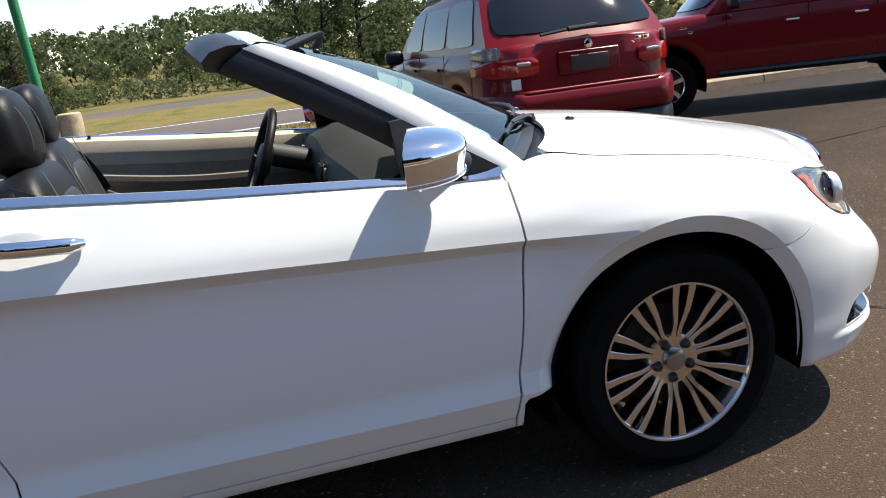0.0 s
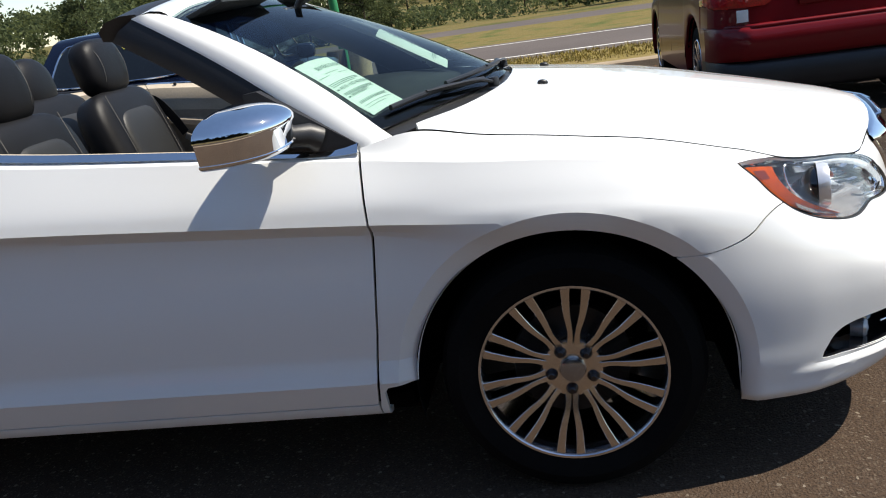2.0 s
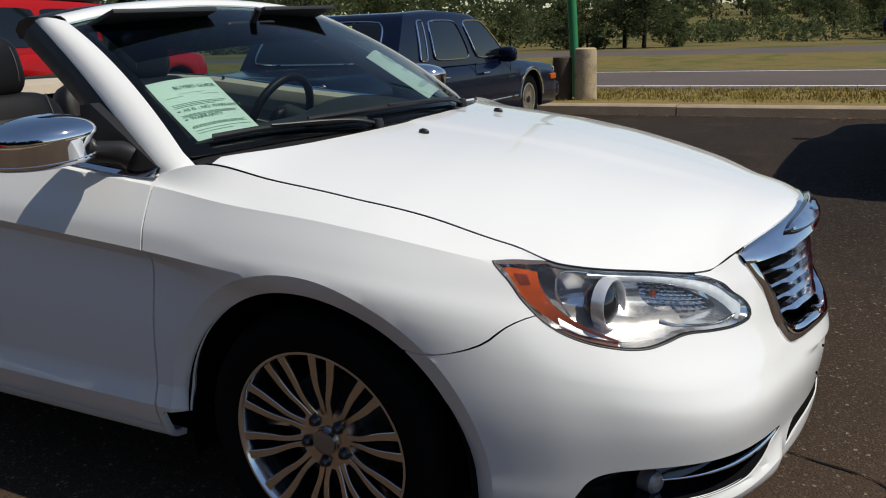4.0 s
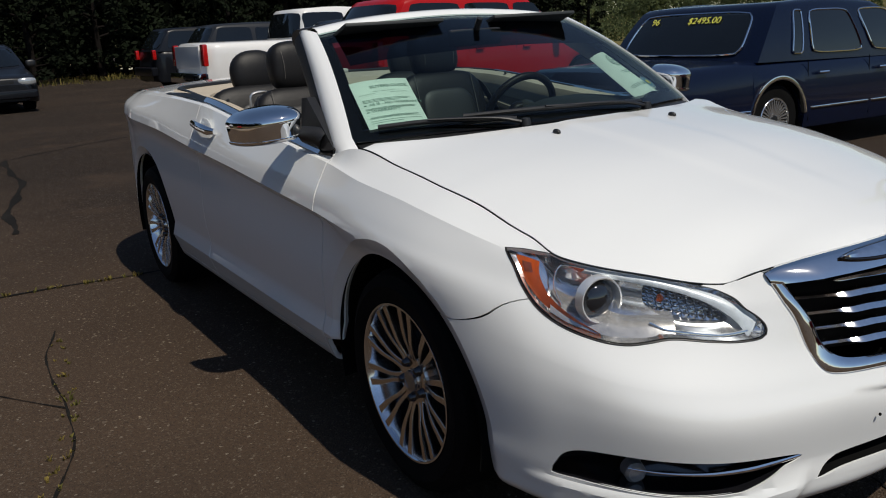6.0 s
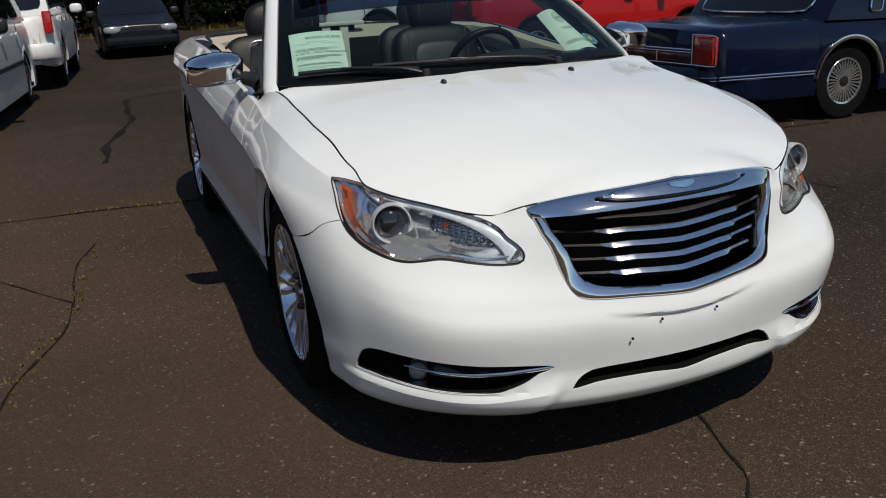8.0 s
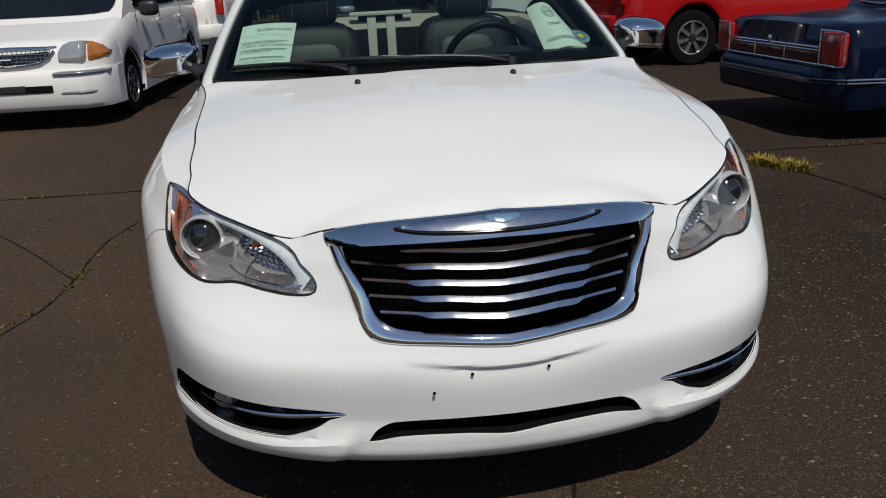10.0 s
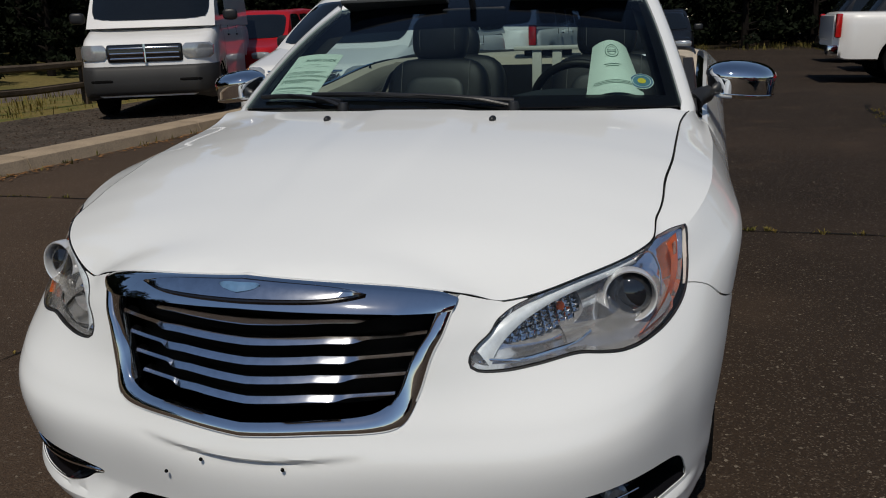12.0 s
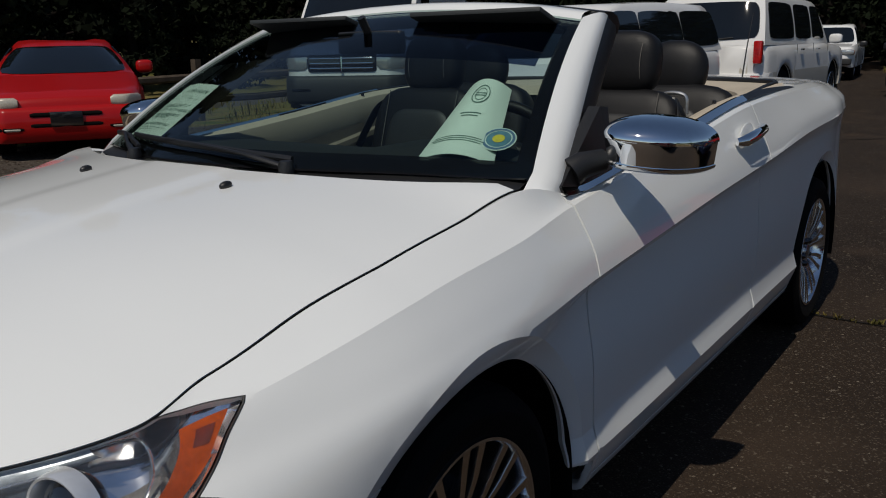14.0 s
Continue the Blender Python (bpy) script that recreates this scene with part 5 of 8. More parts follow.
# ---- papers behind the windscreen ----
def paper(name, label, corners, bend, lines, words=()):
    """A sheet curled a little, with its print on it. corners: low left, low right, top right, top left as the reader sees it."""
    a, b, c, d = (np.array(q, float) for q in corners)
    up = np.cross(b - a, d - a)
    up /= np.linalg.norm(up)

    def at(s, t, lift=0.0):
        return a * (1 - s) * (1 - t) + b * s * (1 - t) + c * s * t + d * (1 - s) * t + up * (bend * 4 * s * (1 - s) + lift)

    n = 11
    top = [at(i / (n - 1), j / (n - 1)) for j in range(n) for i in range(n)]
    ob = piece(name, top + [p - up * .001 for p in top], grid_faces(n, n) + [tuple(121 + k for k in f[::-1]) for f in grid_faces(n, n)], PAPER, None, label)
    tagged(ob, category="paper")
    verts, faces = [], []
    for s0, s1, t0, h in lines:
        base = len(verts)
        for k in range(7):
            s = s0 + (s1 - s0) * k / 6
            verts += [at(s, t0, .0012), at(s, t0 + h, .0012)]
        faces += [(base + 2 * k, base + 2 * k + 2, base + 2 * k + 3, base + 2 * k + 1) for k in range(6)]
    if verts:
        piece("print", verts, faces, INK, ob, "small dark green print", smooth=False)
    for text, s, t, size in words:
        cu = bpy.data.curves.new("text", "FONT")
        cu.body, cu.size, cu.align_x = text, 1.0, "LEFT"
        tmp = new("text", cu)
        dep = bpy.context.evaluated_depsgraph_get()
        me = bpy.data.meshes.new_from_object(tmp.evaluated_get(dep))
        bpy.data.objects.remove(tmp)
        w, hgt = np.linalg.norm(b - a), np.linalg.norm(d - a)
        for vert in me.vertices:
            vert.co = Vector(at(s + vert.co.x * size / w, t + vert.co.y * size / hgt, .0014))
        me.materials.clear()
        me.materials.append(INK)
        o2 = new("lettering", me)
        o2.parent = ob
        tagged(o2, "printed words")
    return ob


rows_small = [(.08, .9, .58, .006), (.08, .85, .555, .006), (.08, .7, .53, .006), (.08, .92, .40, .005), (.08, .88, .385, .005), (.08, .9, .37, .005), (.10, .9, .22, .005), (.08, .86, .205, .005), (.08, .9, .19, .005),
              (.08, .55, .14, .005), (.5, .92, .14, .005), (.08, .6, .10, .005), (.3, .7, .74, .004), (.08, .35, .70, .004), (.6, .9, .70, .004), (.08, .12, .325, .02), (.08, .12, .465, .02)]
paper("buyers_guide_sheet", "pale green printed sheet leaning behind the windscreen", ((-.437, -.677, 1.014), (-.392, -.476, 1.018), (-.597, -.439, 1.158), (-.642, -.640, 1.152)), .008, rows_small,
      (("BUYERS GUIDE", .30, .82, .020), ("AS IS - NO WARRANTY", .16, .455, .018), ("WARRANTY", .16, .315, .018)))
ad = paper("dealer_sheet", "pale green dealer sheet curled behind the windscreen", ((-.385, .462, 1.006), (-.434, .643, 1.004), (-.655, .560, 1.155), (-.640, .450, 1.160)), .03,
           [(.12, .8, .22, .008), (.10, .84, .195, .008), (.14, .80, .17, .008), (.3, .66, .52, .012), (.34, .62, .485, .01)])
a, b, c, d = (np.array(q) for q in ((-.385, .462, 1.006), (-.434, .643, 1.004), (-.655, .560, 1.155), (-.640, .450, 1.160)))
up = np.cross(b - a, d - a)
up /= np.linalg.norm(up)
pt = lambda s, t, l: a * (1 - s) * (1 - t) + b * s * (1 - t) + c * s * t + d * (1 - s) * t + up * (.12 * s * (1 - s) + l)
verts, fs = [], []
for r in (1.0, .9, .66, .60):
    verts += [pt(.5 + .17 * r * math.cos(w), .78 + .125 * r * math.sin(w), .0014) for w in np.linspace(0, 2 * math.pi, 40, endpoint=False)]
fs = grid_faces(2, 40, True) + [tuple(80 + k for k in f) for f in grid_faces(2, 40, True)]
verts2 = [pt(.5 + sx * .10, .78 + t, .0014) for t in (-.022, -.008, .008, .022) for sx in (-1, 1)]
base = len(verts)
verts += verts2
fs += [(base, base + 1, base + 3, base + 2), (base + 4, base + 5, base + 7, base + 6)]
piece("round_mark", verts, fs, INK, ad, "plain round green mark", smooth=False)
# round sticker on the glass
i = 20 - int(round(.612 / .752 * 20))
c0 = np.array([-.489, .624, 1.056])
ex, ey = screen(i + 1, .19) - screen(i, .19), screen(i, .28) - screen(i, .19)
ex, ey = ex / np.linalg.norm(ex), ey / np.linalg.norm(ey)
ez = np.cross(ey, ex)
ez *= np.sign(ez[0])
sticker = thing("round_sticker", "round blue and white sticker inside the windscreen", "sticker")
for nm, r0, r1, l, mt in (("sticker_edge", .0, .040, 0, PAPER), ("sticker_ring", .031, .037, .0012, BLUE_ENAMEL), ("sticker_disc", 0, .028, .0012, material("sticker_blue", (.10, .25, .34), .5)), ("sticker_patch", 0, .014, .0024, material("sticker_yellow", (.75, .62, .06), .5))):
    k = np.linspace(0, 2 * math.pi, 36, endpoint=False)
    outer = [c0 + ez * l + r1 * (math.cos(w) * ex + math.sin(w) * ey) for w in k]
    inn = [c0 + ez * l + max(r0, .0005) * (math.cos(w) * ex + math.sin(w) * ey) for w in k]
    piece(nm, outer + inn, grid_faces(2, 36, True), mt, sticker, smooth=False)


# ---- ground, roads, verges ----
ASPHALT = material("asphalt", (0.046, 0.0300, 0.0195), 0.9, vary=0.16, scale=0.7, fine=55, bump=0.010, bump_scale=140, spec=0.2)


def speckle(m, scale, color, lo, hi, strength=1.0):
    """Pale stone chips over a surface's colour."""
    t = m.node_tree
    n, link = t.nodes, t.links.new
    p = n["Principled BSDF"]
    old = p.inputs["Base Color"].links[0].from_socket
    vor = n.new("ShaderNodeTexVoronoi")
    vor.inputs["Scale"].default_value = scale
    at = n.new("ShaderNodeTexCoord").outputs["Object"]
    link(at, vor.inputs["Vector"])
    sep = n.new("ShaderNodeSeparateColor")
    link(vor.outputs["Color"], sep.inputs[0])
    mr = n.new("ShaderNodeMapRange")
    mr.inputs["From Min"].default_value, mr.inputs["From Max"].default_value, mr.inputs["To Max"].default_value = lo, hi, strength
    link(sep.outputs[0], mr.inputs["Value"])
    mx = n.new("ShaderNodeMix")
    mx.data_type = "RGBA"
    link(mr.outputs[0], mx.inputs["Factor"])
    link(old, mx.inputs["A"])
    mx.inputs["B"].default_value = (*color, 1)
    link(mx.outputs["Result"], p.inputs["Base Color"])


def blotch(m, scale, color, lo, hi, strength, stretch=(1, 1, 1)):
    """Soft stains of another colour."""
    t = m.node_tree
    n, link = t.nodes, t.links.new
    p = n["Principled BSDF"]
    old = p.inputs["Base Color"].links[0].from_socket
    at = n.new("ShaderNodeTexCoord").outputs["Object"]
    mp = n.new("ShaderNodeMapping")
    mp.inputs["Scale"].default_value = stretch
    link(at, mp.inputs["Vector"])
    nz = n.new("ShaderNodeTexNoise")
    nz.inputs["Scale"].default_value, nz.inputs["Detail"].default_value = scale, 6
    link(mp.outputs[0], nz.inputs["Vector"])
    mr = n.new("ShaderNodeMapRange")
    mr.inputs["From Min"].default_value, mr.inputs["From Max"].default_value, mr.inputs["To Max"].default_value = lo, hi, strength
    link(nz.outputs["Fac"], mr.inputs["Value"])
    mx = n.new("ShaderNodeMix")
    mx.data_type = "RGBA"
    link(mr.outputs[0], mx.inputs["Factor"])
    link(old, mx.inputs["A"])
    mx.inputs["B"].default_value = (*color, 1)
    link(mx.outputs["Result"], p.inputs["Base Color"])


def tone_across(m, y0, y1, lo, hi):
    """The surface's colour scaled from lo to hi across a ragged slanting line."""
    n, link = m.node_tree.nodes, m.node_tree.links.new
    p = n["Principled BSDF"]
    old = p.inputs["Base Color"].links[0].from_socket
    at = n.new("ShaderNodeTexCoord").outputs["Object"]
    sep, nz, add, mr = n.new("ShaderNodeSeparateXYZ"), n.new("ShaderNodeTexNoise"), n.new("ShaderNodeMath"), n.new("ShaderNodeMapRange")
    nz.inputs["Scale"].default_value, nz.inputs["Detail"].default_value = .8, 5
    link(at, sep.inputs[0])
    link(at, nz.inputs["Vector"])
    slant = n.new("ShaderNodeMath")
    slant.operation = "MULTIPLY_ADD"
    slant.inputs[1].default_value = -.5
    link(sep.outputs["X"], slant.inputs[0])
    link(sep.outputs["Y"], slant.inputs[2])
    link(slant.outputs[0], add.inputs[0])
    link(nz.outputs["Fac"], add.inputs[1])
    for k, v in (("From Min", y0 + .5), ("From Max", y1 + .5), ("To Min", lo), ("To Max", hi)):
        mr.inputs[k].default_value = v
    link(add.outputs[0], mr.inputs["Value"])
    mx = n.new("ShaderNodeVectorMath")
    mx.operation = "SCALE"
    link(old, mx.inputs[0])
    link(mr.outputs[0], mx.inputs["Scale"])
    link(mx.outputs[0], p.inputs["Base Color"])


# the asphalt's colour darkens across the slant from 1.48 to .42 times
tone_across(ASPHALT, -.9, 2.6, 1.48, .42)
speckle(ASPHALT, 260, (0.014, 0.010, 0.008), 0.74, 1.0, 0.7)
speckle(ASPHALT, 190, (0.14, 0.11, 0.082), 0.85, 1.0, 0.8)
speckle(ASPHALT, 110, (0.26, 0.22, 0.17), 0.98, 1.0, 0.85)
blotch(ASPHALT, 1.6, (0.065, 0.043, 0.028), 0.56, 0.75, 0.6)
blotch(ASPHALT, 0.35, (0.054, 0.037, 0.026), 0.5, 0.7, 0.5, (1, .4, 1))
blotch(ASPHALT, 9.0, (0.12, 0.055, 0.025), 0.74, 0.80, 0.5)
DRY_GRASS = material("dry_grass", (0.17, 0.135, 0.05), 0.95, vary=0.3, scale=1.3, fine=40, bump=0.03, bump_scale=30, second=(0.085, 0.105, 0.03), amount=.45, spec=.1)
FIELD = material("meadow", (0.15, 0.12, 0.045), 0.95, vary=0.25, scale=0.25, fine=9, bump=0.05, bump_scale=12, second=(0.06, 0.075, 0.022), amount=.5, spec=.1)
ROAD = material("road_surface", (0.105, 0.088, 0.080), 0.9, vary=0.1, scale=0.4, fine=60, bump=0.003, bump_scale=120, spec=.2)
LINE = material("road_paint", (0.62, 0.60, 0.55), 0.8, vary=0.12, scale=3)
CONCRETE = material("concrete", (0.32, 0.25, 0.175), 0.9, vary=0.18, scale=2.5, fine=70, bump=0.004, bump_scale=90, spec=.2)
DIRT = material("sandy_dirt", (0.24, 0.17, 0.10), 0.95, vary=0.22, scale=1.2, fine=50, bump=0.015, bump_scale=60, second=(0.13, 0.11, 0.05), amount=.4, spec=.1)
GRAVEL = material("brown_gravel", (0.065, 0.052, 0.042), 0.95, vary=0.3, scale=2, fine=45, bump=0.02, bump_scale=55, spec=.1)
speckle(GRAVEL, 40, (0.17, 0.15, 0.12), .84, .99, .8)
CRACK = material("crack_filler", (0.012, 0.011, 0.010), 0.95, vary=0.3, spec=.1)
VERGE = material("verge_grass_mat", (0.21, 0.16, 0.055), 0.95, vary=0.3, scale=1.5, fine=40, bump=0.02, bump_scale=45, second=(0.26, 0.19, 0.10), amount=.45, spec=.1)
STRAW = material("straw_blades", (0.25, 0.195, 0.055), 0.9, vary=0.3, scale=3, second=(0.15, 0.135, 0.035), amount=.4, spec=.1)
WEED = material("weed_green", (0.095, 0.090, 0.024), 0.8, vary=0.3, scale=9, second=(0.20, 0.145, 0.040), amount=.7, spec=.15)
BARK = material("bark", (0.035, 0.028, 0.022), 0.95, vary=0.3, scale=4, fine=30, bump=0.02, bump_scale=25, spec=.1)
# darker copy of BARK that carries the wood's shade in its colour
BARK_SHADED = material("shaded_bark", (0.010, 0.008, 0.007), 0.95, vary=0.3, scale=4, fine=30, bump=0.02, bump_scale=25, spec=.1)
def thin_leaf(m, share=.45):
    """Leaves let a part of the light through."""
    n, link = m.node_tree.nodes, m.node_tree.links.new
    p = n["Principled BSDF"]
    glow, mixer = n.new("ShaderNodeBsdfTranslucent"), n.new("ShaderNodeMixShader")
    link(p.inputs["Base Color"].links[0].from_socket, glow.inputs["Color"])
    mixer.inputs[0].default_value = share
    link(p.outputs[0], mixer.inputs[1])
    link(glow.outputs[0], mixer.inputs[2])
    link(mixer.outputs[0], n["Material Output"].inputs["Surface"])


LEAF_FAR = material("leaf_sunlit", (0.082, 0.102, 0.046), 0.85, vary=0.4, scale=.22, fine=2, second=(0.105, 0.120, 0.040), amount=.5, spec=.15)
thin_leaf(LEAF_FAR)
# near-black leaves: the shade inside the wood is put into the colour
LEAF_SHADED = material("leaf_shaded", (0.0065, 0.010, 0.0045), 0.9, vary=0.5, scale=.3, fine=3, spec=.1)
POST_WOOD = material("weathered_post", (0.42, 0.34, 0.22), 0.85, vary=0.22, scale=5, fine=60, bump=0.006, bump_scale=60, second=(0.14, 0.12, 0.10), amount=.35, spec=.15)
RAIL_WOOD = material("grey_rail", (0.075, 0.058, 0.043), 0.9, vary=0.25, scale=5, fine=60, bump=0.006, bump_scale=50, spec=.15)
GREEN_STEEL = material("green_pole_paint", (0.02, 0.20, 0.07), 0.4, vary=0.1, scale=6)
SIGN_GREEN = material("road_sign_green", (0.02, 0.22, 0.13), 0.5, vary=0.05)
SIGN_WHITE = material("sign_white", (0.7, 0.72, 0.7), 0.5, vary=0.05)


def fall(y):
    """The lot falls a little towards the highway."""
    return -0.02 * max(0.0, min(6.2, y - 3.0))


def strip(name, x0, x1, ys, zs, mat, label, category="ground", nx=2):
    """A band of ground along x through the heights zs at ys."""
    xs = np.linspace(x0, x1, nx)
    verts = [(x, y, z) for x in xs for y, z in zip(ys, zs)]
    ob = piece(name, verts, grid_faces(nx, len(ys)), mat, None, label, smooth=False)
    return tagged(ob, category=category, kind="structure")


lot_y = [-5.55] + list(np.linspace(-5, 3, 5)) + [9.2]
strip("ground", -60, 60, lot_y, [fall(y) for y in lot_y], ASPHALT, "patched brown-black asphalt of the car lot", nx=3)
KERB_Z = fall(9.2)
# kerb along the highway side and one along the back, each a row of cast lengths
for nm, y0, w, zb, rise, mirror in (("kerb_highway", 9.2, .30, KERB_Z, .13, 1), ("kerb_back", -5.55, -.52, 0.0, .13, -1)):
    prof = [(y0, zb - .05), (y0 + w * .10, zb + rise * .85), (y0 + w * .22, zb + rise), (y0 + w * .85, zb + rise), (y0 + w, zb + rise * .9), (y0 + w, zb - .05)]
    kb = thing(nm, "weathered concrete kerb", "kerb", kind="structure")
    me = None
    for k in range(22):
        x = -38 + 3.05 * k
        if me is None:
            verts = [(a, y, z) for a in (0, 3.035) for y, z in prof]
            me = mesh_of("kerb_length", verts, grid_faces(2, 6, False, mirror < 0) + [tuple(range(6)) if mirror > 0 else tuple(range(6))[::-1], tuple(range(6, 12))[::-1] if mirror > 0 else tuple(range(6, 12))], CONCRETE, True, 30)
        ob = new("kerb_length", me)
        ob.parent = kb
        ob.location = (x, random.uniform(-.004, .004), random.uniform(-.004, .004))
strip("verge", -80, 90, [9.5, 10.2, 11.4, 13.0], [KERB_Z + .12, KERB_Z + .10, KERB_Z + .03, KERB_Z - .02], VERGE, "sandy verge grown over with dry yellow grass")
strip("road", -300, 300, [13.0, 17.9], [KERB_Z - .02, KERB_Z - .02], ROAD, "grey highway carriageway", "road")
strip("road_line", -300, 300, [13.75, 13.90], [KERB_Z - .015, KERB_Z - .015], LINE, "white edge line", "road line")
strip("road_line", -300, 300, [17.35, 17.47], [KERB_Z - .015, KERB_Z - .015], LINE, "white edge line", "road line")
strip("median", -300, 300, [17.9, 21, 24.0], [KERB_Z - .02, KERB_Z - .12, KERB_Z], DRY_GRASS, "dry grass median")
strip("road_far", -300, 300, [24.0, 27.2], [KERB_Z, KERB_Z], ROAD, "far highway carriageway", "road")
strip("meadow", -600, 600, [27.2, 40, 70, 700], [KERB_Z, KERB_Z - .3, KERB_Z - .3, KERB_Z + 2], FIELD, "green and yellow meadow")
strip("gravel_strip", -70, 60, [-6.07, -7, -9.4], [.115, .09, .06], GRAVEL, "brown gravel strip behind the kerb")
strip("back_verge", -200, 200, [-9.4, -11, -13.2], [.06, .05, 0.0], DRY_GRASS, "rough grass strip")
strip("back_road", -200, 200, [-13.2, -16.4], [0, 0], ROAD, "back road", "road")
strip("back_meadow", -400, 400, [-16.4, -22, -400], [0, .3, 8], FIELD, "grass under the wood")
for nm, x0, x1 in (("west_ground", -400, -60), ("east_ground", 60, 400)):
    strip(nm, x0, x1, [-5.55, 1, 9.2], [0, 0, KERB_Z], DIRT, "rough ground beyond the lot")


# ---- cracks and weeds ----
def crack(points, width, seed):
    """A ragged dark crack lying on the asphalt, tapering and wandering."""
    rnd = random.Random(seed)
    pts = spline(points, max(20, int(len(points) * 22)))
    verts = []
    for k, (x, y) in enumerate(pts):
        d = pts[min(k + 1, len(pts) - 1)] - pts[max(k - 1, 0)]
        nrm = np.array([-d[1], d[0]]) / max(1e-6, np.linalg.norm(d))
        w = width * rnd.uniform(.6, 1.1) * (.75 + .35 * math.sin(k * .37 + seed))
        o = nrm * (.8 * math.sin(k * .11 + seed * 2) + .35 * math.sin(k * .29 + seed) + rnd.uniform(-.10, .10)) * width
        z = fall(y) + .004
        verts += [(x + o[0] - nrm[0] * w, y + o[1] - nrm[1] * w, z), (x + o[0], y + o[1], z + .001), (x + o[0] + nrm[0] * w, y + o[1] + nrm[1] * w, z)]
    ob = piece("crack", verts, grid_faces(len(pts), 3), CRACK, None, "dark ragged crack in the asphalt")
    return tagged(ob, category="crack", kind="structure")


SEAM_X = [(-3.22, -5.5), (-3.22, -3.9), (-3.18, -2.5), (-3.14, -1.5), (-3.05, -.9), (-2.98, .2), (-2.92, .9), (-2.90, 1.3), (-2.86, 3.2), (-2.82, 4.5)]
crack(SEAM_X, .016, 1)
crack([(-10.6, 3.03), (-8.5, 2.85), (-7.1, 2.76), (-4.8, 2.6), (-3.0, 2.35), (-2.7, 2.3)], .055, 2)
crack([(-4.9, -1.43), (-6.2, -1.30), (-7.5, -1.13), (-9.8, -1.02)], .045, 3)
crack([(-9.8, -1.02), (-10.6, 0.0), (-11.2, 1.2)], .03, 4)
crack([(.79, .22), (1.0, .15), (1.19, .07), (1.6, -.35)], .006, 5)
crack([(-2.3, -1.52), (-1.9, -1.62), (-1.3, -1.62), (-.9, -1.67), (-.5, -1.80), (.1, -1.9)], .006, 6)
crack([(-3.2, -3.0), (-2.6, -2.55), (-2.0, -2.1), (-1.3, -1.62)], .005, 7)
crack([(-3.0, 2.3), (-2.2, 2.6), (-1.0, 2.7)], .012, 8)
crack([(1.4, 3.2), (2.4, 3.35), (3.6, 3.3), (5.2, 3.6)], .014, 9)


def blades(name, spots, label, mat, hi=.09, per=14, spread=.05, kind="stuff", category="weeds", seed=3):
    """Thin bent leaves standing in tufts at the spots (x, y, z, size)."""
    rnd = random.Random(seed)
    verts, faces = [], []
    for x, y, z, s in spots:
        for _ in range(per):
            a, r = rnd.uniform(0, 6.28), rnd.uniform(0, spread * s)
            bx, by = x + r * math.cos(a), y + r * math.sin(a)
            h, lean, w = hi * s * rnd.uniform(.4, 1.1), rnd.uniform(.1, .9), .003 + .004 * s * rnd.random()
            dx, dy = math.cos(a + rnd.uniform(-1, 1)), math.sin(a + rnd.uniform(-1, 1))
            b = len(verts)
            verts += [(bx - dy * w, by + dx * w, z), (bx + dy * w, by - dx * w, z),
                      (bx + dx * lean * h * .4 + dy * w * .8, by + dy * lean * h * .4 - dx * w * .8, z + h * .6), (bx + dx * lean * h * .4 - dy * w * .8, by + dy * lean * h * .4 + dx * w * .8, z + h * .6),
                      (bx + dx * lean * h, by + dy * lean * h, z + h * (1 - .25 * lean))]
            faces += [(b, b + 1, b + 2, b + 3), (b + 3, b + 2, b + 4)]
    ob = piece(name, verts, faces, mat, None, label, smooth=False)
    return tagged(ob, category=category, kind=kind)


rnd = random.Random(11)
spots = []
for k in range(150):
    t = rnd.random()
    i = rnd.uniform(0, len(SEAM_X) - 1.001)
    a, b = SEAM_X[int(i)], SEAM_X[int(i) + 1]
    f = i - int(i)
    spots.append((a[0] * (1 - f) + b[0] * f + rnd.uniform(-.02, .02), a[1] * (1 - f) + b[1] * f, fall(a[1]), rnd.uniform(.12, .42)))
for k in range(46):
    x = rnd.uniform(-2.3, .1)
    y = float(np.interp(x, (-2.3, -1.3, -.5, .1), (-1.52, -1.62, -1.8, -1.9)))
    spots.append((x + rnd.uniform(-.03, .03), y + rnd.uniform(-.04, .04), 0, rnd.uniform(.15, .5) if rnd.random() < .3 else .15))
for k in range(60):
    x = rnd.uniform(-10.5, -2.7)
    y = float(np.interp(x, (-10.6, -7.1, -4.8, -2.7), (3.03, 2.76, 2.6, 2.3)))
    spots.append((x, y + rnd.uniform(-.08, .08), fall(y), rnd.uniform(.2, .55)))
blades("crack_weeds", spots, "small green and yellow weeds growing in the cracks", WEED, per=8)
# low yellowing grass where two cracks meet
spots = []
for k in range(70):
    t, off = rnd.random(), rnd.gauss(0, .045)
    if k < 22:
        x, y = rnd.gauss(-2.60, .07), rnd.gauss(2.12, .05)
    else:
        x, y = -2.50 + .34 * t + off * .8, 2.44 + .16 * t + off + .04
    spots.append((x, y, fall(y), rnd.uniform(.5, 1.15)))
blades("crack_grass", spots, "low yellowing grass in a crack of the asphalt", material("yellow_grass", (0.30, 0.22, 0.045), 0.85, vary=0.3, scale=6, second=(0.15, 0.14, 0.025), amount=.45, spec=.1), hi=.075, per=22, spread=.06, category="grass", seed=9)
spots = []
for k in range(5200):
    x, y = rnd.uniform(-13, 9), rnd.uniform(9.9, 13.0)
    spots.append((x, y, KERB_Z + .10 - .03 * (y - 9.5), rnd.uniform(.5, 1.5)))
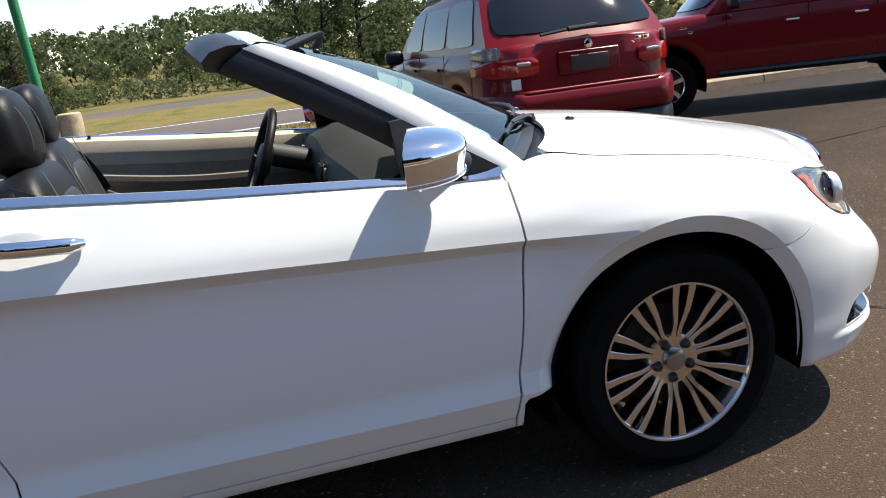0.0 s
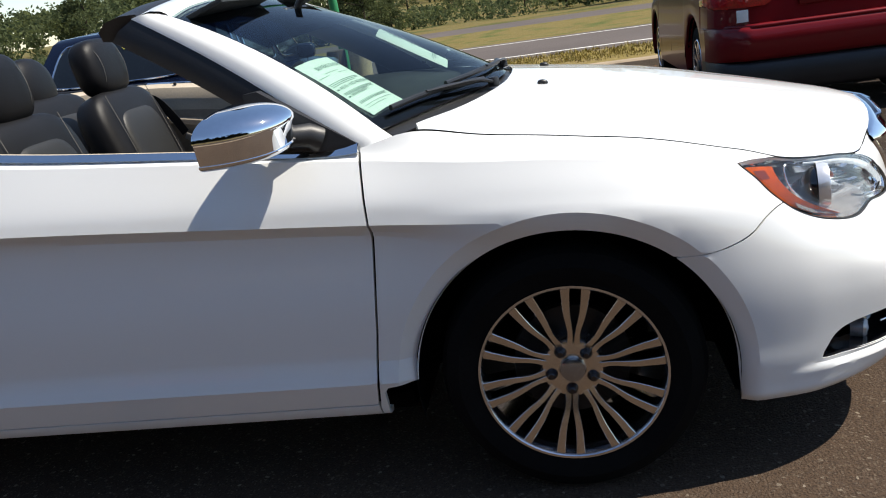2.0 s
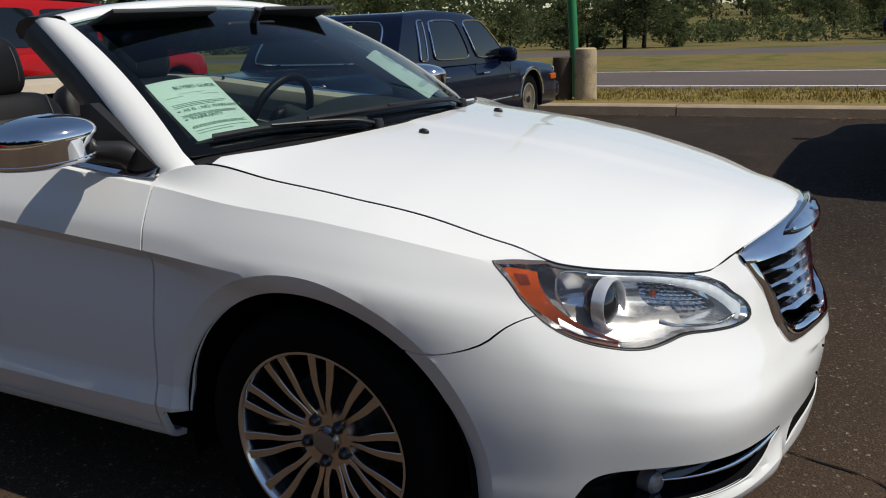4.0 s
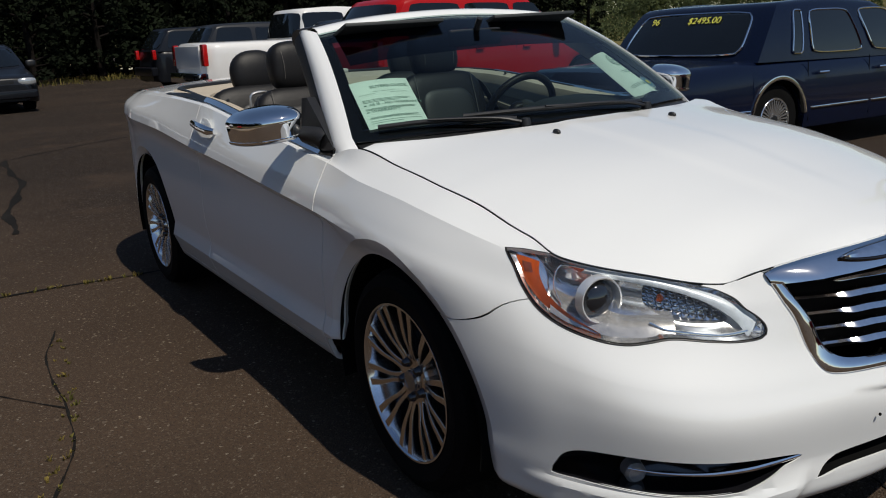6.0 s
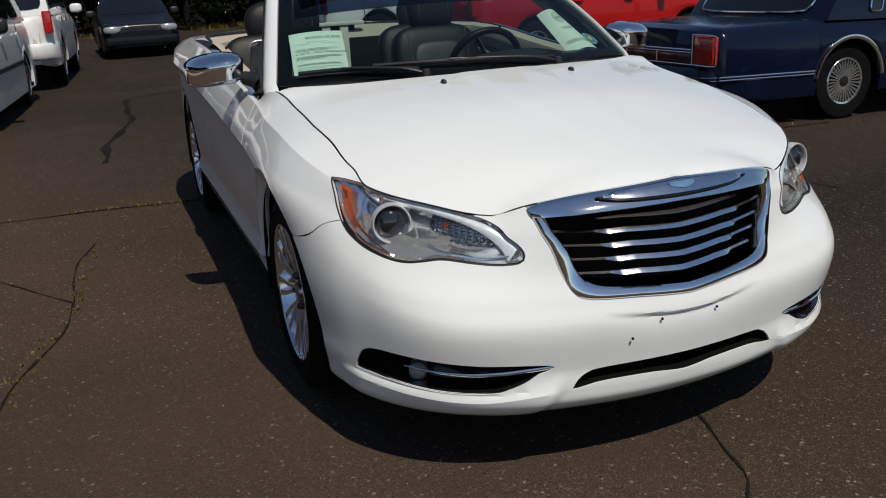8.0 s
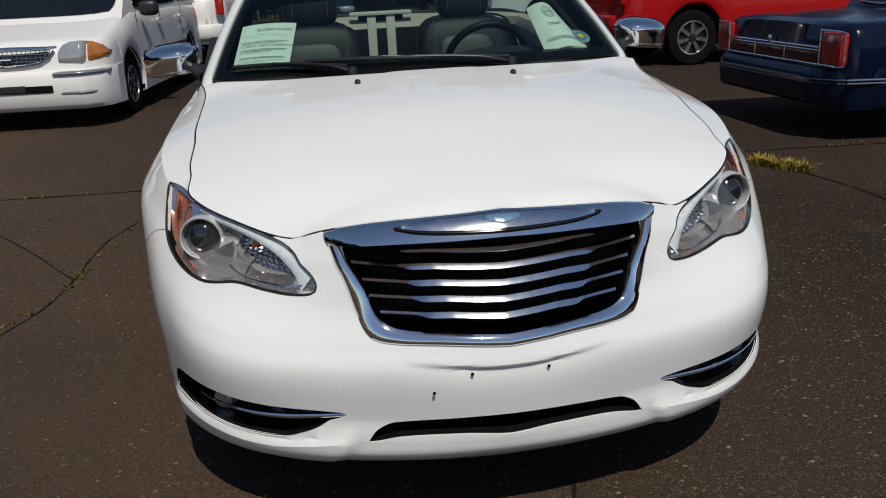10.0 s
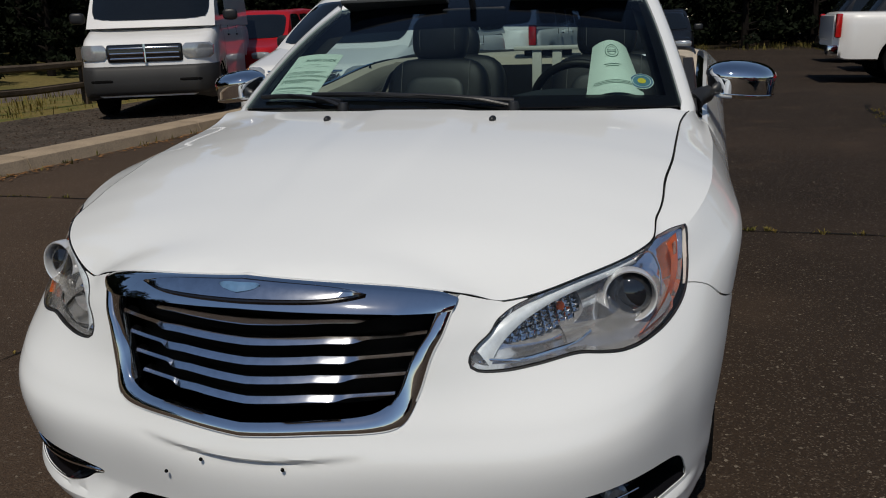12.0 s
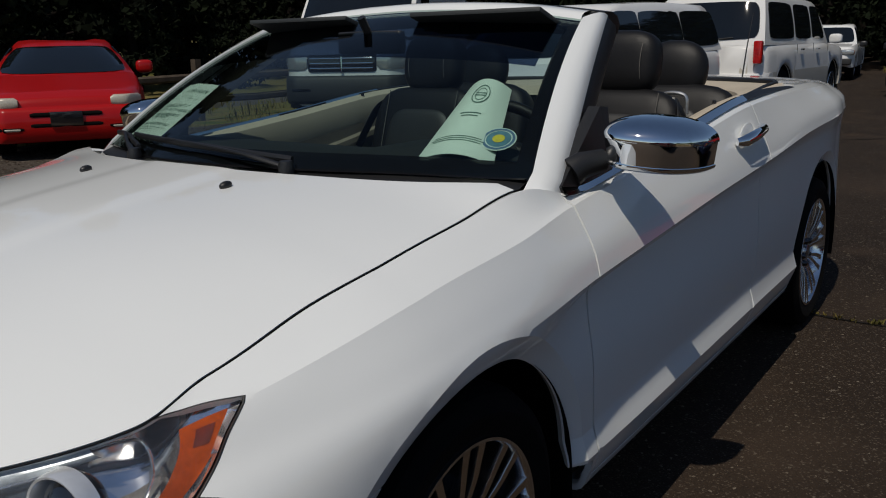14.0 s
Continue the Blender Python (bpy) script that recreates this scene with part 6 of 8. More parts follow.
blades("verge_grass", spots, "dry straw-coloured grass tufts on the verge", STRAW, hi=.06, per=8, spread=.13, category="grass", seed=5)
spots = [(rnd.uniform(-24, 4), rnd.gauss(-5.50, .05), 0, rnd.uniform(.2, .9)) for _ in range(160)]
spots += [(rnd.uniform(-28, 6), rnd.uniform(-9.4, -13), .05, rnd.uniform(1, 3)) for _ in range(500)]
spots += [(rnd.uniform(-36, -31), rnd.uniform(-3, 14), 0, rnd.uniform(1.0, 3.2)) for _ in range(260)]
blades("edge_weeds", spots, "uneven weeds along the kerb and the wood's edge", WEED, hi=.10, per=9, spread=.12, seed=6)
# dry leaf litter swept against the kerbs
verts, faces = [], []
for k in range(3600):
    back = rnd.random() < .75
    x = rnd.uniform(-18, 4) if back else rnd.uniform(-8, 10)
    clump = .5 + .5 * math.sin(x * 2.1) * math.sin(x * .7 + 1)
    if rnd.random() > clump + .15:
        continue
    y = -5.50 + abs(rnd.gauss(0, .10)) if back else 9.15 - abs(rnd.gauss(0, .12))
    s, w, z = rnd.uniform(.012, .035), rnd.uniform(0, 6.28), fall(y) + rnd.uniform(.004, .016)
    b = len(verts)
    for q in range(4):
        verts.append((x + s * math.cos(w + q * 1.57) * (1 if q % 2 else .55), y + s * math.sin(w + q * 1.57) * (1 if q % 2 else .55), z + rnd.uniform(0, .012)))
    faces.append((b, b + 1, b + 2, b + 3))
tagged(piece("leaf_litter", verts, faces, material("dry_leaf", (0.20, 0.10, 0.040), 0.9, vary=.4, scale=6, spec=.1), None, "brown dry leaf litter against the kerbs", smooth=False), category="litter", kind="stuff")
# bark and stone chips on the gravel strip
verts, faces = [], []
for k in range(5200):
    x, y = rnd.uniform(-17, 1), rnd.uniform(-9.3, -6.1)
    s, w = rnd.uniform(.008, .026), rnd.uniform(0, 6.28)
    z = float(np.interp(-y, (6.07, 7, 9.4), (.115, .09, .06)))
    b = len(verts)
    for q in range(4):
        verts.append((x + s * math.cos(w + q * 1.57) * rnd.uniform(.5, 1.2), y + s * math.sin(w + q * 1.57) * rnd.uniform(.5, 1.2), z + rnd.uniform(0, .008)))
    verts.append((x, y, z + s * rnd.uniform(.4, .9)))
    faces += [(b + q, b + (q + 1) % 4, b + 4) for q in range(4)]
tagged(piece("bark_chips", verts, faces, material("bark_chip", (0.055, 0.040, 0.030), 0.9, vary=.6, scale=9, fine=30, spec=.1), None, "dark bark and stone chips on the gravel", smooth=False), category="mulch", kind="stuff")
# loose stones and litter chips on the asphalt
verts, faces = [], []
for k in range(900):
    x, y = rnd.uniform(-6, 4.5), rnd.uniform(-3.5, 4.5)
    r = rnd.uniform(.0015, .0035) if rnd.random() < .95 else rnd.uniform(.004, .007)
    b, z = len(verts), fall(y)
    w = rnd.uniform(0, 6.28)
    for q in range(4):
        verts.append((x + r * math.cos(w + q * 1.57) * rnd.uniform(.6, 1.2), y + r * math.sin(w + q * 1.57) * rnd.uniform(.6, 1.2), z + .001))
    verts.append((x, y, z + r * .9))
    faces += [(b + q, b + (q + 1) % 4, b + 4) for q in range(4)]
tagged(piece("loose_grit", verts, faces, CONCRETE, None, "pale loose grit on the asphalt", smooth=False), category="grit", kind="stuff")


# ---- trees ----
def leaf_cloud(clumps, per, size, seed, flat=.7):
    """Many small leaf cards gathered in clumps (x, y, z, radius)."""
    r = np.random.RandomState(seed)
    verts, faces = [], []
    for x, y, z, rad in clumps:
        n = max(3, int(per))
        d = r.normal(size=(n, 3))
        d /= np.linalg.norm(d, axis=1, keepdims=True)
        p = np.array([x, y, z]) + d * rad * r.uniform(.45, 1.0, (n, 1)) ** .5 * np.array([1, 1, flat])
        a = r.normal(size=(n, 3))
        a /= np.linalg.norm(a, axis=1, keepdims=True)
        b = np.cross(a, r.normal(size=(n, 3)))
        b /= np.linalg.norm(b, axis=1, keepdims=True)
        s = size * r.uniform(.5, 1.2, (n, 1))
        for q in range(n):
            k = len(verts)
            verts += [p[q] - a[q] * s[q], p[q] + b[q] * s[q] * .55, p[q] + a[q] * s[q], p[q] - b[q] * s[q] * .55]
            faces.append((k, k + 1, k + 2, k + 3))
    return verts, faces


def tree(name, label, height, spread, leaf, seed, size=.20, per=60, clumps=46, low=.25, conifer=False):
    """A tapered trunk with limbs, and a crown of leaf clumps with gaps."""
    r = random.Random(seed)
    ob = thing(name, label, "tree", group="trees round the lot")
    verts, faces = [], []

    def limb(a, b, r0, r1):
        mid = [(p + q) / 2 + r.uniform(-.06, .06) * height * .3 for p, q in zip(a, b)]
        v, f = tube(spline([a, mid, b], 6).tolist(), list(np.linspace(r0, r1, 6)), 7)
        k = len(verts)
        verts.extend(v)
        faces.extend(tuple(k + i for i in q) for q in f)

    top = (r.uniform(-.2, .2), r.uniform(-.2, .2), height * .86)
    limb((0, 0, -.2), top, height * .022 + .04, .03)
    blobs = []
    for k in range(clumps):
        t = low + (1 - low) * (k + r.random()) / clumps
        a = r.uniform(0, 6.283)
        if conifer:
            rad = spread * (1.02 - t) * r.uniform(.55, 1.0) + .15
        else:
            rad = spread * math.sin(math.pi * min(1, (t - low) / (1 - low) * .86 + .14)) ** .6 * r.uniform(.35, 1.0)
        c = (rad * math.cos(a), rad * math.sin(a), t * height * (.98 if conifer else 1))
        blobs.append((*c, spread * (.20 if conifer else .30) * r.uniform(.6, 1.2)))
        if k % 3 == 0:
            limb((top[0] * t, top[1] * t, max(.1, t * height * .80)), c, height * .008 + .012, .008)
    piece("trunk", verts, faces, BARK_SHADED if leaf is LEAF_SHADED else BARK, ob, "bark-covered trunk and limbs")
    v, f = leaf_cloud(blobs, per, size, seed)
    piece("crown", v, f, leaf, ob, "uneven leafy crown", smooth=False)
    return ob


def scatter(kinds, spots, seed):
    r = random.Random(seed)
    used = set()
    for x, y, z, s in spots:
        k = r.randrange(len(kinds))
        m = pose(x, y, z, 0, 0, r.uniform(0, 360)) @ Matrix.Diagonal((s * r.uniform(.9, 1.15), s * r.uniform(.9, 1.15), s, 1))
        if k not in used:
            used.add(k)
            kinds[k].matrix_basis = m
        else:
            c = copy_thing(kinds[k], m)
            c.matrix_basis = m


sunny = [tree("tree", "green roadside tree beyond the highway", 7.5, 2.9, LEAF_FAR, 21, size=.15, per=110), tree("tree", "tall green tree beyond the highway", 9.5, 3.0, LEAF_FAR, 22, low=.2, size=.15, per=110), tree("tree", "low bushy tree at the meadow's edge", 5.0, 2.8, LEAF_FAR, 23, low=.08, clumps=40, size=.15, per=110)]
r = random.Random(7)
spots = []
for k in range(70):
    x = -85 + 2.6 * k + r.uniform(-1.5, 1.5)
    spots.append((x, r.uniform(70, 95), -.4, r.uniform(.28, .48)))
spots += [(-9.6, 30.5, -.3, .38), (-8.4, 31.5, -.3, .42), (-7.4, 30.6, -.3, .36), (-6.5, 31.5, -.3, .30), (-11.0, 32, -.3, .40), (3.6, 37, -.3, .52), (5.0, 39, -.3, .48), (6.6, 38, -.3, .60), (8.6, 41, -.3, .6), (.6, 40, -.3, .30), (-1.5, 43, -.3, .28), (-22, 36, -.3, .5), (-29, 38, -.3, .55), (-17, 40, -.3, .4)]
scatter(sunny, spots, 1)
# scrub along the meadow's edge
blobs = []
for k in range(900):
    x = r.uniform(-70, 70)
    y = r.uniform(36, 60)
    top = .2 + (y - 36) * .030 + .5 * math.sin(x * .23) + .4 * math.sin(x * .61 + 2)
    blobs.append((x, y, -.3 + r.uniform(.1, max(.3, top)), r.uniform(.4, 1.0)))
v, f = leaf_cloud(blobs, 110, .115, 35, .8)
tagged(piece("scrub", v, f, LEAF_FAR, None, "uneven green scrub beyond the highway", smooth=False), category="scrub", kind="stuff")
# the far wooded ridge
blobs = []
for k in range(2000):
    x = r.uniform(-190, 190)
    y = r.uniform(110, 170)
    blobs.append((x, y, .6 + (y - 110) * .10 + r.uniform(0, 2.4) + .8 * math.sin(x * .06) + .5 * math.sin(x * .17 + 1), r.uniform(1.2, 2.2)))
v, f = leaf_cloud(blobs, 60, .46, 31, .8)
tagged(piece("far_wood", v, f, LEAF_FAR, None, "distant wooded ridge, hazy green", smooth=False), category="wood", kind="stuff")
# the wood behind the lot and along the back road, its shade put into the colours
shade = [tree("tree", "conifer at the wood's edge in shade colours", 11, 2.6, LEAF_SHADED, 41, conifer=True, low=.06, clumps=70, per=46, size=.24), tree("tree", "broad tree at the wood's edge in shade colours", 10, 3.6, LEAF_SHADED, 42, low=.10, clumps=60, per=52, size=.24), tree("tree", "shrub at the wood's edge in shade colours", 4.0, 2.2, LEAF_SHADED, 43, low=.02, clumps=36, per=52, size=.17)]
spots = []
for k in range(26):
    spots.append((-60 + 2.9 * k + r.uniform(-.8, .8), r.uniform(-20.5, -24), .2, r.uniform(.8, 1.15)))
    spots.append((-60 + 2.9 * k + r.uniform(-.8, .8), r.uniform(-18.4, -19.6), .1, r.uniform(.45, .65)))
    spots.append((-60 + 2.9 * k, r.uniform(-27, -34), .4, r.uniform(1.1, 1.5)))
for k in range(24):
    spots.append((r.uniform(-36, -40), -30 + 2.6 * k, 0, r.uniform(.8, 1.2)))
    spots.append((r.uniform(-33.5, -35), -30 + 2.6 * k + 1.2, 0, r.uniform(.4, .7)))
    spots.append((r.uniform(-43, -50), -30 + 2.6 * k, 0, r.uniform(1.1, 1.5)))
scatter(shade, spots, 2)
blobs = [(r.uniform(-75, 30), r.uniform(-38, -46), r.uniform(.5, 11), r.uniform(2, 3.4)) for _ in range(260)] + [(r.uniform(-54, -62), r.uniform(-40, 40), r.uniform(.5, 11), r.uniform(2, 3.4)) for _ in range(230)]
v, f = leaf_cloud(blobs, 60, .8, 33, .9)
tagged(piece("deep_wood", v, f, LEAF_SHADED, None, "dense wood behind the lot in shade colours", smooth=False), category="wood", kind="stuff")

# ---- posts, pole, sign, rail fence ----
def post(x, y, z, h, rad, mat, name, label, category="post"):
    q = []
    for k, t in enumerate((0, .1, .5, .9, .985, 1.0)):
        rr = rad * (1.05, 1.0, .98, 1.0, .94, .80)[k]
        for j in range(14):
            a = 2 * math.pi * j / 14
            q.append((rr * math.cos(a) * (1 + .05 * math.sin(3 * a)), rr * math.sin(a) * (1 + .05 * math.cos(2 * a)), t * h))
    ob = piece(name, q, grid_faces(6, 14, True) + [tuple(range(70, 84))], mat, None, label)
    ob.location = (x, y, z)
    return tagged(ob, category=category)


post(-3.02, 10.25, KERB_Z + .07, .80, .17, POST_WOOD, "bollard_post", "squat weathered yellow-grey wooden post by the kerb")
post(-3.38, 10.22, KERB_Z + .07, .68, .15, RAIL_WOOD, "bollard_post", "squat dark wooden post by the kerb")
post(-3.42, 11.0, KERB_Z + .07, 6.2, .072, GREEN_STEEL, "green_pole", "slim green painted steel pole", "pole").rotation_euler = (radians(1), radians(-2.5), 0)
sign = thing("road_sign", "green highway sign on two posts", "sign", pose(-23.62, 30.0, -.45, 0, 0, 8))
for s in (-0.39, 0.39):
    part("sign_post", box_bm(s, 0, 0.40, .07, .07, 0.80, .005), RAIL_WOOD, sign)
    part("sign_brace", box_bm(s, .35, .32, .04, 1.0, .05, .005, 2, Matrix.Rotation(radians(-38), 4, "X")), RAIL_WOOD, sign)
part("sign_plate", box_bm(0, -.06, 0.80, 1.39, .02, 0.91, .006), SIGN_GREEN, sign)
for z, wide in ((1.04, 0.22), (0.78, 1.00), (0.55, 0.31)):
    part("sign_bar", box_bm(0, -.074, z, wide, .006, 0.08, .002), SIGN_WHITE, sign, "plain white bar")
fence = thing("rail_fence", "split-rail wooden fence along the back verge", "fence")
for k in range(12):
    x = -30 + 2.7 * k
    q = [(x + dx, -10.3 + dy, z) for z in (0, 1.05, 1.1) for dx, dy in ((-.06, -.06), (.06, -.06), (.06, .06), (-.06, .06))]
    piece("fence_post", q, grid_faces(3, 4, True) + [(8, 9, 10, 11)], RAIL_WOOD, fence)
    for z in (.40, .78):
        v, f = tube([(x, -10.3, z + .02), (x + 1.35, -10.32, z - .01 + .02 * r.random()), (x + 2.7, -10.3, z + .02)], .05, 6, 1.3)
        piece("fence_rail", v, f, RAIL_WOOD, fence)
post(-9.5, -11.8, .05, .7, .05, LEAF_SHADED, "marker_post", "short green marker post on the verge")


# ---- the other vehicles on the lot ----
def paint(name, c, rough=.3, gloss=.3):
    return material(name, c, rough, vary=.03, scale=1.0, fine=700, coat=gloss, spec=.2)


WINE, MAROON, NAVY, RED, BLACK_PAINT = paint("wine_red_paint", (.16, .005, .008)), paint("maroon_paint", (.15, .004, .006)), paint("navy_paint", (.0030, .006, .020), .2, .25), paint("bright_red_paint", (.36, .006, .006)), paint("black_paint", (.008, .009, .012))
VAN_WHITE, PEWTER, RED_DEEP = paint("van_white_paint", (.74, .735, .72), .3, .8), paint("pewter_cladding", (.50, .47, .41), .5), paint("deep_red_paint", (.36, .010, .014))
GREY_PLASTIC = material("grey_bumper", (.022, .022, .022), .65, vary=.1, bump=.0004, bump_scale=300)
LAMP_FRONT = material("front_lamp", (.42, .44, .45), .10, .45, vary=.10, scale=7, fine=60, coat=1.0)
CLEAR_RED = material("tail_lamp_red", (.42, .009, .009), .14, vary=.25, scale=14, coat=1.0)
AMBER_DIM = material("amber_and_clear_lens", (.50, .17, .03), .15, .2, vary=.2, scale=9, coat=1.0)
GREY_STRIP = material("grey_rubbing_strip", (.22, .23, .25), .3, .3, vary=.1)
MAROON_GLASS = material("maroon_reflector", (.06, .006, .008), .15, coat=.6)
YELLOW_PEN = material("yellow_marker_pen", (.75, .72, .10), .7)

ROUND_TYRE = {}


def plain_wheel(parent, x, y, rad, rim, width=.22, spokes=8, rim_mat=None, disc=False):
    """A wheel with tyre, rim dish, spokes and cap, its outer face looking along the sign of y."""
    w = new("wheel")
    w.parent = parent
    s = 1 if y > 0 else -1
    w.matrix_basis = pose(x, y, rad) @ (Matrix() if s > 0 else Matrix.Rotation(math.pi, 4, "Z"))
    tagged(w, "wheel with black tyre")
    key = (rad, rim, width, disc, spokes, rim_mat.name if rim_mat else "")
    thin = min(1.0, 9 / spokes)
    if key not in ROUND_TYRE:
        t = mesh_of("tyre", *lathe([(rim, -width), (rim + .02, -width - .01), (rad - .02, -width), (rad, -width + .03), (rad, -.03), (rad - .02, 0), (rim + .03, .008), (rim, 0)], 40), RUBBER)
        mt = rim_mat or ALLOY
        d = mesh_of("rim", *lathe([(rim + .004, .004), (rim - .01, .006), (rim - .02, -.012), (rim - .03, -.05 if not disc else -.012), (rim * .30, -.05 if not disc else .004), (rim * .25, -.008), (rim * .22, .004), (.0, .008)], 40), mt if disc else TRIM, sharp=50)
        a, b = rim * .22, rim - .008
        sp = [(x, d, w * thin) for x, d, w in ((a, -.05, -.016), (a, -.006, -.020), (a, -.006, .020), (a, -.05, .016), (b, -.05, -.020), (b, .002, -.027), (b, .002, .027), (b, -.05, .020))]
        p = mesh_of("spoke", sp, [(0, 1, 5, 4), (1, 2, 6, 5), (2, 3, 7, 6)], mt, sharp=30)
        lip = mesh_of("rim_lip", *lathe([(rim + .006, .003), (rim, .009), (rim - .012, .007), (rim - .02, -.02)], 40), mt, sharp=50)
        cap = mesh_of("cap", *lathe([(.0, .006), (rim * .20, .004), (rim * .24, -.006), (rim * .26, -.04)], 24), mt, sharp=50)
        ROUND_TYRE[key] = (t, d, p, lip, cap)
    t, d, p, lip, cap = ROUND_TYRE[key]
    for nm, me in (("tyre", t), ("rim", d), ("rim_lip", lip), ("centre_cap", cap)):
        ob = new(nm, me)
        ob.parent = w
    if not disc:
        for k in range(spokes):
            ob = new("spoke", p)
            ob.parent = w
            ob.matrix_basis = Matrix.Rotation(2 * math.pi * (k + .3) / spokes, 4, "Y")
    return w


def vehicle(name, label, category, m, length, width, wheelbase, front, body, roof=None, panes=(), mat=VAN_WHITE, rad=.34, rim=.21, clear=.22, spokes=8, rim_mat=None, disc=False,
            belt_in=.06, roof_in=.17, frames=None, rear_pane=(.92, .12), low_mat=None, low_z=0.0, arch=.07, end_round=.42, bow_f=.20, bow_r=.15, tuck=.05, wheel_in=.05):
    """A vehicle with its nose along +x and its origin on the ground midway between the axles.
    body: (x, z) of the lower body's upper line from nose to tail; roof: (x, z) of the greenhouse's corners: cowl, roof front, roof rear, deck; panes: (x0, x1) of side windows."""
    root = thing(name, label, category, m)
    xn, xt = wheelbase / 2 + front, wheelbase / 2 + front - length
    axles = (wheelbase / 2, -wheelbase / 2)
    ra = rad + arch
    hw = width / 2
    xs = set(np.linspace(xt, xn, 46).tolist())
    for a in axles:
        xs |= {a + ra * math.cos(t) for t in np.linspace(0, math.pi, 19)} | {a + ra * 1.002, a - ra * 1.002}
    for e in (xn, xt):
        xs |= {e + (xt - xn) / abs(xt - xn) * d * (1 if e == xn else -1) for d in (.012, .03, .05, .09, .14, .2, .3)}
    xs = sorted(xs)
    bx, bz = [p[0] for p in body][::-1], [p[1] for p in body][::-1]
    rows = 11
    verts = []
    for x in xs:
        top = float(np.interp(x, bx, bz))
        bottom = clear
        for a in axles:
            if abs(x - a) < ra * 1.001:
                bottom = max(bottom, rad + math.sqrt(max(0, ra * ra - (x - a) ** 2)))
        e = min(1.0, min(xn - x, x - xt) / end_round)
        corner = 1 - (1 - max(0, e)) ** 2.6 * .26
        half = hw * corner * (1 - .03 * ((x - (xn + xt) / 2) / (length / 2)) ** 4)
        bottom = bottom + (1 - min(1, e * 2)) * .06
        shoulder = max(bottom + .02, top - .13)
        mid = bottom * .45 + shoulder * .55
        sec = [(half - tuck * 1.2, bottom), (half - .012, bottom + .02), (half, bottom * .6 + mid * .4), (half, mid), (half - .008, mid * .3 + shoulder * .7), (half - .02, shoulder), (half - .045, top - .055), (half - .085, top - .018),
               (half - .17, top), (half * .5, top + .014), (0, top + .02)]
        verts += [(x, y, z) for y, z in sec] + [(x, -y, z) for y, z in sec[::-1][1:]]
    n, mcol = len(xs), 2 * rows - 1
    faces = grid_faces(n, mcol) + [tuple(range(mcol)), tuple((n - 1) * mcol + k for k in range(mcol))[::-1]]
    if low_mat:
        up = [f for f in faces if len(f) > 4 or np.mean([verts[i][2] for i in f]) > low_z]
        down = [f for f in faces if not (len(f) > 4 or np.mean([verts[i][2] for i in f]) > low_z)]
        piece("lower_body", verts, down, low_mat, root, "grey lower cladding", sharp=50)
        faces = up
    shell = piece("body", verts, faces, mat, root, "painted body", sharp=50)
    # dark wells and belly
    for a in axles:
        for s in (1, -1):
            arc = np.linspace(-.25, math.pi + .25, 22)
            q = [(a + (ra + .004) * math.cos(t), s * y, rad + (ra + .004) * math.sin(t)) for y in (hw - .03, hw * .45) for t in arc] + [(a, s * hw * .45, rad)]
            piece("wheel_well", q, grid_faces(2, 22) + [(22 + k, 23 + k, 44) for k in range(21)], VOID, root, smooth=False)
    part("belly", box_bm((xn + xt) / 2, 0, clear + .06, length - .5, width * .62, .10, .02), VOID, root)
    for a in axles:
        for s in (1, -1):
            plain_wheel(root, a, s * (hw - wheel_in), rad, rim, spokes=spokes, rim_mat=rim_mat, disc=disc)
    if roof:
        (cx, cz), (fx, fz), (ex, ez), (dx, dz) = roof
        yb, yr = hw - belt_in, hw - belt_in - roof_in
        nn = 12
        gv = []
        # rings from the belt to the roof: nose edge, side, tail edge, side, with rounded plan
        for t in (0, .2, .4, .6, .8, .92, .97, 1.0):
            f = min(t / .97, 1.0)
            bow = .035 * math.sin(math.pi * f)
            x0, x1 = cx * (1 - f) + fx * f + bow * .6, dx * (1 - f) + ex * f - bow * .6
            z0, z1 = (cz - .03) * (1 - f) + fz * f, (dz - .03) * (1 - f) + ez * f
            y = yb * (1 - f) + yr * f + bow * .5
            if t >= .97:
                d = .03 if t < 1 else .16
                x0, x1, y, z0, z1 = x0 - d, x1 + d, y - d, z0 + .012 + .12 * (d - .03), z1 + .012 + .12 * (d - .03)
            k1 = np.linspace(-1, 1, nn)
            for q in k1:
                gv.append((x0 - bow_f * q ** 4 + .04, q * y, z0))
            for q in np.linspace(0, 1, nn)[1:-1]:
                gv.append(((x0 - bow_f + .04) * (1 - q) + (x1 + bow_r - .03) * q, y, z0 * (1 - q) + z1 * q + .03 * math.sin(math.pi * q) * f))
            for q in k1[::-1]:
                gv.append((x1 + bow_r * q ** 4 - .03, q * y, z1))
            for q in np.linspace(1, 0, nn)[1:-1]:
                gv.append(((x0 - bow_f + .04) * (1 - q) + (x1 + bow_r - .03) * q, -y, z0 * (1 - q) + z1 * q + .03 * math.sin(math.pi * q) * f))
        mm = 4 * nn - 4
        piece("roof", gv, grid_faces(8, mm, True) + [tuple(7 * mm + k for k in range(mm))], mat, root, "painted roof and pillars", sharp=40)

        def wall(side, q, f):
            """A place on the greenhouse: side 'f', 'r', 1 or -1; q along it, f from belt to roof."""
            bow = .035 * math.sin(math.pi * f)
            x0, x1 = cx * (1 - f) + fx * f + bow * .6, dx * (1 - f) + ex * f - bow * .6
            z0, z1 = (cz - .03) * (1 - f) + fz * f, (dz - .03) * (1 - f) + ez * f
            y = yb * (1 - f) + yr * f + bow * .5
            if side == "f":
                return np.array([x0 - bow_f * q ** 4 + .04 + .010, q * y, z0 + .004])
